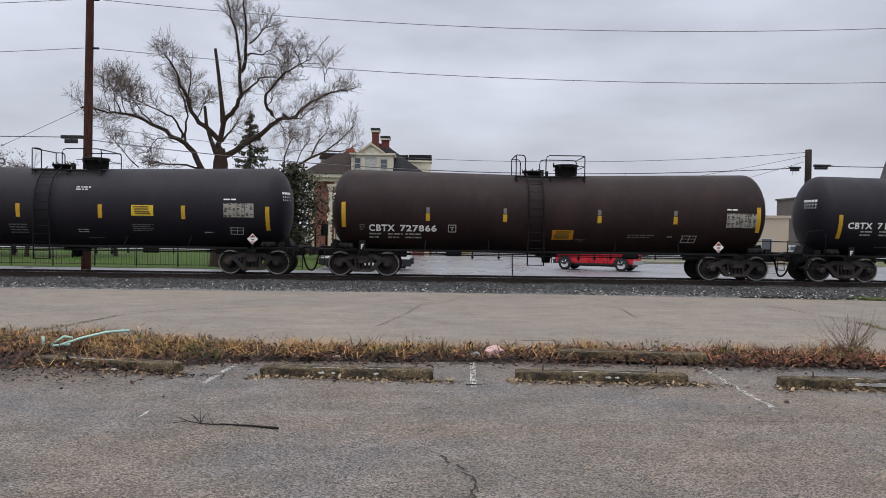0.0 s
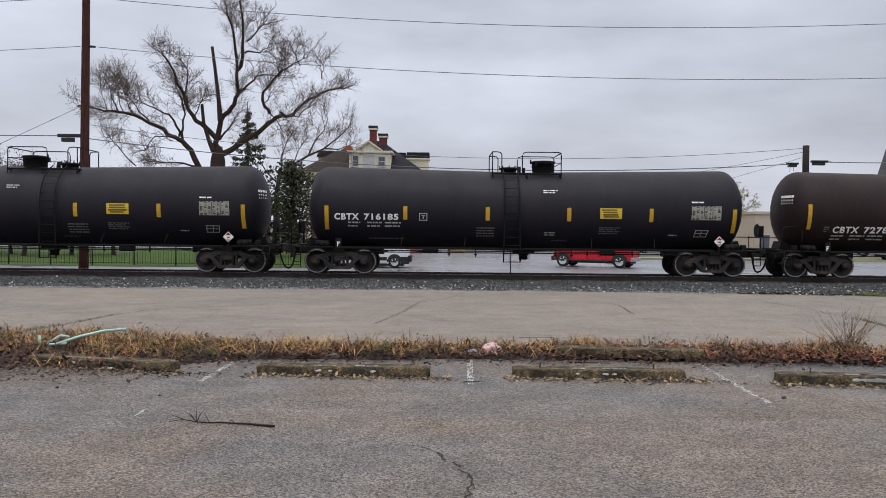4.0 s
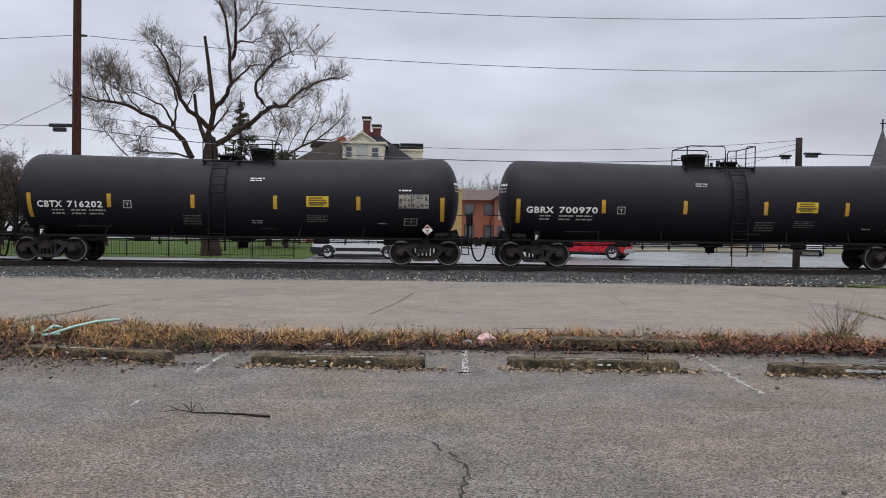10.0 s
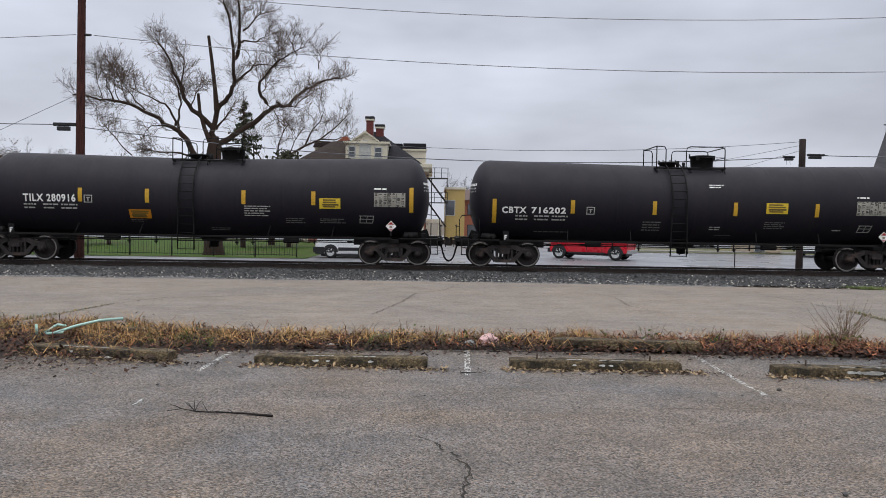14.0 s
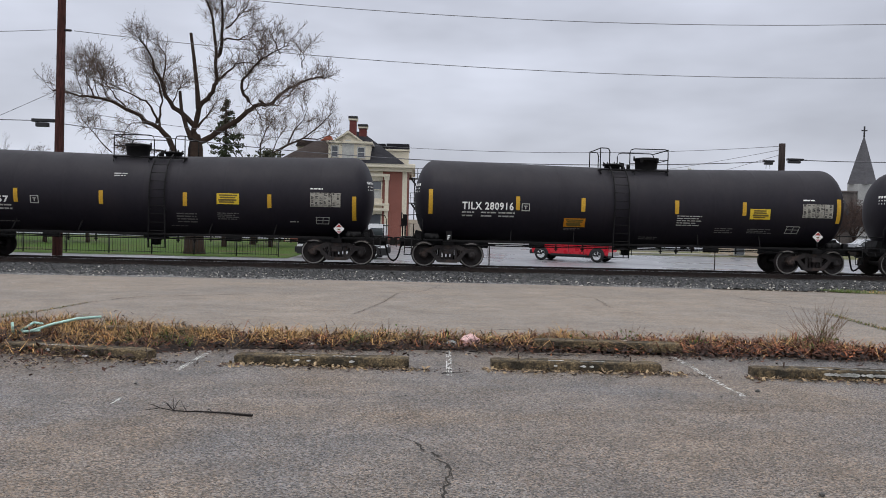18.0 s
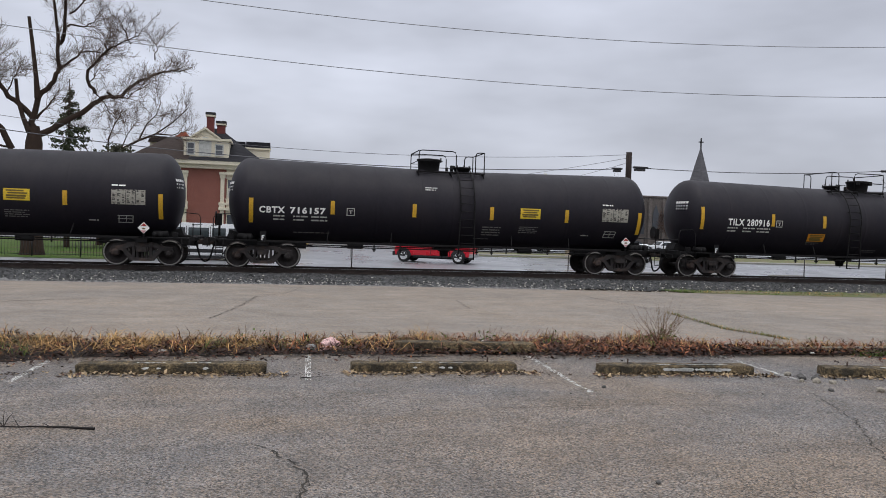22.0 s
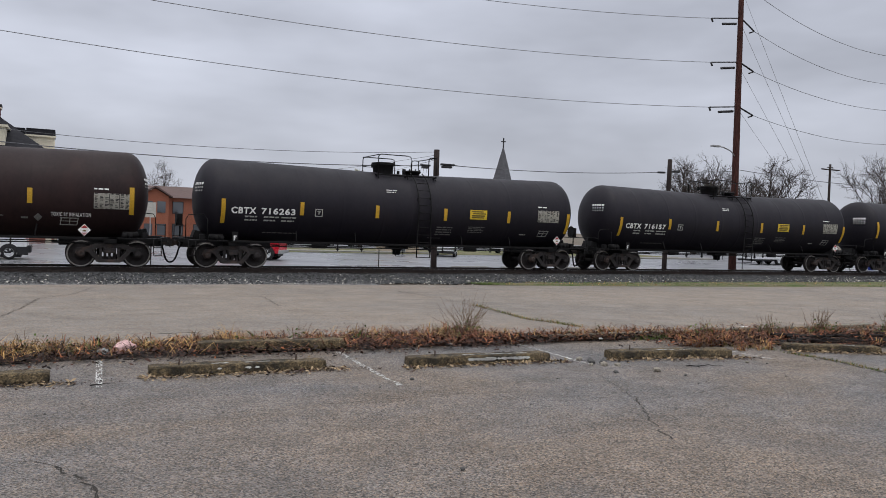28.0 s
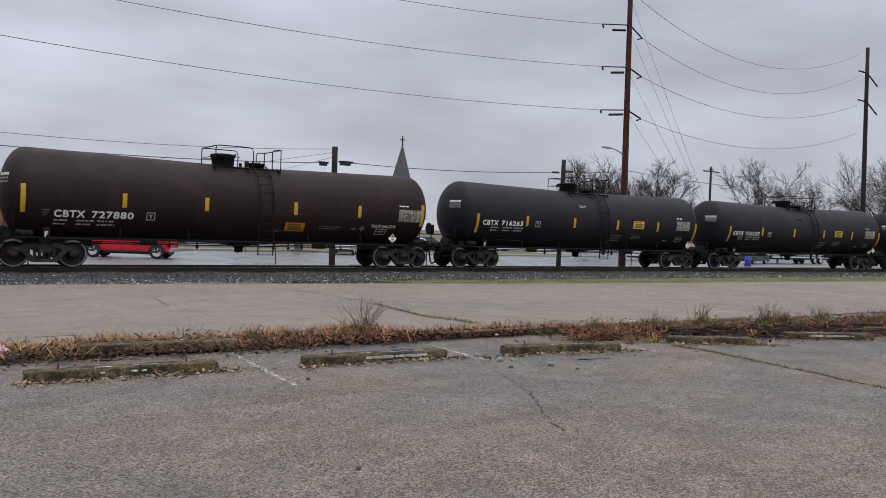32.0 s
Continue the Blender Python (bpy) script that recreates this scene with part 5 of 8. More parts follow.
def bare_tree(name, label, x, y, height, width, seed, rich=1.0, mat=None, bark=None, trunk_r=0.22, leaves=None, leaf_size=0.1, limbs=7, leaf_count=3, leaf_name="leaves"):
    """A leafless tree: trunk, limbs and a crown of twigs."""
    rng = random.Random(seed)
    z0 = land(x, y)
    tree = thing(name, label, "tree", (x, y, z0))
    trunk = Wood()
    fork = height * 0.22
    tp = wander(rng, Vector((0, 0, -0.2)), Vector((0, 0, 1)), fork + 0.2, 0.04, 4)
    trunk.bar(tp, [trunk_r * (1.25 - 0.12 * k) for k in range(5)], 9)
    trunk.object("trunk", bark or M_BARK, tree)
    tw, tips = Wood(), []
    for k in range(limbs):
        a = 2 * math.pi * (k + rng.random() * 0.6) / limbs
        lean = 0.15 + 0.75 * rng.random()
        d = Vector((math.cos(a) * lean * width / height * 1.8, math.sin(a) * lean * width / height * 1.8, 1.0))
        ln = (height - fork) * (0.75 + 0.3 * rng.random()) * (1.05 - 0.25 * lean)
        lp = wander(rng, tp[-1] - Vector((0, 0, rng.random() * fork * 0.4)), d, ln, 0.10, 7, 0.02)
        limb = Wood()
        limb.bar(lp, [trunk_r * 0.55 * (1 - 0.88 * j / 7) for j in range(8)], 6)
        limb.object("limb", bark or M_BARK, tree)
        sprout(tw, rng, lp, trunk_r * 0.30, 0, ((round(9 * rich), height * 0.20, 0.9, 0.15), (round(6 * rich), height * 0.095, 0.9, 0.12), (round(4 * rich), height * 0.05, 0.9, 0.08)), tips)
    tw.object("crown", mat or M_TWIG, tree, "crown of bare fine twigs" if not leaves else "crown of twigs", "stuff")
    if leaves:
        lf = Wood()
        for p in tips:
            for _ in range(leaf_count):
                lf.leaf(p + Vector((rng.gauss(0, 0.12), rng.gauss(0, 0.12), rng.gauss(0, 0.12))), leaf_size * (0.6 + 0.8 * rng.random()), rng)
        lf.object(leaf_name, leaves, tree, kind="stuff")
    return tree


def great_tree():
    """The broad bare tree on the lawn, lopped and regrown, with its limbs laid out."""
    rng = random.Random(11)
    ox, oy, oz = -13.49, 46.0, land(-13.5, 46)
    tree = thing("bare_tree", "large lopped bare deciduous tree with spreading limbs on the lawn", "tree", (ox, oy, oz))

    def bend(pts):
        """Points in decimetres across and up from the trunk's foot, with a wandering depth."""
        d, out = rng.uniform(-0.5, 0.5), []
        for i, (x, z) in enumerate(pts):
            out.append(Vector((x / 10, d * i * 0.75, z / 10)))
        fine = [out[0]]
        for a, b in zip(out, out[1:]):
            fine += [a.lerp(b, 0.5) + Vector((rng.gauss(0, 0.06), rng.gauss(0, 0.1), rng.gauss(0, 0.06))), b]
        return fine

    trunk = Wood()
    tp = [Vector((0, 0, -0.2)), Vector((0.0, 0, 0.3)), Vector((-0.05, 0, 2.0)), Vector((-0.05, 0, 4.5)), Vector((0.0, 0, 6.2)), Vector((0.0, 0, 7.1))]
    trunk.bar(tp, [0.74, 0.60, 0.50, 0.46, 0.44, 0.26], 14)
    trunk.object("trunk", M_BARK, tree)
    tw = Wood()
    def limb(r, *pts):
        lp = bend(pts)
        bough = Wood()
        n = len(lp)
        bough.bar(lp, [r * 0.66 * (1 - 0.80 * k / (n - 1)) for k in range(n)], 7)
        bough.object("limb", M_BARK, tree)
        reach = sum((b - a).length for a, b in zip(lp, lp[1:]))
        sprout(tw, rng, lp, 0.040, 0, ((round(4 + 3.4 * reach), 0.85, 1.0, 0.30), (5, 0.58, 0.85, 0.20), (5, 0.36, 0.85, 0.10)))

    limb(0.26, (0, 70), (0, 77), (2, 87), (7, 92), (10, 96), (12, 101), (12, 107), (12, 118), (11, 128), (10, 138), (8, 145), (6, 153), (4, 160))
    limb(0.18, (12, 117), (15, 122), (16, 129), (17, 138), (17, 148), (17, 156), (17, 164))
    limb(0.09, (17, 134), (22, 139), (26, 144), (29, 148))
    limb(0.09, (16, 127), (21, 127), (27, 126), (32, 128), (35, 132))
    limb(0.12, (13, 104), (18, 109), (22, 114), (30, 115), (35, 115))
    limb(0.24, (-1, 76), (-9, 84), (-14, 89), (-18, 97), (-20, 104), (-23, 112), (-27, 120), (-30, 125))
    limb(0.10, (-18, 98), (-19, 106), (-18, 114), (-21, 121))
    limb(0.09, (-20, 92), (-21, 99), (-24, 105), (-25, 111))
    limb(0.27, (-11, 58), (-15, 67), (-19, 72), (-21, 74), (-28, 77), (-34, 82), (-42, 86), (-51, 89), (-59, 90), (-67, 91), (-77, 92))
    limb(0.12, (-21, 74), (-21, 82), (-20, 90), (-21, 96), (-18, 101))
    limb(0.12, (-23, 77), (-24, 83), (-27, 89), (-32, 91), (-37, 93), (-43, 96))
    limb(0.08, (-41, 86), (-46, 91), (-49, 97), (-50, 101))
    limb(0.08, (-59, 90), (-61, 96), (-63, 103), (-66, 110))
    limb(0.05, (-50, 89), (-54, 98), (-57, 108))
    limb(0.05, (-66, 91), (-70, 100), (-73, 108))
    limb(0.05, (-56, 90), (-60, 101), (-62, 113))
    limb(0.11, (-11, 59), (-21, 61), (-32, 61), (-39, 63))
    limb(0.06, (-49, 59), (-57, 66), (-64, 73), (-69, 77))
    limb(0.06, (-29, 77), (-39, 77), (-44, 73), (-49, 68))
    limb(0.06, (-14, 89), (-11, 94), (-8, 98), (-3, 101))
    limb(0.28, (1, 66), (8, 70), (15, 76), (22, 81), (27, 87), (31, 91), (37, 92), (41, 94), (45, 100), (50, 105), (56, 109), (62, 112), (67, 114), (71, 114))
    limb(0.16, (31, 91), (28, 95), (27, 101), (28, 104), (32, 108), (37, 114), (42, 117), (49, 121), (54, 123))
    limb(0.09, (37, 92), (42, 90), (47, 90), (50, 95), (55, 99))
    limb(0.12, (1, 75), (4, 80), (8, 86), (9, 89))
    limb(0.06, (28, 95), (30, 99), (31, 102))
    limb(0.07, (36, 113), (35, 119), (37, 125), (36, 130))
    limb(0.07, (49, 120), (47, 125), (45, 130))
    limb(0.06, (62, 112), (63, 118), (62, 122))
    limb(0.06, (31, 91), (36, 86), (39, 80))
    for pts in (((2, 86), (1, 98), (-1, 115), (-3, 130)), ((-2, 68), (-5, 75), (-8, 85), (-9, 96))):      # lopped stubs
        stub = Wood()
        lp = [Vector((a / 10, -0.2, b / 10)) for a, b in pts]
        stub.bar(lp, [0.17, 0.12, 0.10, 0.085], 8)
        stub.object("stub", M_BARK, tree, "straight lopped stub")
    tw.object("crown", M_TWIG, tree, "crown of bare fine twigs", "stuff")


great_tree()


def leaning_tree():
    """A bare tree whose boughs sweep over the house roof."""
    rng = random.Random(10)
    tree = thing("bare_tree", "bare tree with boughs sweeping over the house roof", "tree", (-13.8, 64, land(-13.8, 64)))
    trunk = Wood()
    trunk.bar([Vector((0, 0, -0.2)), Vector((0.05, 0, 2.5)), Vector((0.1, 0, 5.2)), Vector((0.4, 0, 7.2))], [0.30, 0.24, 0.19, 0.13], 9)
    trunk.object("trunk", M_BARK, tree)
    tw = Wood()

    def bough(r, *pts):
        lp = [Vector((x, rng.gauss(0, 0.25), z)) for x, z in pts]
        b = Wood()
        b.bar(lp, [r * (1 - 0.8 * k / (len(lp) - 1)) for k in range(len(lp))], 6)
        b.object("bough", M_BARK, tree)
        sprout(tw, rng, lp, 0.045, 0, ((10, 1.3, 0.9, 0.35), (7, 0.8, 0.8, 0.2), (5, 0.5, 0.8, 0.1)))

    bough(0.13, (0.3, 6.6), (1.4, 7.5), (2.7, 8.3), (4.0, 8.9), (5.2, 9.9), (6.4, 11.0))
    bough(0.08, (2.7, 8.3), (3.3, 9.6), (4.0, 10.4), (4.4, 11.4))
    bough(0.08, (0.4, 7.1), (0.5, 8.4), (1.1, 9.6), (1.6, 10.6))
    bough(0.07, (4.0, 8.9), (5.2, 8.9), (6.3, 9.3))
    bough(0.07, (0.2, 6.0), (-0.9, 7.0), (-1.6, 8.4), (-2.4, 9.4))
    bough(0.06, (1.4, 7.5), (1.9, 8.7), (2.6, 9.9))
    tw.object("crown", M_TWIG, tree, "crown of bare fine twigs", "stuff")


leaning_tree()


def leafy(name, label, x, y, height, width, seed, mat, leaf_size, count, cone=False):
    """An evergreen: trunk and limbs under a crown of many leaves, with gaps."""
    rng = random.Random(seed)
    z0 = land(x, y)
    tree = thing(name, label, "tree", (x, y, z0))
    trunk = Wood()
    trunk.bar([Vector((0, 0, -0.2)), Vector((0, 0, height * 0.5)), Vector((0, 0, height * 0.97))], [0.2, 0.12, 0.03], 8)
    trunk.object("trunk", M_BARK, tree)
    lf = Wood()
    n = 26 if not cone else 46
    for k in range(n):
        s = (k + 0.5) / n
        z = height * (0.12 + 0.86 * s)
        reach = width / 2 * ((1 - s) ** 0.8 + 0.05 if cone else math.sqrt(max(0.03, 1 - (1.75 * s - 0.75) ** 2)))
        a = k * 2.4 + rng.random()
        tip = Vector((math.cos(a) * reach, math.sin(a) * reach, z + (-0.12 if cone else 0.25) * reach))
        limb = Wood()
        root = Vector((0, 0, z - (0.0 if cone else 0.2)))
        lp = [root, root.lerp(tip, 0.5) + Vector((0, 0, 0.08 * reach)), tip]
        limb.bar(lp, [0.05, 0.035, 0.012], 5)
        limb.object("limb", M_BARK, tree)
        for _ in range(count):
            t = rng.random() ** 0.7
            c = root.lerp(tip, t)
            w = 0.28 * reach * (0.4 + t) if not cone else 0.22 * reach
            lf.leaf(c + Vector((rng.gauss(0, w), rng.gauss(0, w), rng.gauss(0, w * (0.7 if not cone else 0.25)))), leaf_size * (0.6 + 0.8 * rng.random()), rng)
    lf.object("leaves", mat, tree, kind="stuff")


def spruce():
    """A thin spruce: tiers of drooping boughs with gaps between them."""
    rng = random.Random(6)
    x, y, height = -14.7, 58.0, 11.8
    tree = thing("spruce_tree", "thin dark green spruce behind the bare tree", "tree", (x, y, land(x, y)))
    trunk = Wood()
    trunk.bar([Vector((0, 0, -0.2)), Vector((0.05, 0, height * 0.5)), Vector((0, 0, height))], [0.2, 0.12, 0.02], 8)
    trunk.object("trunk", M_BARK, tree)
    needles = Wood()
    for k in range(74):
        s = (k + rng.random()) / 74
        z = height * (0.12 + 0.82 * s)
        reach = 3.4 * (1 - s) ** 0.85 * rng.uniform(0.55, 1.25) + 0.15
        a = rng.uniform(0, 6.28)
        root = Vector((0, 0, z))
        tip = Vector((math.cos(a) * reach, math.sin(a) * reach, z - 0.10 * reach))
        mid = root.lerp(tip, 0.55) - Vector((0, 0, 0.16 * reach))
        bough = Wood()
        bough.bar([root, mid, tip], [0.045, 0.03, 0.01], 5)
        bough.object("bough", M_BARK, tree)
        for _ in range(int(20 + 24 * reach)):
            t = rng.random() ** 0.8
            c = (root.lerp(mid, t * 2) if t < 0.5 else mid.lerp(tip, t * 2 - 1))
            w = 0.07 + 0.07 * reach * (1 - abs(t - 0.5))
            needles.leaf(c + Vector((rng.gauss(0, w), rng.gauss(0, w), rng.gauss(-0.05, 0.06))), rng.uniform(0.07, 0.16), rng)
    needles.object("needles", M_NEEDLE, tree, kind="stuff")


leafy("magnolia_tree", "dark evergreen broadleaf tree beside the brick house", -11.6, 60, 7.4, 4.2, 5, M_GREENLEAF, 0.14, 210)
spruce()
bare_tree("flowering_tree", "white flowering pear tree in blossom", 28.4, 78, 7.0, 4.6, 7, 1.1, M_FARTWIG, None, 0.16, M_BLOSSOM, 0.11, 9, 6, "blossom")
for n, (x, y, h, w) in enumerate(((-31.0, 57, 7.0, 4.4), (-28.4, 59, 6.0, 4.0), (-25.6, 60, 5.6, 3.8), (-36.5, 62, 7.2, 4.5), (-33.6, 60, 5.4, 4.2), (-41.0, 64, 6.6, 5.0), (56.0, 101, 5.8, 4.5), (59.5, 102, 6.4, 4.8), (62.8, 103, 5.4, 4.4))):
    bare_tree("thicket_tree", "small bushy tree with few withered brown leaves", x, y, h, w, 8 + n, 1.3, M_FARTWIG, None, 0.15, M_RUSTLEAF, 0.06, 9, 2)
for n, (x, y, h, w) in enumerate(((76.6, 78, 12.0, 5.5), (81.0, 79, 12.8, 6.0), (90.0, 78, 12.6, 7.0), (99.0, 84, 9.8, 6.0), (106, 88, 10.5, 7.0), (119, 78, 15.6, 12.5), (134, 82, 12.8, 9),
                                  (161, 78, 22, 14), (153, 74, 16, 10), (170, 76, 22, 13), (104, 97, 10, 8))):
    bare_tree("bare_tree", "distant bare deciduous tree on the skyline", x, y, h, w * 1.35, 30 + n, 1.25, M_FARTWIG, M_BARK, 0.34, limbs=10)
for n, (x, y, h, w) in enumerate(((-74, 110, 11.0, 8), (-66, 112, 12.5, 9), (-57, 108, 10.6, 8), (-49, 112, 11.5, 8), (-41, 110, 9.8, 8), (5, 118, 9.5, 7), (11, 112, 9.8, 6), (23.5, 96, 8.2, 5), (25.5, 104, 8.8, 6))):
    bare_tree("bare_tree", "distant bare deciduous tree on the skyline", x, y, h, w * 0.85, 60 + n, 1.1, M_FARTWIG, M_FARTWIG, 0.2, limbs=7)


# ---------------------------------------------------------------- buildings
def sash_window(parent, x, y, z0, z1, w, frame=M_CREAM, bars=1, blind=True):
    """A window set in a wall that faces the track: frame, panes, sill."""
    bm = bmesh.new()
    t = 0.09
    for q in ((x - w / 2, x - w / 2 + t, z0, z1), (x + w / 2 - t, x + w / 2, z0, z1), (x - w / 2, x + w / 2, z0, z0 + t), (x - w / 2, x + w / 2, z1 - t, z1)):
        box(bm, q[0], q[1], y - 0.06, y + 0.10, q[2], q[3])
    for k in range(bars):
        zc = z0 + (z1 - z0) * (k + 1) / (bars + 1)
        box(bm, x - w / 2, x + w / 2, y - 0.03, y + 0.08, zc - 0.035, zc + 0.035)
    win = part("window", bm, frame, parent)
    for k in range(bars + 1):
        a = z0 + (z1 - z0) * k / (bars + 1)
        bm = bmesh.new()
        box(bm, x - w / 2 + 0.05, x + w / 2 - 0.05, y + 0.04, y + 0.06, a + 0.03, a + (z1 - z0) / (bars + 1) - 0.03)
        part("pane", bm, M_OFFWHITE if (blind and k == 0) else M_WINDOW, win)
    bm = bmesh.new()
    box(bm, x - w / 2 - 0.1, x + w / 2 + 0.1, y - 0.14, y + 0.05, z0 - 0.1, z0, 0.01)
    part("sill", bm, frame, win)
    return win


def mansion():
    z0 = land(0, 73)
    h = thing("brick_house", "large red brick house with cream trim, dormers and chimneys", "house", (0, 0, 0))
    x0, x1, y0, y1, zt = -12.75, -1.1, 73.0, 87.0, 6.25
    # front wall in courses of piers and spandrels, so that the openings go through
    for xa, xb in ((x0, -10.31), (-8.91, -4.92), (-3.52, x1)):
        bm = bmesh.new()
        box(bm, xa, xb, y0, y0 + 0.4, z0 - 0.3, zt)
        part("wall", bm, M_BRICK, h)
    for xc in (-9.61, -4.22):
        for za, zb in ((z0 - 0.3, 0.2), (2.2, 3.6), (5.4, zt)):
            bm = bmesh.new()
            box(bm, xc - 0.70, xc + 0.70, y0 + 0.003, y0 + 0.397, za, zb)
            part("wall", bm, M_CREAM, h)
        sash_window(h, xc, y0 + 0.12, 3.6, 5.4, 1.32)
        sash_window(h, xc, y0 + 0.12, 0.2, 2.2, 1.32)
    for q in ((x0, x0 + 0.4, y0 + 0.4, y1), (x1 - 0.4, x1, y0 + 0.4, y1), (x0 + 0.4, x1 - 0.4, y1 - 0.4, y1)):
        bm = bmesh.new()
        box(bm, q[0], q[1], q[2], q[3], z0 - 0.3, zt)
        part("wall", bm, M_BRICK, h)
    # cream bay surround with pilasters and cornices
    for xa in (-10.81, -8.69, -5.42, -3.30):
        bm = bmesh.new()
        box(bm, xa, xa + 0.34, y0 - 0.20, y0, z0, 5.75, 0.02)
        box(bm, xa - 0.08, xa + 0.42, y0 - 0.26, y0, 5.45, 5.75, 0.03)
        box(bm, xa - 0.08, xa + 0.42, y0 - 0.26, y0, 2.75, 3.0, 0.03)
        part("pilaster", bm, M_CREAM, h)
    for za, zb, d in ((2.5, 2.75, 0.36), (3.0, 3.22, 0.28), (5.75, 6.0, 0.34)):
        for q in (-10.94, -5.55):
            bm = bmesh.new()
            box(bm, q, q + 2.7, y0 - d, y0, za, zb, 0.03)
            part("band", bm, M_CREAM, h)
    for xa in (x0 + 0.1, x1 - 0.55):
        bm = bmesh.new()
        box(bm, xa, xa + 0.45, y0 - 0.06, y0, z0, zt)
        part("corner_trim", bm, M_CREAM, h)
    bm = bmesh.new()
    box(bm, x0 - 0.35, x1 + 0.35, y0 - 0.35, y1 + 0.35, zt, zt + 0.35, 0.03)
    box(bm, x0 - 0.65, x1 + 0.65, y0 - 0.65, y1 + 0.65, zt + 0.35, zt + 0.72, 0.05)
    part("cornice", bm, M_CREAM, h)
    # hipped roofs: slate over the main block, brown shingle over the wing
    e = 0.7

    def hip(name, foot, top, mat):
        bm = bmesh.new()
        a = [bm.verts.new((x, y, zt + 0.72)) for x, y in foot]
        b = [bm.verts.new(c) for c in top]
        bm.faces.new(a[::-1])
        bm.faces.new(b)
        for k in range(4):
            bm.faces.new((a[k], a[(k + 1) % 4], b[(k + 1) % 4], b[k]))
        bmesh.ops.recalc_face_normals(bm, faces=bm.faces)
        part(name, bm, mat, h)

    hip("roof", ((-11.3, y0 - e), (-1.45, y0 - e), (-1.45, y1 + e), (-11.3, y1 + e)), ((-7.35, 79.6, 10.85), (-5.95, 79.6, 10.62), (-5.95, 80.4, 10.62), (-7.35, 80.4, 10.85)), M_SLATE)
    hip("wing_roof", ((x0 - e, y0 - e - 0.05), (-8.2, y0 - e - 0.05), (-8.2, 82), (x0 - e, 82)), ((-10.4, 76.6, 9.36), (-8.3, 76.6, 9.5), (-8.3, 78, 9.5), (-10.4, 78, 9.36)), M_OLD_SHINGLE)
    bm = bmesh.new()
    box(bm, -12.35, -10.7, 77.6, 80.5, 7.2, 8.85)
    left = part("dormer", bm, M_CREAM, h, "flat-roofed side dormer")
    bm = bmesh.new()
    prism(bm, [(-12.5, 8.85), (-10.5, 8.85), (-10.75, 9.42), (-12.2, 9.42)], 77.3, 80.7)
    part("dormer_roof", bm, M_OLD_SHINGLE, left)

    # wall dormer with a pediment in its middle
    bm = bmesh.new()
    box(bm, -8.72, -4.76, 73.0, 77.5, 7.1, 8.82)
    prism(bm, [(-8.02, 9.02), (-5.70, 9.02), (-6.86, 9.86)], 73.02, 76.0)
    d = part("dormer", bm, M_CREAM, h, "cream wall dormer with a pediment and three windows")
    bm = bmesh.new()
    box(bm, -8.92, -4.56, 72.8, 77.5, 8.82, 9.02, 0.02)
    for k in (-1, 1):
        prism(bm, [(-6.86, 9.84), (-6.86 + k * 1.34, 8.92), (-6.86 + k * 1.34, 9.10), (-6.86, 10.02)], 72.78, 72.98)
    part("bargeboard", bm, M_CREAM, d)
    bm = bmesh.new()
    for k in (-1, 1):
        prism(bm, [(-6.86, 9.88), (-6.86 + k * 1.4, 8.94), (-6.86 + k * 1.4, 9.04), (-6.86, 9.99)], 72.99, 77.4)
    for x, k in ((-8.9, 1), (-4.58, -1)):
        prism(bm, [(x, 9.02), (x + k * 1.6, 9.02), (x + k * 1.6, 9.5)], 74.2, 77.4)
    part("dormer_roof", bm, M_SLATE, d)
    for xa, xb, za, zb in ((-8.37, -7.85, 7.55, 8.50), (-7.31, -6.41, 7.50, 8.52), (-5.90, -5.32, 7.55, 8.42)):
        bm = bmesh.new()
        for q in ((xa - 0.10, xa, za - 0.1, zb + 0.1), (xb, xb + 0.10, za - 0.1, zb + 0.1), (xa, xb, za - 0.1, za), (xa, xb, zb, zb + 0.1), (xa, xb, (za + zb) / 2 - 0.03, (za + zb) / 2 + 0.03)):
            box(bm, q[0], q[1], 72.93, 72.995, q[2], q[3])
        f = part("window", bm, M_OFFWHITE, d)
        bm = bmesh.new()
        box(bm, xa, xb, 72.96, 72.99, za, zb)
        # the wide middle pane is plain off-white, the narrow ones are glass
        part("pane", bm, M_OFFWHITE if xb - xa > 0.8 else M_WINDOW, f)
    bm = bmesh.new()
    prism(bm, [(-7.29 + 0.43 - 0.55 * math.cos(math.pi * k / 10), 8.60 + 0.55 * math.sin(math.pi * k / 10)) for k in range(11)], 72.93, 72.995)
    part("fanlight", bm, M_OFFWHITE, d, "white arched fanlight")
    for xa, xb, ya, za, zm, zb in ((-3.42, -1.11, 77.6, 7.0, 8.75, 9.38), (-4.48, -3.60, 79.8, 8.2, 8.95, 9.56)):
        bm = bmesh.new()
        box(bm, xa + 0.05, xb - 0.05, ya + 0.1, ya + 3, za, zm)
        dd = part("dormer", bm, M_CREAM, h, "flat-roofed side dormer")
        bm = bmesh.new()
        box(bm, xa, xb, ya, ya + 3.2, zm, zb, 0.02)
        part("dormer_roof", bm, M_SLATE, dd)
        bm = bmesh.new()
        box(bm, xa - 0.08, xb + 0.08, ya - 0.06, ya + 0.05, zm - 0.10, zm + 0.06)
        part("bargeboard", bm, M_CREAM, dd)
    bm = bmesh.new()
    prism(bm, [(-10.45, 9.30), (-8.9, 9.40), (-9.1, 10.0), (-9.5, 10.02)], 78.1, 80.0)
    part("ridge_patch", bm, M_ORANGE_ROOF, h, "orange-red roof ridge")
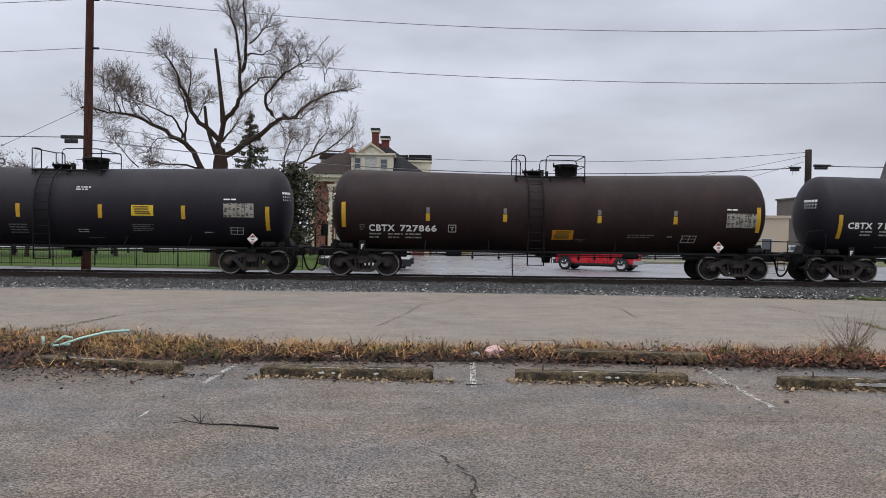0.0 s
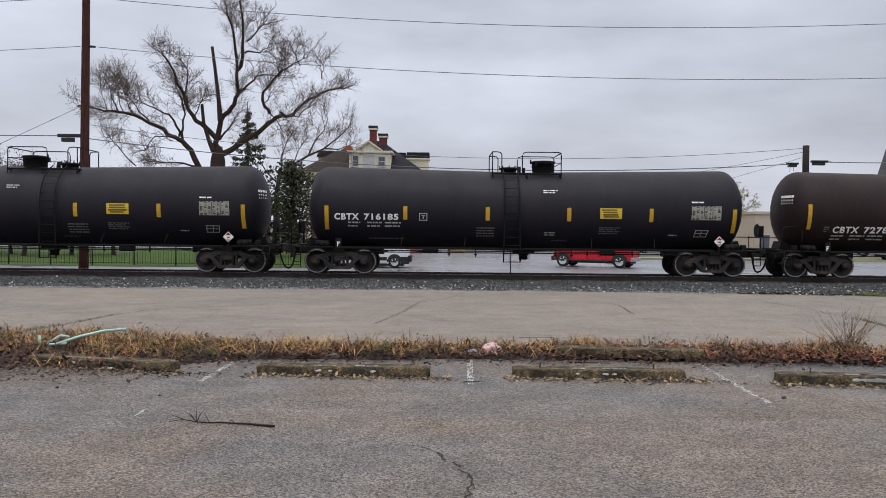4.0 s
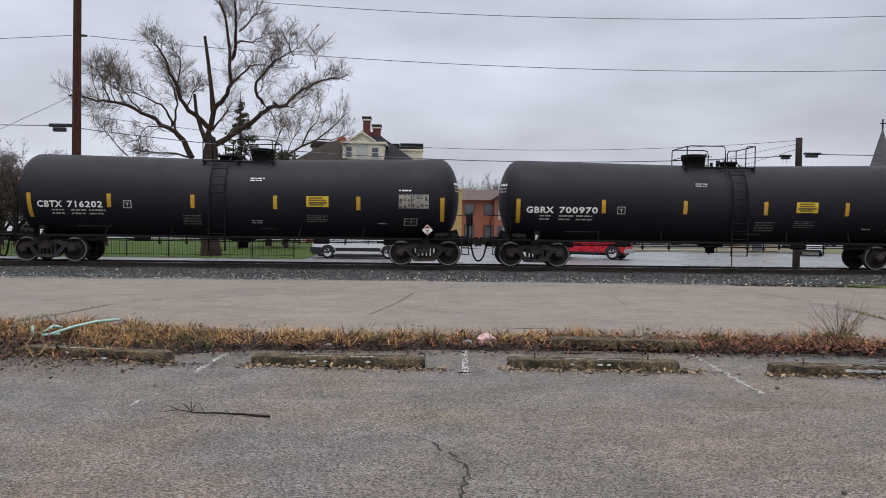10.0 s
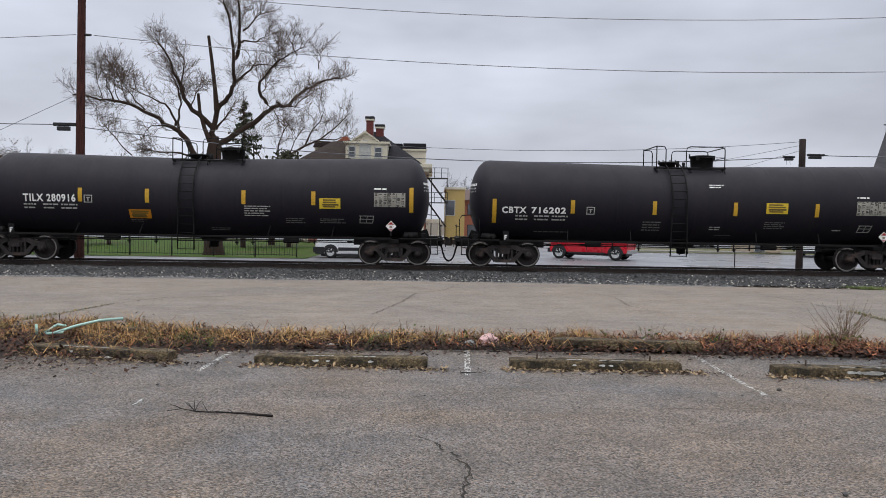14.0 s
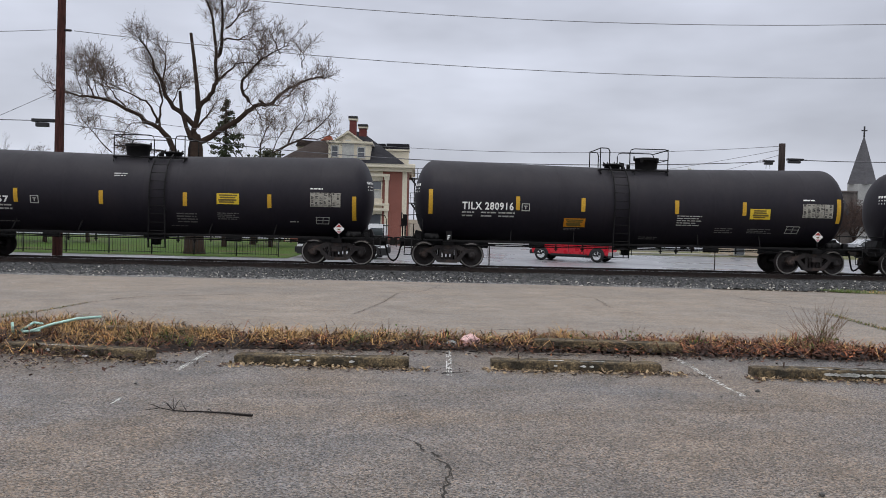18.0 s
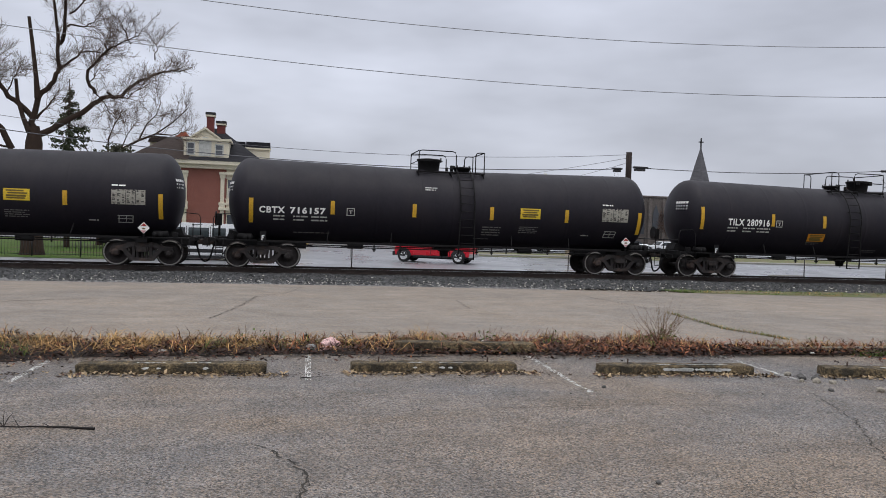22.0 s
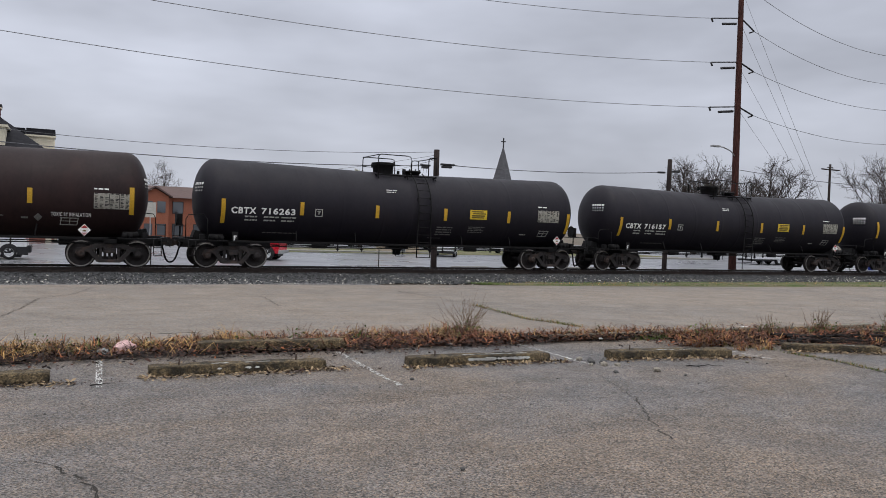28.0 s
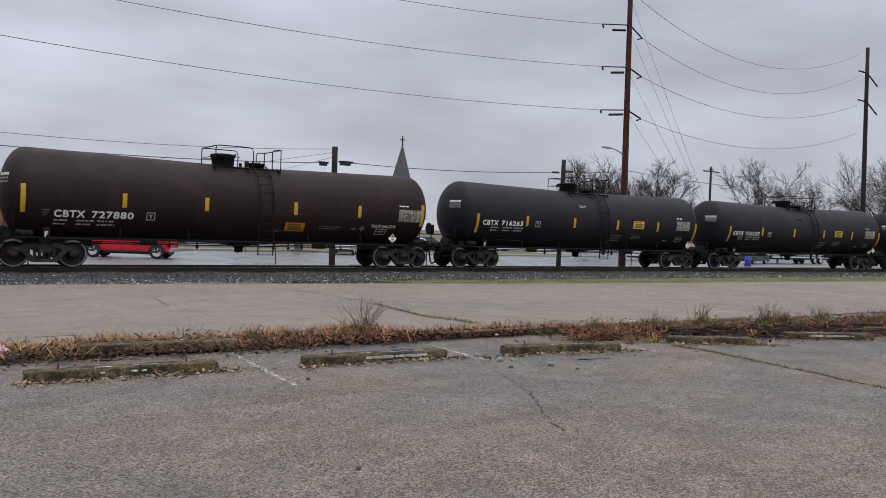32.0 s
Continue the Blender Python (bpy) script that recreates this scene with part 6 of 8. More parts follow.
    for xa, xb, ya, zb in ((-7.04, -6.38, 76.0, 11.81), (-6.28, -5.52, 78.6, 11.36)):
        bm = bmesh.new()
        box(bm, xa, xb, ya, ya + 0.9, 8.6, zb - 0.22)
        c = part("chimney", bm, M_CHIMNEY, h, "dark red brick chimney")
        bm = bmesh.new()
        box(bm, xa - 0.10, xb + 0.10, ya - 0.10, ya + 1.0, zb - 0.42, zb - 0.25, 0.02)
        part("band", bm, M_CREAM, c)
        bm = bmesh.new()
        box(bm, xa - 0.12, xb + 0.12, ya - 0.12, ya + 1.02, zb - 0.25, zb, 0.03)
        part("chimney_cap", bm, M_IRON, c)
    # side porch
    bm = bmesh.new()
    box(bm, -1.05, 0.45, 75.6, 77.6, 1.35, 1.75, 0.04)
    porch = part("porch", bm, M_CREAM, h, "small white side porch")
    for px, py in ((-0.9, 75.8), (0.25, 75.8), (0.25, 77.4)):
        bm = bmesh.new()
        box(bm, px - 0.1, px + 0.1, py - 0.1, py + 0.1, z0, 1.35, 0.02)
        part("post", bm, M_CREAM, porch)
    # iron fire stair on the side
    for k, z in enumerate((3.4, 5.9)):
        bm = bmesh.new()
        box(bm, -1.05, 1.2, 78.0, 79.4, z, z + 0.08)
        st = part("fire_stair", bm, M_IRON, h, "black iron fire stair landing")
        bm = bmesh.new()
        for px in (-0.9, -0.2, 0.5, 1.15):
            box(bm, px - 0.03, px + 0.03, 77.97, 78.03, z, z + 1.1)
        box(bm, -1.0, 1.2, 77.97, 78.03, z + 1.05, z + 1.1)
        box(bm, -1.0, 1.2, 77.97, 78.03, z + 0.55, z + 0.59)
        part("railing", bm, M_IRON, st)
        bm = bmesh.new()
        for px in (-0.5, 1.1):
            box(bm, px - 0.05, px + 0.05, 79.25, 79.35, z0, z)
        prism(bm, [(-0.9, z), (-0.7, z), (1.1, z - 2.4), (0.9, z - 2.4)], 78.3, 78.9)
        part("flight", bm, M_IRON, st)


mansion()


def plain_building(name, label, x0, x1, y0, y1, zt, wall, roof, wins, ridge=None, gable_front=False):
    z0 = land(0, y0)
    b = thing(name, label, "building")
    bm = bmesh.new()
    box(bm, x0, x1, y0, y1, z0 - 0.3, zt)
    part("wall", bm, wall, b)
    bm = bmesh.new()
    if ridge:
        ym = (y0 + y1) / 2
        if gable_front:
            prism(bm, [(x0 - 0.4, zt), (x1 + 0.4, zt), ((x0 + x1) / 2, ridge)], y0 - 0.4, y1 + 0.4)
        else:
            prism(bm, [(y0 - 0.5, zt), (y1 + 0.5, zt), (ym + 0.6, ridge), (ym - 0.6, ridge)], x0 - 0.4, x1 + 0.4, "yz")
    else:
        box(bm, x0 - 0.12, x1 + 0.12, y0 - 0.12, y1 + 0.12, zt, zt + 0.22)
    part("roof", bm, roof, b)
    for x, z, w, h in wins:
        bm = bmesh.new()
        box(bm, x - w / 2 - 0.07, x + w / 2 + 0.07, y0 - 0.05, y0 - 0.003, z - 0.07, z + h + 0.07)
        f = part("window", bm, M_IRON if wall is M_BRICK_ORANGE else M_OFFWHITE, b)
        bm = bmesh.new()
        box(bm, x - w / 2, x + w / 2, y0 - 0.075, y0 - 0.055, z, z + h)
        part("pane", bm, M_WINDOW, f)
    return b


yellow = plain_building("yellow_building", "yellow stucco two-storey building with a dark window", 1.0, 2.95, 79, 88, 4.85, M_YELLOWWALL, M_CREAM, ((1.45, 2.2, 0.9, 1.5),))
apartments = plain_building("apartment_building", "long orange brick apartment block with brown roof", 3.2, 18.4, 95, 107, 4.2, M_BRICK_ORANGE, M_SHINGLE_BROWN,
                            [(x, z, 1.1, 1.3) for x in (4.6, 7.0, 11.8, 14.2, 17.0) for z in (-0.2, 2.4)], 5.75)
bm = bmesh.new()
box(bm, 7.6, 10.6, 93.6, 95.0, -0.9, 4.3)
prism(bm, [(7.6, 4.3), (10.6, 4.3), (9.1, 5.2)], 93.6, 95.0)
wing = part("gable_wing", bm, M_BRICK_ORANGE, apartments, "brick gable wing")
bm = bmesh.new()
for s in (-1, 1):
    prism(bm, [(9.1, 5.3), (9.1 + s * 1.9, 4.15), (9.1 + s * 1.9, 4.3), (9.1, 5.5)], 93.2, 98.0)
part("gable_roof", bm, M_SHINGLE_BROWN, wing)
for x, z in ((8.4, 2.4), (9.8, 2.4), (8.4, -0.2), (9.8, -0.2)):
    bm = bmesh.new()
    box(bm, x - 0.45, x + 0.45, 93.52, 93.597, z, z + 1.3)
    part("window", bm, M_WINDOW, wing)
plain_building("office_building", "pale grey office block with rows of windows", 25.4, 34.5, 100, 112, 3.1, M_GREYWALL, M_GREYWALL,
               [(26.1 + 1.05 * k, z, 0.75, 0.95) for k in range(8) for z in (-0.2, 1.55)])
plain_building("beige_shed", "beige metal shed with a door", 25.6, 28.2, 62, 66, 3.1, M_BEIGE, M_BEIGE, ((26.4, -0.5, 0.8, 1.9),))
plain_building("low_white_building", "long low white building beyond the lawn", -75, -38, 118, 126, 2.6, M_GREYWALL, M_SLATE, [(-72 + 4 * k, 0.2, 1.6, 1.2) for k in range(8)])
plain_building("brick_cottage", "low brick house behind the thicket", -33, -22, 92, 100, 3.2, M_BRICK, M_SLATE, [(-31 + 2.6 * k, 0.4, 1.1, 1.4) for k in range(4)], 5.2)


M_STONE = material("grey_brown_stone", (0.15, 0.13, 0.118), 0.9, second=(0.095, 0.083, 0.075), scale=0.8, fine=6, fine_amount=0.3, bump=0.3, bump_scale=6)
M_SPIRE = material("weathered_spire_slate", (0.115, 0.112, 0.120), 0.85, second=(0.055, 0.055, 0.062), scale=0.8, stretch=(1, 1, 3), bump=0.3, bump_scale=6)


def church():
    z0 = land(0, 110)
    c = thing("church", "church with a grey slate spire and cross", "church")
    bm = bmesh.new()
    box(bm, 63.8, 66.6, 108.8, 111.6, z0 - 0.3, 8.6)
    part("tower", bm, M_GREYWALL, c)
    bm = bmesh.new()
    corners = [(math.cos(radians(45 + 90 * k + 28)), math.sin(radians(45 + 90 * k + 28))) for k in range(4)]
    a = [bm.verts.new((65.2 + 2.0 * u, 110.2 + 2.0 * v, 8.6)) for u, v in corners]
    b = [bm.verts.new((65.2 + 0.07 * u, 110.2 + 0.07 * v, 15.6)) for u, v in corners]
    for k in range(4):
        bm.faces.new((a[k], a[(k + 1) % 4], b[(k + 1) % 4], b[k]))
    bm.faces.new(b)
    bm.faces.new(a[::-1])
    part("spire", bm, M_SPIRE, c, "tapering grey slate spire")
    bm = bmesh.new()
    box(bm, 65.13, 65.27, 110.1, 110.3, 15.5, 17.1)
    box(bm, 64.78, 65.62, 110.13, 110.27, 16.4, 16.55)
    part("cross", bm, M_IRON, c)
    bm = bmesh.new()
    box(bm, 53.4, 63.8, 109, 121, z0 - 0.3, 7.3)
    part("nave", bm, M_STONE, c)
    bm = bmesh.new()
    box(bm, 53.2, 63.8, 108.8, 121.2, 7.3, 7.55, 0.04)
    part("parapet", bm, M_STONE, c)
    for x in (54.8, 57.2, 59.6, 62.0):
        bm = bmesh.new()
        prism(bm, [(x - 0.5, 1.6), (x + 0.5, 1.6), (x + 0.5, 4.8), (x, 6.2), (x - 0.5, 4.8)], 108.9, 108.99)
        part("window", bm, M_WINDOW, c)
    for x in (53.7, 56.0, 58.4, 60.8, 63.2):
        bm = bmesh.new()
        prism(bm, [(x - 0.25, z0), (x + 0.25, z0), (x + 0.25, 6.6), (x, 7.2), (x - 0.25, 6.6)], 108.4, 108.995)
        part("buttress", bm, M_STONE, c)


church()


# ---------------------------------------------------------------- vehicles on the back lot
def wheel_parts(car, x, y, r, side):
    bm = bmesh.new()
    lathe(bm, [(-0.11, r * 0.62), (-0.12, r * 0.9), (-0.09, r), (0.09, r), (0.12, r * 0.9), (0.11, r * 0.62)], "y", 24, at=(x, y, r), caps=False)
    w = part("wheel", bm, M_TYRE, car)
    bm = bmesh.new()
    lathe(bm, [(side * 0.04, 0.02), (side * 0.09, r * 0.2), (side * 0.07, r * 0.3), (side * 0.10, r * 0.60), (side * 0.115, r * 0.64), (-side * 0.10, r * 0.64)], "y", 20, at=(x, y, r), caps=False)
    for k in range(5):
        a = 2 * math.pi * k / 5
        tube(bm, (x + 0.1 * math.cos(a), y + side * 0.09, r + 0.1 * math.sin(a)), (x + r * 0.55 * math.cos(a), y + side * 0.10, r + r * 0.55 * math.sin(a)), 0.035, seg=6)
    part("rim", bm, M_HUB, w)


def shell(bm, outline, half, tuck, zbelt, ztop):
    """A body: the side outline pushed out to both sides, drawn in above the belt, with rounded edges."""
    vs = prism(bm, outline, -half, half)
    for v in vs:
        if v.co.z > zbelt:
            v.co.y *= 1 - tuck * (v.co.z - zbelt) / (ztop - zbelt)
    edges = [e for e in bm.edges if abs(e.verts[0].co.y - e.verts[1].co.y) < 1e-3]
    bmesh.ops.bevel(bm, geom=edges, offset=0.06, segments=2, affect="EDGES")
    for f in bm.faces:
        f.smooth = False


def side_plate(bm, outline, half, tuck, zbelt, ztop, side, proud=0.012):
    vs = prism(bm, outline, side * (half + proud), side * (half - 0.02))
    for v in vs:
        if v.co.z > zbelt:
            v.co.y *= 1 - tuck * (v.co.z - zbelt) / (ztop - zbelt)


def vehicle(name, label, m, outline, half, belt, top, paint, windows, wheels, r, trims, lights, windscreen=None):
    car = thing(name, label, name.split("_")[-1], m)
    bm = bmesh.new()
    shell(bm, outline, half, 0.10, belt, top)
    part("body", bm, paint, car)
    for side in (-1, 1):
        for w in windows:
            bm = bmesh.new()
            side_plate(bm, w, half, 0.10, belt, top, side)
            part("side_window", bm, M_GLASSDARK, car)
        for x in wheels:
            wheel_parts(car, x, side * (half - 0.10), r, side)
            bm = bmesh.new()
            pts = [(x + (r + 0.09) * math.cos(math.pi * k / 10), r + (r + 0.09) * math.sin(math.pi * k / 10)) for k in range(11)]
            prism(bm, pts + [(x - r * 0.2, r * 0.9), (x + r * 0.2, r * 0.9)], side * (half + 0.006), side * (half - 0.16))
            part("wheel_arch", bm, M_BLACKTRIM, car)
    for nm, q, mt in trims:
        bm = bmesh.new()
        box(bm, *q, 0.02)
        part(nm, bm, mt, car)
    for nm, q, mt in lights:
        bm = bmesh.new()
        box(bm, *q, 0.01)
        part(nm, bm, mt, car)
    if windscreen:
        (xa, za), (xb, zb) = windscreen
        bm = bmesh.new()
        d = Vector((zb - za, 0, -(xb - xa))).normalized() * -0.02
        w0, w1 = half * 0.86, half * 0.78
        vs = [bm.verts.new((xa, -w0, za)), bm.verts.new((xa, w0, za)), bm.verts.new((xb, w1, zb)), bm.verts.new((xb, -w1, zb))]
        bm.faces.new(vs)
        bmesh.ops.solidify(bm, geom=bm.faces[:], thickness=0.03)
        bmesh.ops.translate(bm, verts=bm.verts, vec=d)
        part("windscreen", bm, M_GLASSDARK, car)
    return car


# the van looks along -x
van = vehicle("white_van", "white passenger van with black lower trim parked on the wet lot", pose(-4.55, 45.3, land(0, 45.3)),
              [(-2.58, 0.24), (2.58, 0.24), (2.62, 0.7), (2.52, 1.85), (2.40, 2.05), (-0.95, 2.08), (-1.25, 2.0), (-1.95, 1.25), (-2.50, 1.10), (-2.62, 0.8)], 0.98, 1.15, 2.08, M_VANWHITE,
              ([(-1.62, 1.25), (-0.72, 1.25), (-0.72, 1.82), (-1.12, 1.82)], [(-0.55, 1.25), (0.55, 1.25), (0.55, 1.82), (-0.55, 1.82)], [(0.72, 1.25), (1.45, 1.25), (1.45, 1.82), (0.72, 1.82)],
               [(1.60, 1.25), (2.36, 1.25), (2.30, 1.82), (1.60, 1.82)]),
              (-1.72, 1.78), 0.36,
              (("bumper", (-2.74, -2.50, -0.95, 0.95, 0.34, 0.66), M_BLACKTRIM), ("bumper", (2.50, 2.76, -0.95, 0.95, 0.36, 0.72), M_BLACKTRIM),
               ("side_moulding", (-1.28, 1.34, -1.0, -0.965, 0.44, 0.64), M_BLACKTRIM), ("side_moulding", (-1.28, 1.34, 0.965, 1.0, 0.44, 0.64), M_BLACKTRIM),
               ("rocker", (-1.28, 1.34, -1.0, -0.95, 0.10, 0.26), M_BLACKTRIM), ("rocker", (-1.28, 1.34, 0.95, 1.0, 0.10, 0.26), M_BLACKTRIM),
               ("side_moulding", (2.14, 2.64, -1.0, -0.965, 0.24, 0.66), M_BLACKTRIM), ("side_moulding", (-2.62, -2.10, -1.0, -0.965, 0.24, 0.66), M_BLACKTRIM),
               ("floor_pan", (-2.3, 2.3, -0.85, 0.85, 0.12, 0.26), M_BLACKTRIM),
               ("door_gap", (-0.66, -0.63, -0.992, -0.97, 0.84, 1.9), M_BLACKTRIM), ("door_gap", (0.62, 0.65, -0.992, -0.97, 0.84, 1.9), M_BLACKTRIM)),
              (("headlight", (-2.62, -2.46, -0.93, -0.66, 0.76, 0.96), M_SIGNBACK), ("headlight", (-2.62, -2.46, 0.66, 0.93, 0.76, 0.96), M_SIGNBACK),
               ("tail_light", (2.53, 2.62, -0.95, -0.82, 0.95, 1.4), M_TAIL), ("tail_light", (2.53, 2.62, 0.82, 0.95, 0.95, 1.4), M_TAIL)),
              ((-1.93, 1.28), (-1.27, 1.98)))

# the pickup looks along -x
pickup = vehicle("red_pickup", "red pickup truck parked on the wet lot", pose(9.75, 48.2, land(0, 48), 0, 0, -30),
                 [(-2.48, 0.42), (2.50, 0.42), (2.52, 1.12), (0.92, 1.13), (0.80, 1.75), (0.60, 1.80), (-0.35, 1.80), (-0.55, 1.76), (-1.15, 1.16), (-2.36, 1.08), (-2.52, 0.9)], 0.96, 1.1, 1.8, M_RED_PAINT,
                 ([(-0.95, 1.18), (-0.10, 1.18), (-0.10, 1.66), (-0.50, 1.66)], [(0.02, 1.18), (0.72, 1.18), (0.66, 1.66), (0.02, 1.66)]),
                 (-1.84, 1.80), 0.41,
                 (("bumper", (-2.62, -2.40, -0.95, 0.95, 0.40, 0.66), M_BLACKTRIM), ("bumper", (2.46, 2.66, -0.92, 0.92, 0.42, 0.64), M_GALV),
                  ("grille", (-2.57, -2.46, -0.60, 0.60, 0.68, 0.96), M_BLACKTRIM), ("chassis", (-2.3, 2.4, -0.6, 0.6, 0.26, 0.44), M_BLACKTRIM),
                  ("door_gap", (-0.04, -0.02, -0.972, -0.95, 0.55, 1.1), M_BLACKTRIM), ("bed_gap", (0.94, 0.97, -0.972, -0.95, 0.48, 1.12), M_BLACKTRIM),
                  ("rocker", (-1.2, 1.15, -0.98, -0.93, 0.36, 0.46), M_BLACKTRIM)),
                 (("headlight", (-2.55, -2.40, -0.92, -0.64, 0.74, 0.95), M_SIGNBACK), ("headlight", (-2.55, -2.40, 0.64, 0.92, 0.74, 0.95), M_SIGNBACK),
                  ("tail_light", (2.46, 2.54, -0.95, -0.80, 0.72, 1.06), M_TAIL), ("tail_light", (2.46, 2.54, 0.80, 0.95, 0.72, 1.06), M_TAIL)),
                 ((-1.13, 1.20), (-0.57, 1.72)))


def small_car(x, y, turn, paint, label):
    return vehicle("parked_car", label, pose(x, y, land(x, y), 0, 0, turn),
                   [(-2.2, 0.30), (2.2, 0.30), (2.24, 0.85), (1.5, 0.95), (0.85, 1.42), (0.6, 1.46), (-0.5, 1.46), (-0.75, 1.42), (-1.3, 0.98), (-2.1, 0.85)], 0.88, 0.9, 1.46, paint,
                   ([(-1.05, 0.98), (-0.05, 0.98), (-0.05, 1.34), (-0.62, 1.34)], [(0.05, 0.98), (1.15, 0.98), (0.72, 1.34), (0.05, 1.34)]), (-1.35, 1.35), 0.32,
                   (("bumper", (-2.30, -2.1, -0.85, 0.85, 0.28, 0.5), M_BLACKTRIM), ("bumper", (2.1, 2.30, -0.85, 0.85, 0.28, 0.5), M_BLACKTRIM)),
                   (("tail_light", (2.18, 2.26, -0.85, -0.65, 0.65, 0.8), M_TAIL), ("headlight", (-2.2, -2.1, -0.85, -0.6, 0.62, 0.76), M_SIGNBACK)), ((-1.28, 1.0), (-0.77, 1.4)))


M_SILVER = material("silver_car_paint", (0.50, 0.51, 0.53), 0.3, metal=0.4, scale=1, bump=0)
M_DARKCAR = material("dark_car_paint", (0.03, 0.035, 0.045), 0.3, scale=1, bump=0)
for x, y, turn, paint, label in ((40.5, 66, 4, M_VANWHITE, "white car parked far across the lot"), (33.5, 74, 0, M_SILVER, "silver car parked far across the lot"),
                                 (27.0, 80, 180, M_DARKCAR, "dark car parked far across the lot"), (20.5, 82, 0, M_VANWHITE, "white car parked far across the lot"),
                                 (68.0, 46, 10, M_DARKCAR, "dark car parked beside a white trailer"), (-44, 96, 0, M_VANWHITE, "white car parked beyond the lawn"),
                                 (-36, 98, 180, M_SILVER, "silver car parked beyond the lawn"), (-52, 97, 0, M_VANWHITE, "white car parked beyond the lawn"), (-28, 99, 0, M_VANWHITE, "white car parked beyond the lawn"),
                                 (24.0, 86, 0, M_SILVER, "silver car parked far across the lot"), (28.6, 57.5, 60, M_VANWHITE, "white car parked at the grass verge"), (38.5, 79, 180, M_DARKCAR, "dark car parked far across the lot"), (45.5, 84, 0, M_VANWHITE, "white car parked far across the lot"),
                                 (47.5, 75, 0, M_DARKCAR, "dark car parked far across the lot"), (53.0, 88, 180, M_SILVER, "silver car parked far across the lot"), (16.0, 88, 0, M_DARKCAR, "dark car parked far across the lot"),
                                 (-22, 92, 0, M_DARKCAR, "dark car parked beyond the lawn"), (-33, 91, 0, M_VANWHITE, "white car parked beyond the lawn"), (-17.5, 94, 180, M_SILVER, "silver car parked beyond the lawn"), (-47.5, 92, 0, M_DARKCAR, "dark car parked beyond the lawn")):
    small_car(x, y, turn, paint, label)

def box_trailer(x, y, half, z0, label):
    trailer = thing("box_trailer", label, "trailer", (x, y, land(x, y)))
    bm = bmesh.new()
    box(bm, -half, half, -1.2, 1.2, z0, z0 + 2.6, 0.05)
    part("box", bm, M_VANWHITE, trailer)
    bm = bmesh.new()
    box(bm, -half + 0.2, half - 0.2, -1.0, 1.0, z0 - 0.17, z0)
    part("chassis", bm, M_BLACKTRIM, trailer)
    for wx in (half - 3.3, half - 2.2):
        for side in (-1, 1):
            wheel_parts(trailer, wx, side * 1.05, 0.45, side)
    bm = bmesh.new()
    box(bm, -half + 1.2, -half + 1.36, -0.9, -0.7, 0, z0 - 0.1)
    part("leg", bm, M_GALV, trailer)


box_trailer(77, 47, 5.5, 0.65, "long white box trailer parked on the lot")
box_trailer(58.0, 49.5, 3.2, 0.5, "short white box trailer parked on the lot")
for x, y in ((56.4, 41.5), (60.8, 41.5)):
    bin_ = thing("blue_barrel", "blue plastic barrel standing on the lot", "barrel", (x, y, land(x, y)), group="blue barrels")
    bm = bmesh.new()
    lathe(bm, [(0.0, 0.25), (0.02, 0.28), (0.28, 0.28), (0.30, 0.295), (0.32, 0.28), (0.56, 0.28), (0.58, 0.295), (0.60, 0.28), (0.84, 0.28), (0.86, 0.25)], "z", 20)
    part("drum", bm, M_BLUE, bin_)
    bm = bmesh.new()
    lathe(bm, [(0.86, 0.255), (0.88, 0.27), (0.90, 0.25), (0.905, 0.05)], "z", 20)
    part("lid", bm, M_BLUE, bin_)


# ---------------------------------------------------------------- fence, signs, posts and stops beyond the track
fence = thing("iron_fence", "black iron picket fence along the lawn", "fence", (0, 44.2, land(0, 44.2)))
bm = bmesh.new()
tube(bm, (0, 0, -0.1), (0, 0, 1.25), 0.035, seg=6)
post0 = part("post", bm, M_IRON, fence, at=(-8.2, 0, 0))
for k in range(1, 18):
    again(post0, Matrix.Translation((-8.2 - 2.4 * k, 0, 0)))
for z in (0.15, 1.02):
    bm = bmesh.new()
    box(bm, -49.2, -8.2, -0.015, 0.015, z, z + 0.03)
    part("rail", bm, M_IRON, fence)
bm = bmesh.new()
tube(bm, (0, 0, 0.08), (0, 0, 1.16), 0.010, seg=4)
picket0 = part("picket", bm, M_IRON, fence, at=(-8.3, 0, 0))
for k in range(1, 273):
    again(picket0, Matrix.Translation((-8.3 - 0.15 * k, 0, 0)))

sign = thing("road_sign", "blank back of a road sign on a steel post", "road sign", (4.45, 50, land(4, 50)))
bm = bmesh.new()
box(bm, -0.03, 0.03, -0.02, 0.02, 0, 3.3)
part("post", bm, M_GALV, sign)
bm = bmesh.new()
box(bm, -0.32, 0.32, -0.04, -0.025, 2.40, 3.32, 0.004)
part("panel", bm, M_SIGNBACK, sign)

lamp_post = thing("lamp_post", "white concrete lamp post without a shade", "lamp post", (10.15, 60, land(10, 60)))
bm = bmesh.new()
tapered_pole(bm, 0, 0, -0.1, 5.5, 0.14, 0.09)
part("shaft", bm, M_CREAM, lamp_post)
bm = bmesh.new()
lathe(bm, [(5.5, 0.06), (5.55, 0.17), (5.75, 0.17), (5.80, 0.08)], "z", 12)
part("cap", bm, M_GALV, lamp_post)

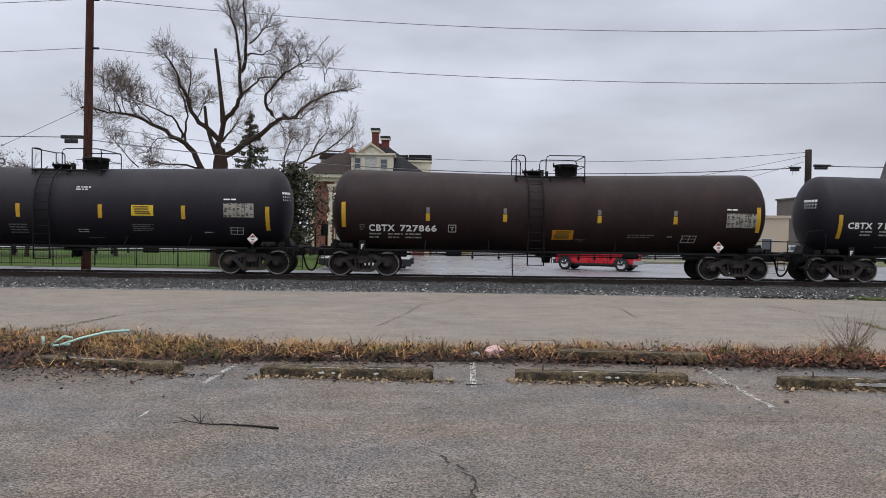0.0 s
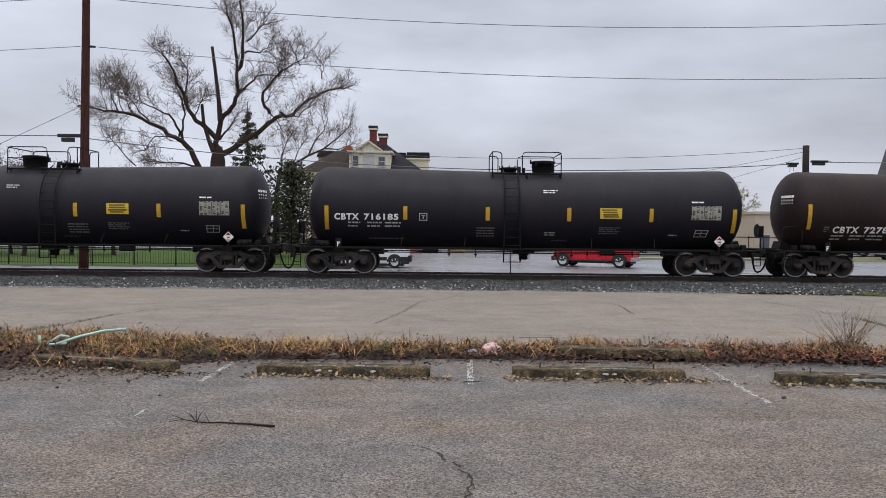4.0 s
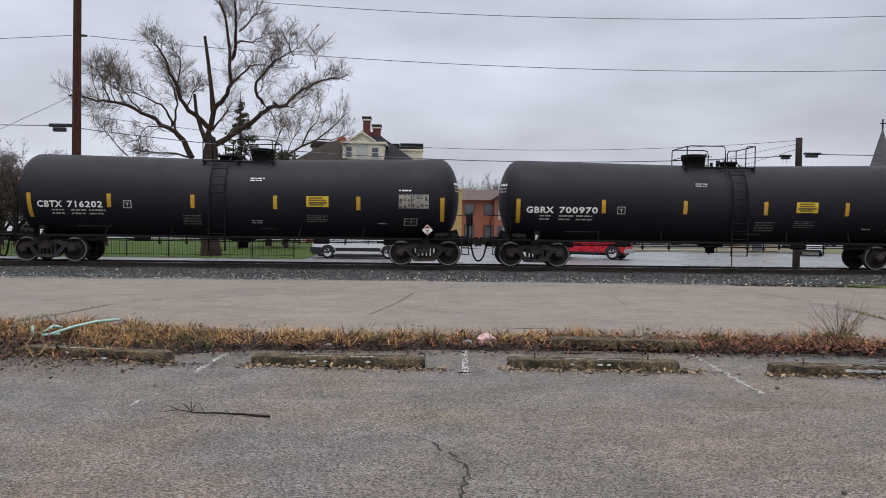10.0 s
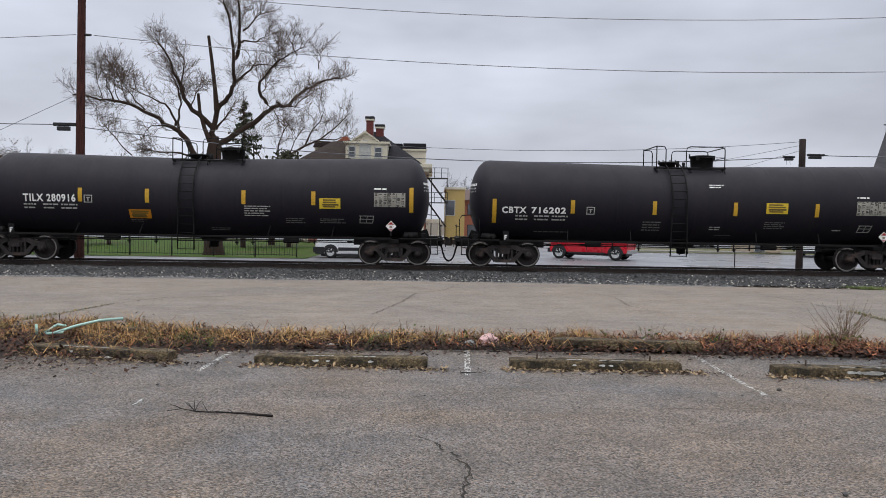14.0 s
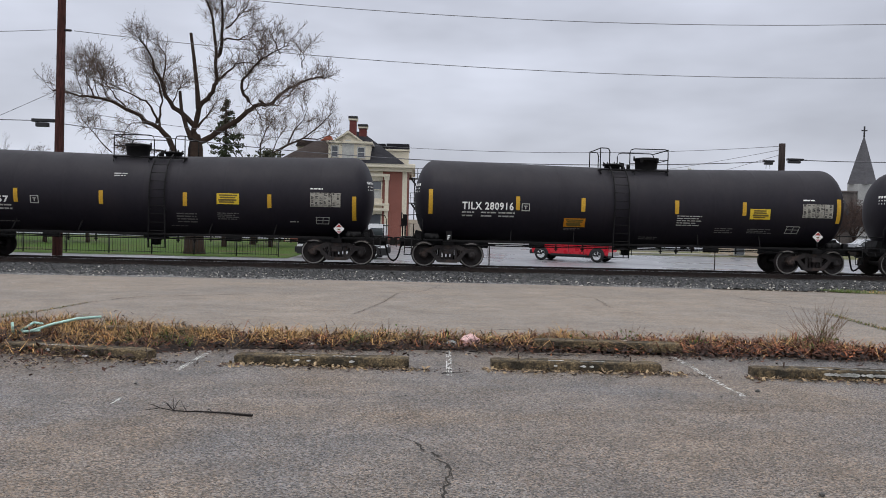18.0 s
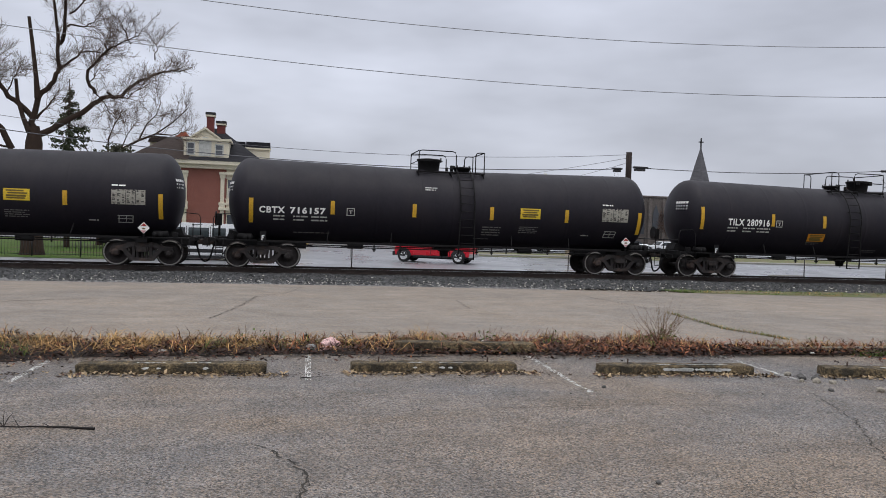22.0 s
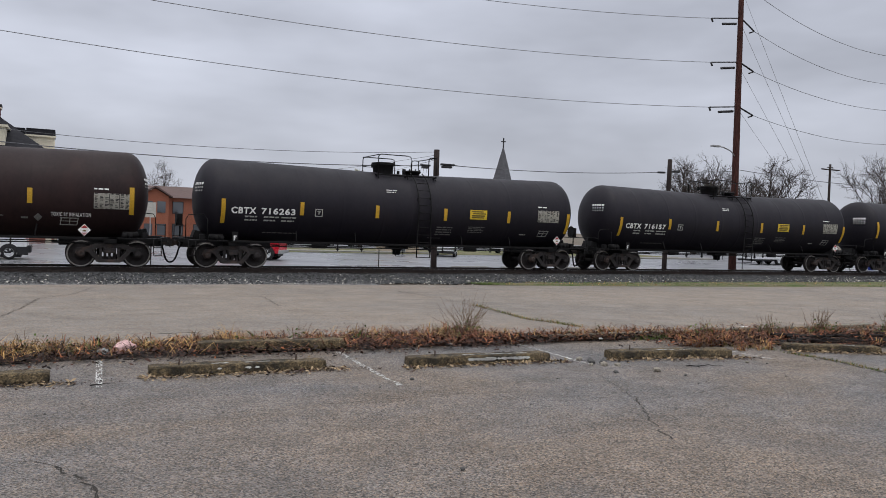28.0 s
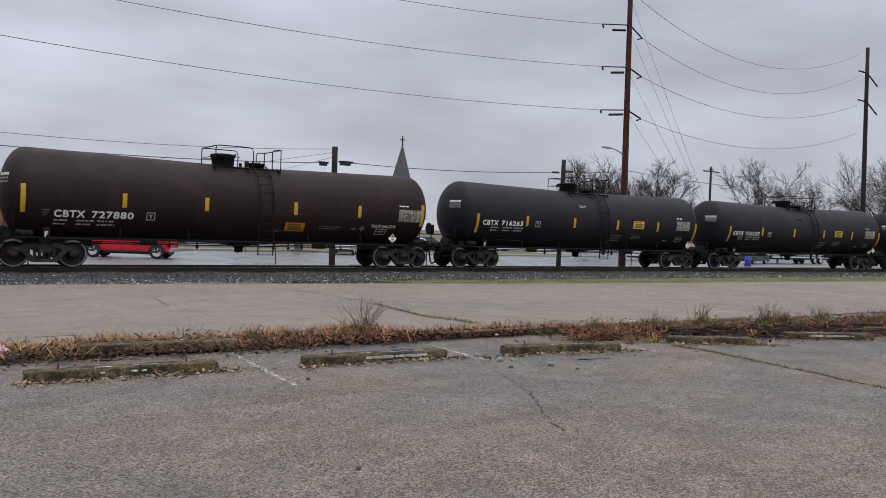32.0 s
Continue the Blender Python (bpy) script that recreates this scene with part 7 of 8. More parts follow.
for x, y, h in ((3.35, 37.9, 1.2), (24.6, 38.6, 1.15), (29.4, 38.4, 1.1), (15.2, 39.0, 1.0), (44, 40, 1.1)):
    p = thing("steel_post", "thin rusty steel post at the lot edge", "post", (x, y, land(x, y)), group="steel posts")
    bm = bmesh.new()
    tube(bm, (0, 0, -0.1), (0, 0, h), 0.03, seg=8)
    part("stake", bm, M_TRUCK, p)
    bm = bmesh.new()
    tube(bm, (0, 0, h), (0, 0, h + 0.03), 0.04, seg=8)
    part("cap", bm, M_TRUCK, p)


def wheel_stop_mesh(length, h=0.13, w=0.17, seed=1):
    """A concrete wheel stop with broken, rounded edges."""
    rng = random.Random(seed)
    bm = bmesh.new()
    n = 22
    prof = ((-w, 0.0), (-w * 0.97, h * 0.35), (-w * 0.86, h * 0.88), (-w * 0.74, h), (w * 0.74, h), (w * 0.86, h * 0.88), (w, 0.0))
    rows = []
    for i in range(n + 1):
        x = -length / 2 + length * i / n
        end = 1.0 if 0 < i < n else 0.86
        rows.append([bm.verts.new((x + rng.gauss(0, 0.004), a * end + rng.gauss(0, 0.0022), max(0, b * (1 if 0 < i < n else 0.93) + ((rng.gauss(0, 0.002) - (0.012 if rng.random() < 0.07 else 0)) if b else 0)))) for a, b in prof])
    for a, b in zip(rows, rows[1:]):
        for k in range(len(prof) - 1):
            bm.faces.new((a[k], a[k + 1], b[k + 1], b[k]))
    bm.faces.new(rows[0])
    bm.faces.new(rows[-1][::-1])
    bmesh.ops.recalc_face_normals(bm, faces=bm.faces)
    return bm


for n, (x, y, turn) in enumerate(((21.0, 39.2, 0), (24.4, 39.3, 0), (29.0, 39.4, 1), (33.4, 38.4, 0), (38.0, 38.6, 0), (43, 38.6, 0))):
    s = thing("wheel_stop", "dark concrete wheel stop on the wet lot", "wheel stop", pose(x, y, land(x, y), 0, 0, turn), group="wheel stops of the back lot")
    part("block", wheel_stop_mesh(2.4, 0.14, 0.12, n), M_CONCRETE, s)
for x0, x1, y in ((13, 30, 62), (36, 60, 58), (16, 26, 70)):
    bm = bmesh.new()
    box(bm, x0, x1, y, y + 1.6, land(x0, y) - 0.1, land(x0, y) + 0.14, 0.03)
    tagged(part("kerb_island", bm, M_CONCRETE), "pale concrete kerb island on the back lot", "kerb", kind="structure")
for x0, x1, y0, y1 in ((14, 60, 60.5, 73), (60, 130, 37, 40)):
    bm = bmesh.new()
    sheet(bm, x0, x1, y0, y1, 6, 4, 0.03)
    tagged(part("grass_verge", bm, M_VERGE), "thin green and tan grass verge behind the railway", "grass", kind="structure")


# ---------------------------------------------------------------- the near lot: stops, paint, weeds and litter
M_STOP = material("mossy_concrete", (0.170, 0.125, 0.066), 0.95, second=(0.058, 0.041, 0.021), scale=9, amount=1.0, bump=1.0, bump_scale=55, fine=45, fine_amount=0.6, stain=(0.026, 0.021, 0.012), stain_scale=7, stain_at=(0.48, 0.62), speck=0.5, speck_scale=60)
M_PAINT = material("worn_white_paint", (0.62, 0.62, 0.59), 0.8, second=(0.42, 0.42, 0.40), scale=14, fine=80, fine_amount=0.3)
M_CRACK = material("crack_shadow", (0.028, 0.024, 0.02), 0.95, second=(0.05, 0.04, 0.03), scale=8)
M_ROADCRACK = material("filled_crack", (0.050, 0.040, 0.030), 0.95, second=(0.085, 0.070, 0.052), scale=4)
M_STRAW = material("dead_grass", (0.50, 0.305, 0.110), 0.85, second=(0.14, 0.074, 0.027), scale=2.5, amount=1.0, island=0.8, bump=0)
M_REDSTRAW = material("russet_dead_weeds", (0.27, 0.092, 0.038), 0.85, second=(0.060, 0.021, 0.012), scale=2.5, amount=1.0, island=0.8, bump=0)
M_GREENBLADE = material("green_weeds", (0.085, 0.135, 0.022), 0.8, second=(0.13, 0.16, 0.04), scale=2, island=0.35, bump=0)
M_LITTER = material("leaf_litter", (0.060, 0.024, 0.014), 0.9, second=(0.014, 0.007, 0.005), scale=3, amount=1.0, island=0.85, bump=0)
M_PALE_LITTER = material("pale_chips", (0.31, 0.225, 0.13), 0.9, second=(0.14, 0.095, 0.055), scale=3, island=0.75, bump=0)
M_STEM = material("dry_stems", (0.17, 0.105, 0.06), 0.85, second=(0.10, 0.062, 0.038), scale=3, island=0.3, bump=0)
M_TWIGDARK = material("wet_dark_twig", (0.009, 0.0065, 0.0055), 0.9, second=(0.018, 0.013, 0.011), scale=8)
M_MINT = material("mint_plastic_strip", (0.46, 0.70, 0.62), 0.4, second=(0.38, 0.60, 0.52), scale=4)
M_PINK = material("crumpled_pink_plastic", (0.70, 0.46, 0.44), 0.45, second=(0.58, 0.33, 0.32), scale=8)
M_CLEAR = material("dull_clear_plastic", (0.33, 0.36, 0.36), 0.25, second=(0.25, 0.28, 0.28), scale=6)
M_TRASH = material("white_litter", (0.66, 0.65, 0.62), 0.6, second=(0.5, 0.48, 0.45), scale=6)
M_PEBBLE = material("loose_stone", (0.10, 0.095, 0.09), 0.85, second=(0.06, 0.058, 0.055), scale=8, bump=0.3)
M_REBAR = material("rusty_rebar", (0.06, 0.035, 0.025), 0.85, scale=10)
M_KERB = material("weathered_kerb", (0.24, 0.22, 0.175), 0.92, second=(0.16, 0.15, 0.115), scale=2.2, amount=0.9, bump=0.6, bump_scale=40, stain=(0.10, 0.095, 0.06), stain_scale=2.5)
parking_lot = bpy.data.objects["parking_lot"]
road = bpy.data.objects["road"]


def lot_z(x, y):
    return land(x, y) + 0.014 * noise.noise((x * 0.7, y * 0.7, 3.1))


def wheel_stop(ax, ay, bx, by, seed, pins=(), paint=(), h=0.108, w=0.125, label="mossy concrete wheel stop with flaking white paint", lift=0.0):
    """A stop whose front foot runs from a to b."""
    a, b = Vector((ax, ay, 0)), Vector((bx, by, 0))
    mid, d = (a + b) / 2, b - a
    turn = math.degrees(math.atan2(d.y, d.x))
    mid += Vector((-d.y, d.x, 0)).normalized() * w
    s = thing("wheel_stop", label, "wheel stop", pose(mid.x, mid.y, lot_z(mid.x, mid.y) - 0.008 + lift, 0, 0, turn), group="wheel stops of the near lot")
    ln = d.length
    part("block", wheel_stop_mesh(ln, h, w, seed), M_STOP, s)
    for p in pins:
        bm = bmesh.new()
        tube(bm, (p * ln / 2, 0.02, h * 0.6), (p * ln / 2 + 0.004, 0.02, h + 0.055), 0.009, seg=6)
        part("steel_pin", bm, M_REBAR, s)
    rng = random.Random(seed)
    for p, wd in paint:
        bm = bmesh.new()
        for _ in range(7 if wd < 0.35 else 30):
            x = p * ln / 2 + rng.uniform(-wd, wd) / 2
            q = rng.uniform(0.008, 0.024) * (1.0 if wd < 0.35 else 1.35)
            front = rng.random() < (0.12 if wd < 0.35 else 0.4)
            for tri in range(2):
                cx = x + rng.uniform(-0.03, 0.03)
                ring = []
                for k in range(8):
                    t = 2 * math.pi * k / 8
                    u, v = q * 1.5 * math.cos(t) * rng.uniform(0.5, 1.2), q * math.sin(t) * rng.uniform(0.5, 1.1)
                    if front:
                        ring.append((cx + u, -w * 0.925 + v * 0.1 - 0.008 - 0.002 * tri, h * 0.62 + v * 0.7))
                    else:
                        ring.append((cx + u, -w * 0.42 + v, h + 0.0045 + 0.002 * tri))
                bm.faces.new([bm.verts.new(c) for c in ring])
        tagged(part("paint_flake", bm, M_PAINT, s), kind="stuff")
    return s


wheel_stop(-5.12, 8.76, -3.33, 8.42, 1, (0.1,), ((-0.3, 0.25), (0.05, 0.2)))
wheel_stop(-2.338, 8.277, -0.441, 8.216, 2, (), ((0.28, 0.2), (-0.1, 0.2), (-0.3, 0.15)))
wheel_stop(0.479, 8.247, 2.345, 8.175, 3, (-0.68, 0.66), ((-0.25, 0.12), (0.1, 0.15), (0.25, 0.12)))
wheel_stop(3.316, 8.020, 5.187, 7.887, 4, (-0.62,), ((-0.05, 0.36), (0.2, 0.5), (0.45, 0.36)))
wheel_stop(6.056, 7.743, 7.855, 7.424, 5, (-0.65, 0.6), ((-0.1, 0.2), (0.2, 0.2)))
wheel_stop(1.15, 9.46, 2.98, 9.28, 6, (), (), label="second-row mossy wheel stop among weeds", lift=0.045)
wheel_stop(9.21, 7.65, 10.45, 7.03, 7, (-0.5,), ((0.3, 0.2),), label="wheel stop half buried in dry branches")
wheel_stop(11.60, 7.20, 13.1, 6.55, 8, (), ((-0.2, 0.5), (0.3, 0.4)), label="wheel stop half buried in dry branches")
wheel_stop(-4.60, 10.30, -3.10, 10.28, 9, (), (), label="pale concrete block lying in the weeds")
wheel_stop(14.0, 7.1, 15.7, 6.3, 12, (), ((-0.2, 0.5),), label="wheel stop half buried in dry branches")

# kerb along the pavement, in cast lengths
kerb = thing("kerb", "weathered concrete kerb between lot and pavement", "kerb", kind="structure")
rng = random.Random(3)
x = 5.7
while x < 11.0:
    ln = 2.4 + rng.random() * 0.5
    y = 9.50 - 0.012 * x
    bm = bmesh.new()
    box(bm, x, x + ln - 0.015, y - 0.075, y + 0.075, -0.12, 0.085 + rng.uniform(-0.008, 0.008), 0.018)
    part("kerb_stone", bm, M_KERB, kerb)
    x += ln


def ribbon(bm, pts, width, z, rng, jag=0.5, gap=0.0):
    """A jagged strip along a line, in pieces."""
    last = None
    for (ax, ay), (bx, by) in zip(pts, pts[1:]):
        n = max(2, int(math.hypot(bx - ax, by - ay) / 0.05))
        d = Vector((bx - ax, by - ay, 0)).normalized()
        s = Vector((-d.y, d.x, 0))
        for k in range(n):
            t = k / n
            c = Vector((ax + (bx - ax) * t, ay + (by - ay) * t, 0)) + s * rng.gauss(0, width * jag)
            w = width * rng.uniform(0.4, 1.2)
            row = []
            for q in (-w / 2, w / 2):
                p = c + s * q
                row.append(bm.verts.new((p.x, p.y, z(p.x, p.y))))
            if last and rng.random() > gap:
                bm.faces.new((last[0], last[1], row[1], row[0]))
            last = row


def up(o):
    return lambda a, b: lot_z(a, b) + o


rng = random.Random(21)
for pts in (((-2.835, 7.90), (-2.785, 9.1)), ((-2.94, 6.42), (-2.92, 6.70)), ((-0.01, 7.85), (0.055, 9.42)), ((2.825, 9.25), (2.78, 7.04)), ((5.57, 9.28), (5.54, 7.45)), ((8.29, 8.9), (8.28, 7.1))):
    bm = bmesh.new()
    for off in (-0.024, -0.008, 0.008, 0.024):
        ribbon(bm, [(a + off, b) for a, b in pts], 0.015, up(0.004), rng, 0.14, 0.52)
    part("paint_line", bm, M_PAINT, parking_lot, "worn white parking line")
for pts, w in ((((-0.36, 5.42), (-0.30, 5.30), (-0.21, 5.11), (-0.15, 4.9), (-0.14, 4.72), (-0.19, 4.45), (-0.25, 4.1), (-0.2, 3.6)), 0.016), (((4.86, 6.05), (4.79, 5.91), (4.80, 5.81), (4.67, 5.67), (4.62, 5.50), (4.50, 5.40), (4.44, 5.24), (4.28, 5.06), (4.24, 4.90), (4.10, 4.74), (4.08, 4.60), (4.02, 4.45)), 0.009),
               (((5.2, 6.9), (4.86, 6.05), (3.9, 6.4), (3.0, 6.55), (1.6, 6.5)), 0.006), (((4.86, 6.02), (5.6, 5.8), (6.6, 6.1), (7.4, 5.9)), 0.006), (((9.0, 7.47), (9.08, 6.98), (9.0, 6.2), (8.9, 5.5), (8.68, 4.23), (8.5, 3.2)), 0.035),
               (((-0.36, 5.42), (-0.5, 5.6), (-0.62, 5.58)), 0.006)):
    bm = bmesh.new()
    ribbon(bm, pts, w * 1.25, up(0.004), rng, 0.75, 0.08)
    ribbon(bm, pts, w * 0.5, up(0.005), rng, 2.2, 0.45)
    part("crack", bm, M_CRACK, parking_lot)
for pts, w in ((((-6.9, 11.2), (-6.63, 12.73), (-6.53, 14.51), (-6.07, 15.93), (-4.73, 16.7), (-3.0, 17.6)), 0.05), (((-1.45, 13.4), (-1.33, 13.98), (-1.01, 15.87), (-0.8, 18.02), (-0.11, 19.34), (0.4, 22)), 0.035),
               (((3.7, 19.0), (3.89, 17.68), (3.7, 15.66), (3.95, 14.71)), 0.03), (((8.05, 19.5), (8.05, 18.21), (8.02, 15.83), (7.74, 13.28), (7.57, 12.16), (7.76, 11.48), (7.79, 10.82)), 0.05),
               (((-18, 19.3), (-6.88, 18.9), (-1.34, 18.6), (2.7, 18.5), (7.26, 19.0), (20, 18.2), (40, 17)), 0.025), (((14, 20), (14.6, 16), (14.2, 12), (14.5, 10.2)), 0.03),
               (((-12, 21), (-11.6, 17), (-12.2, 13)), 0.03), (((22, 19), (21, 14.5), (22, 11)), 0.03)):
    bm = bmesh.new()
    ribbon(bm, pts, w * 0.75, lambda a, b: land(a, b) + 0.009, rng, 1.0, 0.18)
    ribbon(bm, pts, w * 0.30, lambda a, b: land(a, b) + 0.010, rng, 2.2, 0.72)
    part("crack", bm, M_ROADCRACK, road)
for x, y, ln in ((-4.2, 11.55, 0.9), (1.2, 11.6, 0.6), (-9.5, 12.2, 1.2), (-7.2, 11.2, 0.8)):      # low dark puddle marks by the pavement's edge
    bm = bmesh.new()
    ribbon(bm, [(x - ln / 2, y), (x + ln / 2, y + 0.04)], 0.06, lambda a, b: land(a, b) + 0.008, rng, 0.15)
    part("stain", bm, M_CRACK, road)


# grass, weeds and leaf litter
class Blades:
    def __init__(self):
        self.v, self.f = [], []

    def blade(self, x, y, z, ln, w, rng, lean=0.5, ang=None):
        a = rng.uniform(0, 2 * math.pi) if ang is None else ang
        dx, dy = math.cos(a) * lean, math.sin(a) * lean
        px, py = -math.sin(a) * w / 2, math.cos(a) * w / 2
        n = len(self.v)
        for s, k in ((0, 1.0), (0.5, 0.85)):
            c = (x + dx * ln * s * s, y + dy * ln * s * s, z + ln * s * (1 - 0.3 * lean * s))
            self.v += [(c[0] - px * k, c[1] - py * k, c[2]), (c[0] + px * k, c[1] + py * k, c[2])]
        self.v.append((x + dx * ln, y + dy * ln, z + ln * (1 - 0.45 * lean)))
        self.f += [(n, n + 1, n + 3, n + 2), (n + 2, n + 3, n + 4)]

    def flake(self, x, y, z, s, rng):
        a = rng.uniform(0, 2 * math.pi)
        t1, t2 = rng.gauss(0, 0.35), rng.gauss(0, 0.35)
        n = len(self.v)
        for u, v in ((-1, 0), (0, -0.55), (1, 0), (0, 0.55)):
            self.v.append((x + s * (u * math.cos(a) - v * math.sin(a)), y + s * (u * math.sin(a) + v * math.cos(a)), z + s * (abs(t1) + t1 * u + t2 * v * 0.8 + 0.12)))
        self.f.append((n, n + 1, n + 2, n + 3))

    def object(self, name, mat, label, category):
        me = bpy.data.meshes.new(name)
        me.from_pydata(self.v, [], self.f)
        me.materials.append(mat)
        return tagged(new(name, me), label, category, kind="stuff")


def strip_edges(x):
    """The near and far edge of the weedy strip between lot and pavement."""
    def step(pts):
        for (a, va), (b, vb) in zip(pts, pts[1:]):
            if x <= b:
                return va + (vb - va) * max(0.0, (x - a) / (b - a))
        return pts[-1][1]
    near = step(((-30, 8.3), (-6, 8.25), (-3.7, 8.5), (-3.2, 8.95), (-2.5, 9.2), (0, 9.35), (5, 9.2), (6, 9.32), (8.2, 9.2), (9.2, 8.2), (10.5, 7.6), (13, 6.9), (24, 5.2)))
    far = step(((-30, 11.7), (-5.6, 11.5), (-3.8, 10.75), (-2, 10.5), (4.8, 10.55), (6.2, 9.75), (9.6, 9.65), (11, 9.5), (14, 9.0), (24, 8.2)))
    wob = 0.10 * noise.noise((x * 1.3, 4.0, 0)) + 0.05 * noise.noise((x * 4.1, 9.0, 0))
    return near + wob, far + 0.10 * noise.noise((x * 1.1, 14.0, 0))


M_STRIPSOIL = material("dark_strip_soil", (0.013, 0.008, 0.006), 0.95, second=(0.030, 0.018, 0.012), scale=3, amount=0.9, fine=40, fine_amount=0.5, bump=0.9, bump_scale=35)
bm = bmesh.new()
rows = []
for i in range(321):
    x = -18 + 42 * i / 320
    n_, f_ = strip_edges(x)
    row = []
    for j in range(9):
        y = n_ + (f_ - n_) * j / 8
        hump = 0.045 * math.sin(math.pi * j / 8) * (0.7 + 0.6 * noise.noise((x * 2.0, y * 2.0, 1)))
        row.append(bm.verts.new((x, y, land(x, y) + (0.006 if 0 < j < 8 else -0.012) + max(0, hump) + 0.012 * noise.noise((x * 9, y * 9, 2)))))
    rows.append(row)
for a, b in zip(rows, rows[1:]):
    for j in range(8):
        bm.faces.new((a[j], b[j], b[j + 1], a[j + 1])).smooth = True
tagged(part("soil_strip", bm, M_STRIPSOIL), "dark brown soil strip between lot and pavement", "soil", kind="structure")

rng = random.Random(77)
straw, russet, green, litter, chips = Blades(), Blades(), Blades(), Blades(), Blades()
x = -16.0
while x < 22:
    # tufts come in clumps with bare litter between; the russet ones grow to the right
    dens = 0.5 + 0.75 * noise.noise((x * 0.9, 2.0, 0)) + 0.45 * noise.noise((x * 2.9, 7.0, 0))
    warm = 1 / (1 + math.exp(-(x - 1.4) * 1.3))
    n_, f_ = strip_edges(x)
    for _ in range(max(1, round((9 if x < -3 else 6.5) * (0.05 + 1.25 * dens) + rng.uniform(-0.6, 1.0)))):
        tx = x + rng.uniform(-0.12, 0.12)
        s_ = min(1.0, max(0.05, rng.gauss(0.66, 0.20)))
        ty = n_ + (f_ - n_) * s_
        if (5.6 < tx < 7.9 and rng.random() < 0.86) or (7.9 <= tx < 10.8 and rng.random() < 0.72) or (tx >= 10.8 and rng.random() < 0.68) or (0.95 < tx < 3.25 and ty < 9.95) or (tx > 9.2 and s_ < 0.5) or (-5.2 < tx < -3.0 and ty < 9.2):
            continue
        ty = n_ + (f_ - n_) * s_
        tall = rng.uniform(0.10, 0.27) * (0.55 + 0.8 * max(0, dens)) * (1.25 if tx < -2.2 else 1.0)
        dest = russet if rng.random() < 0.10 + 0.62 * warm else straw
        if rng.random() < (0.16 if -1.6 < tx < 0.8 else 0.08):
            dest = green
        dirn, swirl = rng.uniform(0, 6.28), rng.uniform(0.3, 1.3)
        for _ in range(rng.randrange(10, 24)):
            dest.blade(tx + rng.gauss(0, 0.04), ty + rng.gauss(0, 0.04), land(tx, ty) + 0.005, tall * rng.uniform(0.35, 1.35), rng.uniform(0.004, 0.012), rng, rng.uniform(0.4, 2.1),
                       dirn + rng.gauss(0, swirl))
        for _ in range(3):
            litter.blade(tx + rng.gauss(0, 0.05), ty + rng.gauss(0, 0.05), land(tx, ty) + 0.01, tall * rng.uniform(0.5, 1.2), rng.uniform(0.006, 0.014), rng, rng.uniform(0.6, 2.1))
    for _ in range(14):                                                   # fallen stalks, lying criss-cross
        lx, ly = x + rng.uniform(-0.2, 0.2), n_ + (f_ - n_) * rng.uniform(-0.02, 1.0)
        (russet if rng.random() < 0.35 + 0.4 * warm else straw).blade(lx, ly, land(lx, ly) + rng.uniform(0.03, 0.09), rng.uniform(0.10, 0.34), rng.uniform(0.005, 0.012), rng, rng.uniform(1.6, 2.25))
    for _ in range(85):                                                   # leaf litter over the strip
        lx = x + rng.uniform(-0.1, 0.1)
        ly = n_ + (f_ - n_) * rng.gauss(0.34, 0.30)
        litter.flake(lx, ly, lot_z(lx, ly) + rng.uniform(0.01, 0.08), rng.uniform(0.010, 0.042), rng)
    for _ in range(round(10 + 26 * warm)):
        lx, ly = x + rng.uniform(-0.1, 0.1), n_ + (f_ - n_) * rng.gauss(0.35, 0.25)
        russet.flake(lx, ly, lot_z(lx, ly) + rng.uniform(0.02, 0.07), rng.uniform(0.010, 0.034), rng)
    for _ in range(13):
        lx, ly = x + rng.uniform(-0.1, 0.1), n_ + (f_ - n_) * rng.gauss(0.10, 0.22)
        (chips if rng.random() < 0.75 else russet).flake(lx, ly, lot_z(lx, ly) + rng.uniform(0, 0.03), rng.uniform(0.006, 0.024), rng)
    x += 0.085
for _ in range(1500):                                                     # dry bits blown over the lot's left end
    lx = rng.uniform(-14, -2.6)
    ly = 8.45 - abs(rng.gauss(0, 0.22)) + 0.02 * lx
    (litter if rng.random() < 0.55 else chips).flake(lx, ly, lot_z(lx, ly) + 0.003, rng.uniform(0.006, 0.024), rng)
for _ in range(160):
    lx = rng.uniform(-14, -3.2)
    ly = 8.5 - abs(rng.gauss(0, 0.25))
    litter.blade(lx, ly, lot_z(lx, ly) + 0.012, rng.uniform(0.08, 0.35), 0.006, rng, 2.2)
for ax, ay, bx, by in ((-5.12, 8.76, -3.33, 8.42), (-2.338, 8.277, -0.441, 8.216), (0.479, 8.247, 2.345, 8.175), (3.316, 8.020, 5.187, 7.887), (6.056, 7.743, 7.855, 7.424), (9.21, 7.65, 10.45, 7.03)):
    for _ in range(760):                                                  # chips swept against the stops
        t = rng.uniform(-0.06, 1.12)
        lx, ly = ax + (bx - ax) * t, ay + (by - ay) * t - abs(rng.gauss(0, 0.12)) + 0.03
        (chips if rng.random() < 0.72 else litter).flake(lx, ly, lot_z(lx, ly) + 0.004, rng.uniform(0.007, 0.032), rng)
    for _ in range(130):
        t = rng.uniform(0.8, 1.3)
        lx, ly = ax + (bx - ax) * t + rng.gauss(0, 0.08), ay + (by - ay) * t - abs(rng.gauss(0, 0.12))
        litter.flake(lx, ly, lot_z(lx, ly) + 0.003, rng.uniform(0.006, 0.018), rng)
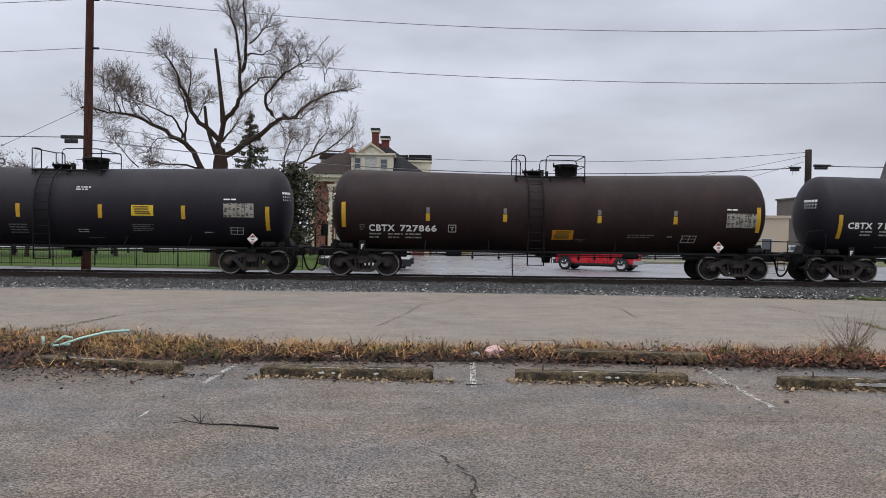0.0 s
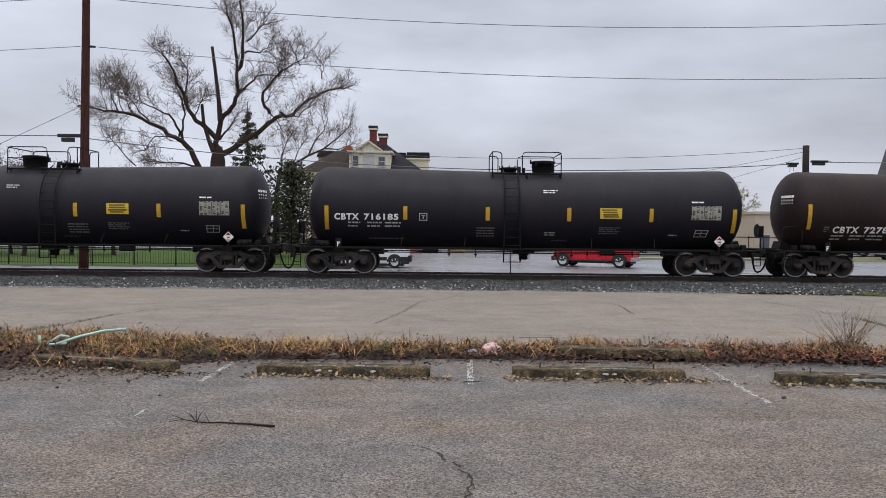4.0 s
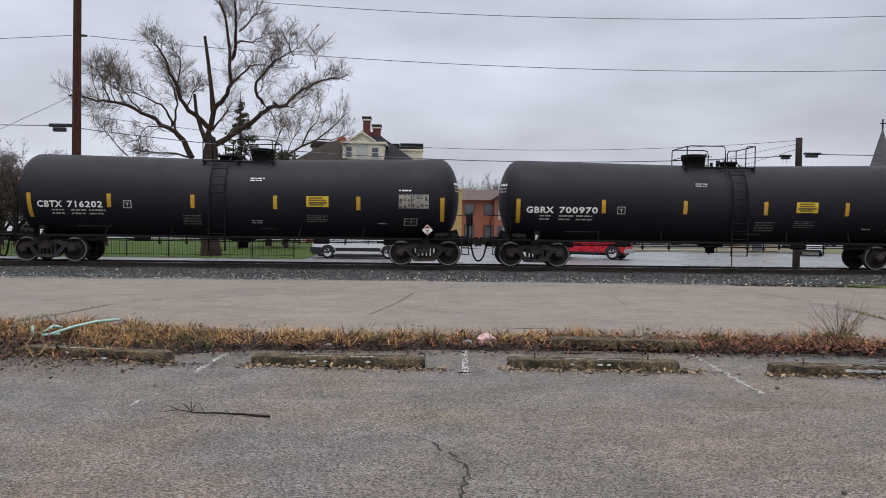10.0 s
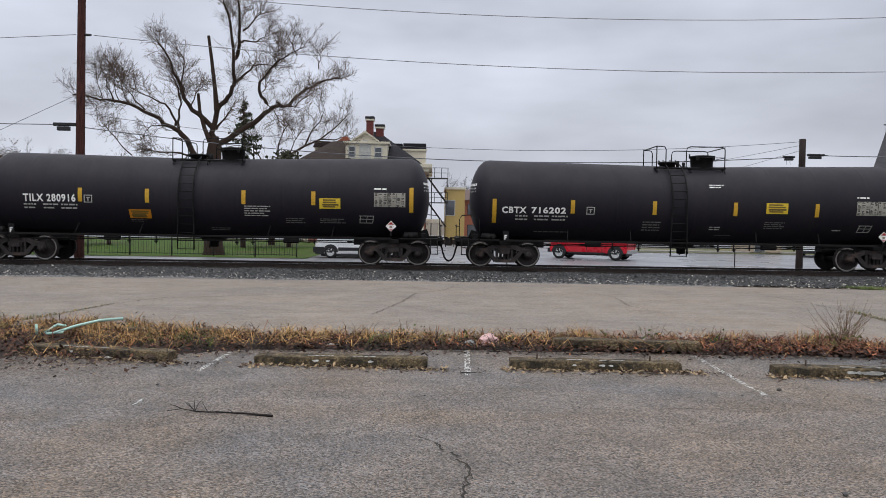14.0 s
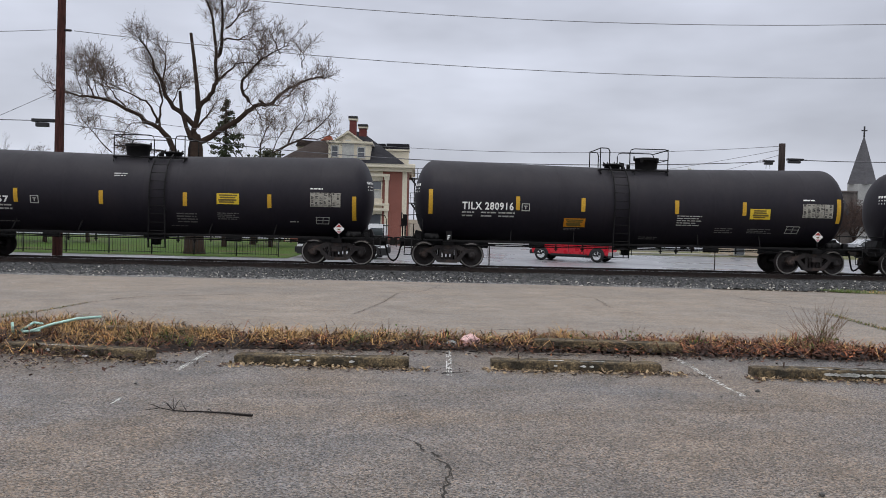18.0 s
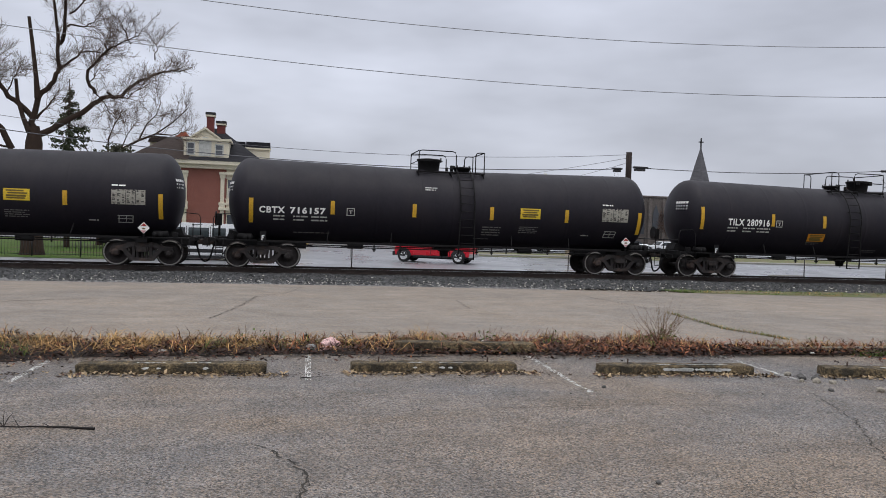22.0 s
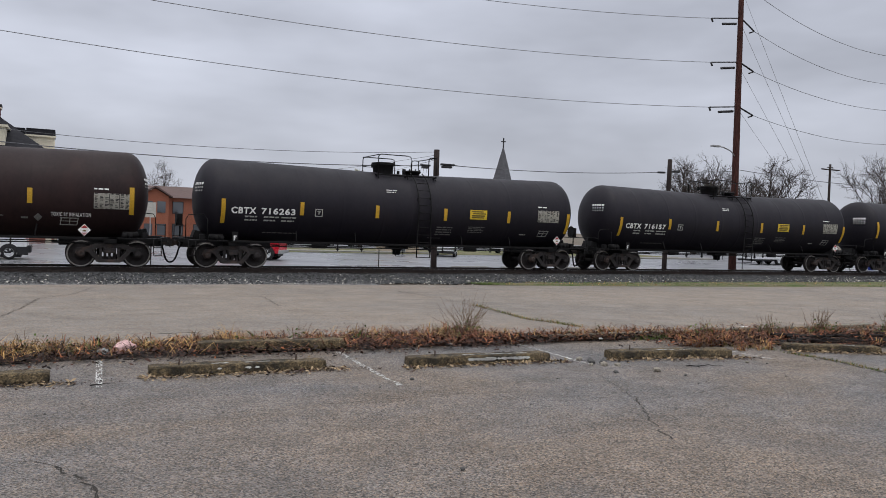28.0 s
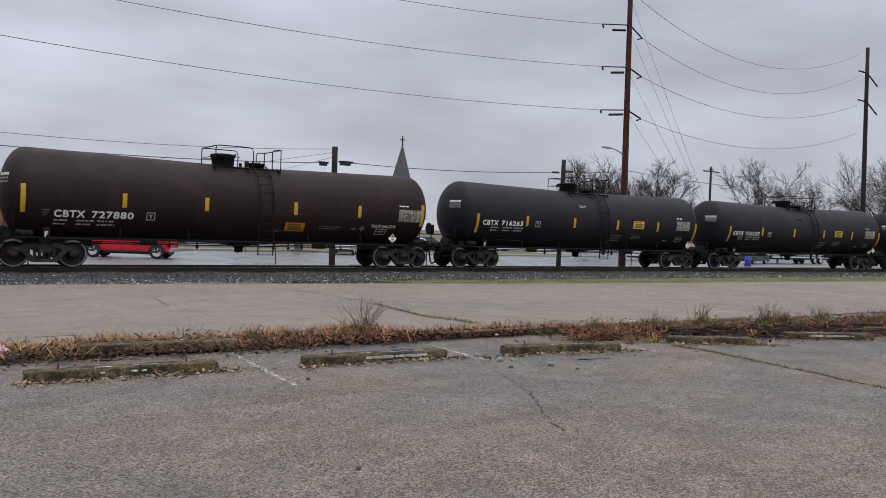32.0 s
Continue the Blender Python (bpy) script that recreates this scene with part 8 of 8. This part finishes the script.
for _ in range(1500):                                                     # bits over the whole lot
    lx, ly = rng.uniform(-9, 14), rng.uniform(2.5, 9.0)
    (chips if rng.random() < 0.5 else litter).flake(lx, ly, lot_z(lx, ly) + 0.002, rng.uniform(0.003, 0.009), rng)
for pts, n, h in ((((-7.0, 10.6), (-6.85, 11.4), (-6.63, 12.7)), 380, 0.09), (((-6.63, 12.73), (-6.53, 14.51)), 160, 0.05), (((9.0, 7.47), (9.08, 6.98), (9.0, 6.2), (8.9, 5.5), (8.68, 4.23)), 620, 0.05), (((8.0, 15.0), (7.74, 13.28), (7.57, 12.16), (7.76, 11.48), (7.79, 10.8)), 900, 0.08), (((9.0, 7.7), (8.6, 8.3), (8.2, 8.6)), 260, 0.07)):
    for _ in range(n):
        k = rng.randrange(len(pts) - 1)
        t = rng.random()
        lx = pts[k][0] + (pts[k + 1][0] - pts[k][0]) * t + rng.gauss(0, 0.04)
        ly = pts[k][1] + (pts[k + 1][1] - pts[k][1]) * t + rng.gauss(0, 0.05)
        (green if rng.random() < 0.6 else straw).blade(lx, ly, land(lx, ly), h * rng.uniform(0.4, 1.2), 0.006, rng, rng.uniform(0.2, 1.2))
for cx, cy, sx, sy, n in ((5.5, 9.45, 0.75, 0.16, 2600), (9.0, 8.5, 0.7, 0.22, 2200), (4.0, 9.5, 0.6, 0.12, 900), (11.5, 8.3, 1.3, 0.3, 1800), (-6.5, 9.6, 1.3, 0.5, 1800)):     # mats of dead leaves
    for _ in range(n):
        lx, ly = cx + rng.gauss(0, sx), cy + rng.gauss(0, sy)
        (russet if rng.random() < 0.4 else litter).flake(lx, ly, land(lx, ly) + rng.uniform(0.02, 0.09), rng.uniform(0.012, 0.040), rng)
for cx, cy in ((7.9, 9.15), (8.2, 9.2), (10.9, 8.7), (12.6, 8.5), (11.9, 8.75), (13.6, 8.2), (-0.55, 9.95), (-1.3, 10.0), (2.9, 9.95), (9.3, 8.65), (5.1, 10.1), (13.2, 8.2)):         # green weeds
    for _ in range(150):
        lx, ly = cx + rng.gauss(0, 0.12), cy + rng.gauss(0, 0.08)
        green.blade(lx, ly, land(lx, ly), rng.uniform(0.05, 0.14), 0.010, rng, rng.uniform(0.4, 1.4))
for _ in range(11000):                                                    # thin grass between ballast and pavement
    lx = 12.5 + 53 * rng.random() ** 1.2
    a, b = road_edge(lx)[1], 23.9 + track_bend(lx)
    ly = a + (b - a) * rng.random()
    patchy = noise.noise((lx * 0.45, ly * 0.8, 0))
    if patchy > -0.15 or rng.random() < 0.25:
        (green if patchy > 0.0 or rng.random() < 0.4 else straw).blade(lx, ly, land(lx, ly), rng.uniform(0.03, 0.12), 0.016, rng, rng.uniform(0.3, 1.5))
for k in range(48):                                                       # rusty tussocks where the strip meets the lot
    tx, ty = 8.7 + rng.gauss(0, 0.55), 8.5 + rng.gauss(0, 0.28)
    dirn = rng.uniform(0, 6.28)
    for _ in range(22):
        (russet if rng.random() < 0.6 else straw).blade(tx + rng.gauss(0, 0.03), ty + rng.gauss(0, 0.03), land(tx, ty), rng.uniform(0.10, 0.30), rng.uniform(0.005, 0.010), rng, rng.uniform(0.4, 1.9), dirn + rng.gauss(0, 0.8))
straw.object("dead_grass", M_STRAW, "tufts of straw-coloured dead grass along the kerb", "grass")
russet.object("dead_weeds", M_REDSTRAW, "russet dead weeds along the kerb", "weeds")
green.object("green_weeds", M_GREENBLADE, "small green weeds in cracks and along edges", "weeds")
litter.object("leaf_litter", M_LITTER, "brown leaf litter on the lot edge", "leaf litter")
chips.object("wood_chips", M_PALE_LITTER, "pale chips and dry bits on asphalt", "litter")


def tall_weed(x, y, n, h, seed, spread=0.55):
    rng = random.Random(seed)
    w = thing("dry_weed", "dry weed clump with tall thin stems", "weed", (x, y, land(x, y)), group="dry weeds")
    stems = Wood()
    for _ in range(n):
        a = rng.uniform(0, 6.28)
        d = Vector((math.cos(a) * rng.uniform(0.1, spread), math.sin(a) * rng.uniform(0.1, spread), 1))
        lp = wander(rng, Vector((rng.gauss(0, 0.06), rng.gauss(0, 0.06), -0.01)), d, h * rng.uniform(0.45, 1.1), 0.10, 4)
        stems.bar(lp, [0.0035, 0.003, 0.0026, 0.002, 0.0012], 3)
        for _ in range(3):
            i = rng.randrange(1, 4)
            sp = wander(rng, lp[i], (lp[i + 1] - lp[i]).normalized() + Vector((rng.gauss(0, 0.6), rng.gauss(0, 0.6), 0.3)), h * 0.18, 0.1, 2)
            stems.bar(sp, [0.002, 0.0016, 0.001], 3)
    stems.object("dry_stalk", M_STEM, w, kind="stuff")
    lf = Wood()
    for _ in range(n * 5):
        lf.leaf(Vector((rng.gauss(0, 0.13), rng.gauss(0, 0.1), abs(rng.gauss(0.06, 0.07)))), rng.uniform(0.012, 0.03), rng)
    lf.object("foliage", M_GREENBLADE, w, kind="stuff")


tall_weed(5.24, 10.25, 46, 0.72, 1, 0.95)
for k, (x, y, n, h) in enumerate(((-0.7, 10.1, 8, 0.3), (2.55, 10.15, 10, 0.32), (1.8, 9.9, 6, 0.25), (9.0, 9.1, 16, 0.34), (10.3, 8.9, 30, 0.40), (11.4, 8.75, 44, 0.5), (12.9, 8.45, 48, 0.52), (14.3, 8.2, 40, 0.5), (13.6, 8.6, 30, 0.4), (7.35, 9.6, 10, 0.25), (-6.8, 10.4, 16, 0.35), (3.4, 9.9, 10, 0.3), (16, 8, 20, .4))):
    tall_weed(x, y, n, h, 50 + k, 0.6)


def fallen_branch(x, y, ln, turn, seed, label, r=0.008, fork=True):
    rng = random.Random(seed)
    b = thing("fallen_branch", label, "branch", pose(x, y, lot_z(x, y) + r + (rng.uniform(0.04, 0.10) if x > 9.5 else 0), 0, 0, turn), group="fallen branches")
    w = Wood()
    lp = [Vector((-ln / 2 + ln * k / 8, rng.gauss(0, 0.012), abs(rng.gauss(0, 0.006)))) for k in range(9)]
    w.bar(lp, [r * (1.25 - 0.12 * k) for k in range(9)], 6)
    w.object("stem", M_TWIGDARK, b)
    if fork:
        tw = Wood()
        for i, (dx, dy, dz) in ((6, (0.06, -0.14, 0.085)), (6, (0.14, -0.12, 0.04)), (6, (0.16, -0.20, 0.02)), (5, (0.10, -0.12, 0.05)), (6, (0.03, -0.22, 0.05)), (7, (0.12, -0.04, 0.02)), (4, (0.06, 0.07, 0.01)), (3, (0.08, -0.06, 0.01))):
            p = lp[i]
            q = p + Vector((dx, dy, dz))
            tw.bar([p, p.lerp(q, 0.5) + Vector((0, 0.01, 0.01)), q], [r * 0.5, r * 0.4, r * 0.2], 4)
        tw.object("side_twig", M_TWIGDARK, b)


fallen_branch(-2.115, 6.155, 0.90, 172.6, 2, "dark fallen branch with forked twigs on asphalt", 0.0082)
for k, (x, y, ln, turn) in enumerate(((0.02, 7.95, 0.22, 20), (6.9, 7.0, 0.5, -15), (10.6, 8.0, 1.3, -25), (11.1, 7.7, 1.5, -20), (10.2, 7.75, 1.1, -30), (11.8, 7.5, 1.2, -15), (12.4, 7.3, 1.0, -28), (10.9, 7.3, 0.9, -10), (11.6, 8.1, 1.4, -22),
                                      (-5.4, 8.5, 0.7, -8), (-6.2, 8.7, 0.9, 5), (-1.9, 9.3, 0.5, 10), (-0.9, 9.4, 0.6, -12), (0.6, 9.3, 0.6, 4), (1.5, 9.15, 0.5, -8), (13.4, 7.0, 0.8, -30), (12.9, 7.7, 1.3, -25), (13.6, 7.6, 1.2, -20))):
    fallen_branch(x, y, ln, turn, 100 + k, "dry dark twig lying by the weeds", 0.010 if ln > 0.8 else 0.006, ln > 1.0)

rng = random.Random(404)
for k in range(34):                                                       # a tangle of dark sticks behind the last stops
    x = rng.uniform(9.6, 15.2)
    y = 8.1 - 0.22 * (x - 9.6) * 0.9 + rng.gauss(0, 0.20)
    fallen_branch(x, y, rng.uniform(0.5, 1.5), rng.gauss(-20, 12), 300 + k, "dark wet stick in a tangle beside the wheel stops", rng.uniform(0.014, 0.030), rng.random() < 0.35)

# litter
mint = thing("plastic_strip", "long mint-green plastic strip lying over the weeds", "plastic strip", (-5.08, 9.66, 0.08))
bm = bmesh.new()
pipe(bm, [(-0.05, -0.12, 0.05), (0.15, 0.05, 0.12), (0.38, 0.22, 0.17), (0.62, 0.36, 0.18)], 0.019, 5)
part("strip", bm, M_MINT, mint)
bm = bmesh.new()
pipe(bm, [(-0.14, -0.13, 0.04), (0.05, -0.07, 0.05)], 0.016, 5)
part("torn_end", bm, M_MINT, mint)
mint2 = thing("plastic_strip", "short broken mint-green plastic strips standing in weeds", "plastic strip", (-5.50, 9.85, 0.06))
for pts in (((0, 0, 0), (-0.01, 0.0, 0.13)), ((0.10, 0, 0.02), (0.22, 0.08, 0.12)), ((0.22, 0.08, 0.12), (0.33, 0.1, 0.10))):
    bm = bmesh.new()
    pipe(bm, pts, 0.018, 5)
    part("strip", bm, M_MINT, mint2)


def crumpled(name, label, category, x, y, z, size, flat, mat, seed):
    """A crumpled sheet: a faceted lump with folds."""
    rng = random.Random(seed)
    bm = bmesh.new()
    bmesh.ops.create_icosphere(bm, subdivisions=3, radius=1)
    for v in bm.verts:
        k = 1 + 0.38 * noise.noise(v.co * 2.3 + Vector((seed, 0, 0))) + 0.16 * noise.noise(v.co * 5.5 + Vector((seed, 4, 0))) + rng.gauss(0, 0.05)
        v.co = Vector((v.co.x * size[0] * k, v.co.y * size[1] * k, max(-0.2, v.co.z) * size[2] * k))
    o = part(name, bm, mat, None, "", pose(x, y, z, 0, 0, rng.uniform(0, 180)))
    return tagged(o, label, category)


crumpled("pink_wrapper", "crumpled pink plastic wrapper in dead grass", "litter", 0.34, 9.70, 0.05, (0.155, 0.09, 0.11), 0, M_PINK, 3)
crumpled("plastic_cup", "crushed clear plastic cup in dead grass", "litter", 0.10, 9.66, 0.03, (0.07, 0.07, 0.06), 0, M_CLEAR, 4)
for k, (x, y, s) in enumerate(((2.49, 10.22, 0.07), (-0.16, 10.0, 0.06), (-1.66, 9.55, 0.05), (-4.3, 8.95, 0.06), (-3.9, 8.9, 0.05), (5.45, 10.0, 0.05), (6.4, 9.75, 0.05), (10.5, 9.62, 0.10), (7.0, 9.2, 0.04), (-4.0, 8.45, 0.03),
                               (11.9, 8.3, 0.06), (12.3, 7.6, 0.10), (13.0, 7.4, 0.09), (8.55, 8.75, 0.04), (4.5, 9.3, 0.04), (1.0, 10.3, 0.03))):
    crumpled("paper_scrap", "crumpled white paper scrap at the kerb", "litter", x, y, land(x, y) + 0.03, (s, s * 0.7, s * 0.5), 0, M_TRASH, 10 + k)


def pebble(x, y, s, seed, mat=None, label="dark loose stone on the asphalt"):
    rng = random.Random(seed)
    bm = bmesh.new()
    bmesh.ops.create_icosphere(bm, subdivisions=1, radius=s)
    for v in bm.verts:
        v.co *= 1 + rng.gauss(0, 0.16)
        v.co.z *= 0.7
    return tagged(part("loose_stone", bm, mat or M_PEBBLE, None, "", (x, y, lot_z(x, y) + s * 0.4)), label, "stone", "loose stones")


for k, (x, y, s) in enumerate(((3.013, 7.30, 0.028), (5.49, 6.99, 0.035), (2.55, 7.05, 0.012), (-3.0, 7.2, 0.016), (-0.45, 6.9, 0.012), (2.08, 4.39, 0.022), (5.75, 7.55, 0.06), (5.62, 7.62, 0.05), (5.70, 7.75, 0.045), (6.2, 6.6, 0.02),
                               (6.8, 7.0, 0.022), (6.0, 6.2, 0.012), (7.4, 6.2, 0.014), (7.9, 6.9, 0.016), (3.6, 5.9, 0.010), (0.9, 6.5, 0.010), (1.9, 6.9, 0.010), (-1.5, 7.3, 0.010), (-4.2, 5.7, 0.012), (0.2, 5.0, 0.009), (-1.1, 4.8, 0.010), (4.6, 6.9, 0.014))):
    pebble(x, y, s, k)


M_PALEROCK = material("pale_broken_concrete", (0.30, 0.27, 0.22), 0.9, second=(0.20, 0.18, 0.14), scale=8, bump=0.4)
for k, (x, y, s) in enumerate(((5.66, 7.42, 0.055), (5.82, 7.36, 0.04), (5.52, 7.5, 0.035), (6.05, 6.92, 0.05), (5.6, 7.85, 0.05), (8.9, 6.95, 0.03), (7.7, 7.05, 0.03))):
    pebble(x, y, s, 70 + k, M_PALEROCK, "pale broken concrete lump on the asphalt")


# ---------------------------------------------------------------- ties and ballast
tie_me = None
track_bed = bpy.data.objects["track_bed"]
for k in range(-60, 190):
    x = k * 0.53 + 0.02 * math.sin(k * 3.7)
    if tie_me is None:
        bm = bmesh.new()
        box(bm, -0.115, 0.115, -1.3, 1.3, -0.17, 0.0, 0.012)
        tie_me = mesh_of("tie", bm, M_TIE)
    o = new("tie", tie_me)
    o.parent = track_bed
    o.matrix_basis = pose(x, TRACK_Y + track_bend(x), RAIL_Z - 0.165, 0, 0, math.sin(k * 1.9) * 0.6 + math.degrees(track_bend(x + 0.5) - track_bend(x - 0.5)))


def stones(x0, x1, count, seed, lo, hi, yspread):
    """Loose crushed stone as one mesh of many small blocks."""
    r = np.random.default_rng(seed)
    x = r.uniform(x0, x1, count)
    y = yspread(r, count)
    bedy = np.array([23.2, 24.0, 24.9, 26.2, 27.4, 28.2, 30.9, 32.4, 34.2])
    bedz = np.array([-0.30, -0.29, -0.26, -0.245, -0.255, -0.275, -0.275, -0.32, -0.36])
    z = np.interp(y, bedy, bedz) + 0.02 * np.sin(x * 1.7) * np.sin(y * 2.3)
    y = y + np.array([track_bend(float(v)) for v in x])
    s = r.uniform(lo, hi, count)
    base = np.array([(-1, -0.2, -0.3), (0.1, -1, -0.2), (1, 0.1, -0.3), (0, 1, -0.2), (0.1, 0.2, 0.8), (0.0, 0.1, -0.9), (-0.5, -0.5, 0.6), (0.6, 0.5, 0.5)])
    faces = np.array([(0, 1, 6), (1, 2, 4), (1, 4, 6), (2, 7, 4), (2, 3, 7), (3, 4, 7), (3, 0, 6), (3, 6, 4), (1, 0, 5), (2, 1, 5), (3, 2, 5), (0, 3, 5)])
    jit = r.normal(0, 0.18, (count, 8, 3))
    a = r.uniform(0, 2 * np.pi, count)
    pts = (base[None] + jit) * s[:, None, None]
    ca, sa = np.cos(a)[:, None], np.sin(a)[:, None]
    px = pts[:, :, 0] * ca - pts[:, :, 1] * sa + x[:, None]
    py = pts[:, :, 0] * sa + pts[:, :, 1] * ca + y[:, None]
    pz = pts[:, :, 2] * 0.8 + z[:, None] + s[:, None] * 0.25
    v = np.stack([px, py, pz], -1).reshape(-1, 3)
    f = (faces[None] + (np.arange(count) * 8)[:, None, None]).reshape(-1, 3)
    me = bpy.data.meshes.new("ballast")
    me.from_pydata(v.tolist(), [], f.tolist())
    return me


for x0, x1, n, seed in ((-17, 8, 21000, 1), (8, 33, 19000, 2), (33, 75, 12000, 3)):
    me = stones(x0, x1, n, seed, 0.020, 0.060, lambda r, c: 23.7 + r.beta(1.1, 1.0, c) * 4.55)
    me.materials.append(M_BALLAST)
    tagged(new("ballast", me), "grey crushed stone ballast along the rails", "ballast", kind="stuff")
M_GRAVEL = material("grey_gravel", (0.22, 0.218, 0.212), 0.85, second=(0.11, 0.11, 0.112), scale=6, island=0.6)
me = stones(-17, 9, 15000, 15, 0.013, 0.038, lambda r, c: 23.05 + np.abs(r.normal(0, 0.75, c)))
me.materials.append(M_GRAVEL)
tagged(new("gravel", me), "light grey gravel along the ballast foot", "gravel", kind="stuff")
M_PALESTONE = material("pale_ballast_stone", (0.52, 0.49, 0.43), 0.85, second=(0.28, 0.27, 0.25), scale=5, island=0.5)
me = stones(-17, 60, 2000, 16, 0.018, 0.050, lambda r, c: r.uniform(24.2, 28.2, c))
me.materials.append(M_PALESTONE)
tagged(new("ballast", me), "single pale stones in the dark ballast", "ballast", kind="stuff")
me = stones(-17, 60, 5000, 5, 0.022, 0.045, lambda r, c: r.uniform(30.6, 33.8, c))
me.materials.append(M_BALLAST)
tagged(new("ballast", me), "grey crushed stone ballast between the rails", "ballast", kind="stuff")
me = stones(-17, 60, 3000, 6, 0.012, 0.05, lambda r, c: np.clip(24.0 + r.normal(0, 0.5, c) + np.abs(r.normal(0, 0.6, c)), 23.3, 28.2))
me.materials.append(M_PALESTONE)
tagged(new("ballast", me), "scattered pale stones along the ballast foot", "ballast", kind="stuff")


# ---------------------------------------------------------------- motion of the train
def train_x(t):
    """Where the middle of the brown-black second car stands."""
    return 3.813 + 4.34475 * t - 0.0046377 * t * t - 0.0000457 * t ** 3


def on_track(x):
    """A car's pose with its middle at x, both trucks on the curving track."""
    a, b = track_bend(x - TRUCK_X), track_bend(x + TRUCK_X)
    return pose(x, TRACK_Y + (a + b) / 2, RAIL_Z, 0, 0, math.degrees(math.atan2(b - a, 2 * TRUCK_X)))


def motions():
    for n, (car, sets) in enumerate(ALL_CARS):
        off = -CAR_PITCH * (n - 1)
        walk(car, [(t, on_track(train_x(t) + off)) for t in range(33)])
        for k, both in enumerate(sets):
            start = 37.0 * (n * 4 + k)
            x, z = both[0].matrix_basis.translation.x, WHEEL_R
            rows = []
            for i in range(214):
                t = min(32.0, i * 0.15)
                rows.append((t, pose(x, 0, z, 0, start + math.degrees((train_x(t) - train_x(0)) / WHEEL_R), 0)))
            for o in both:
                walk(o, rows)


motions()
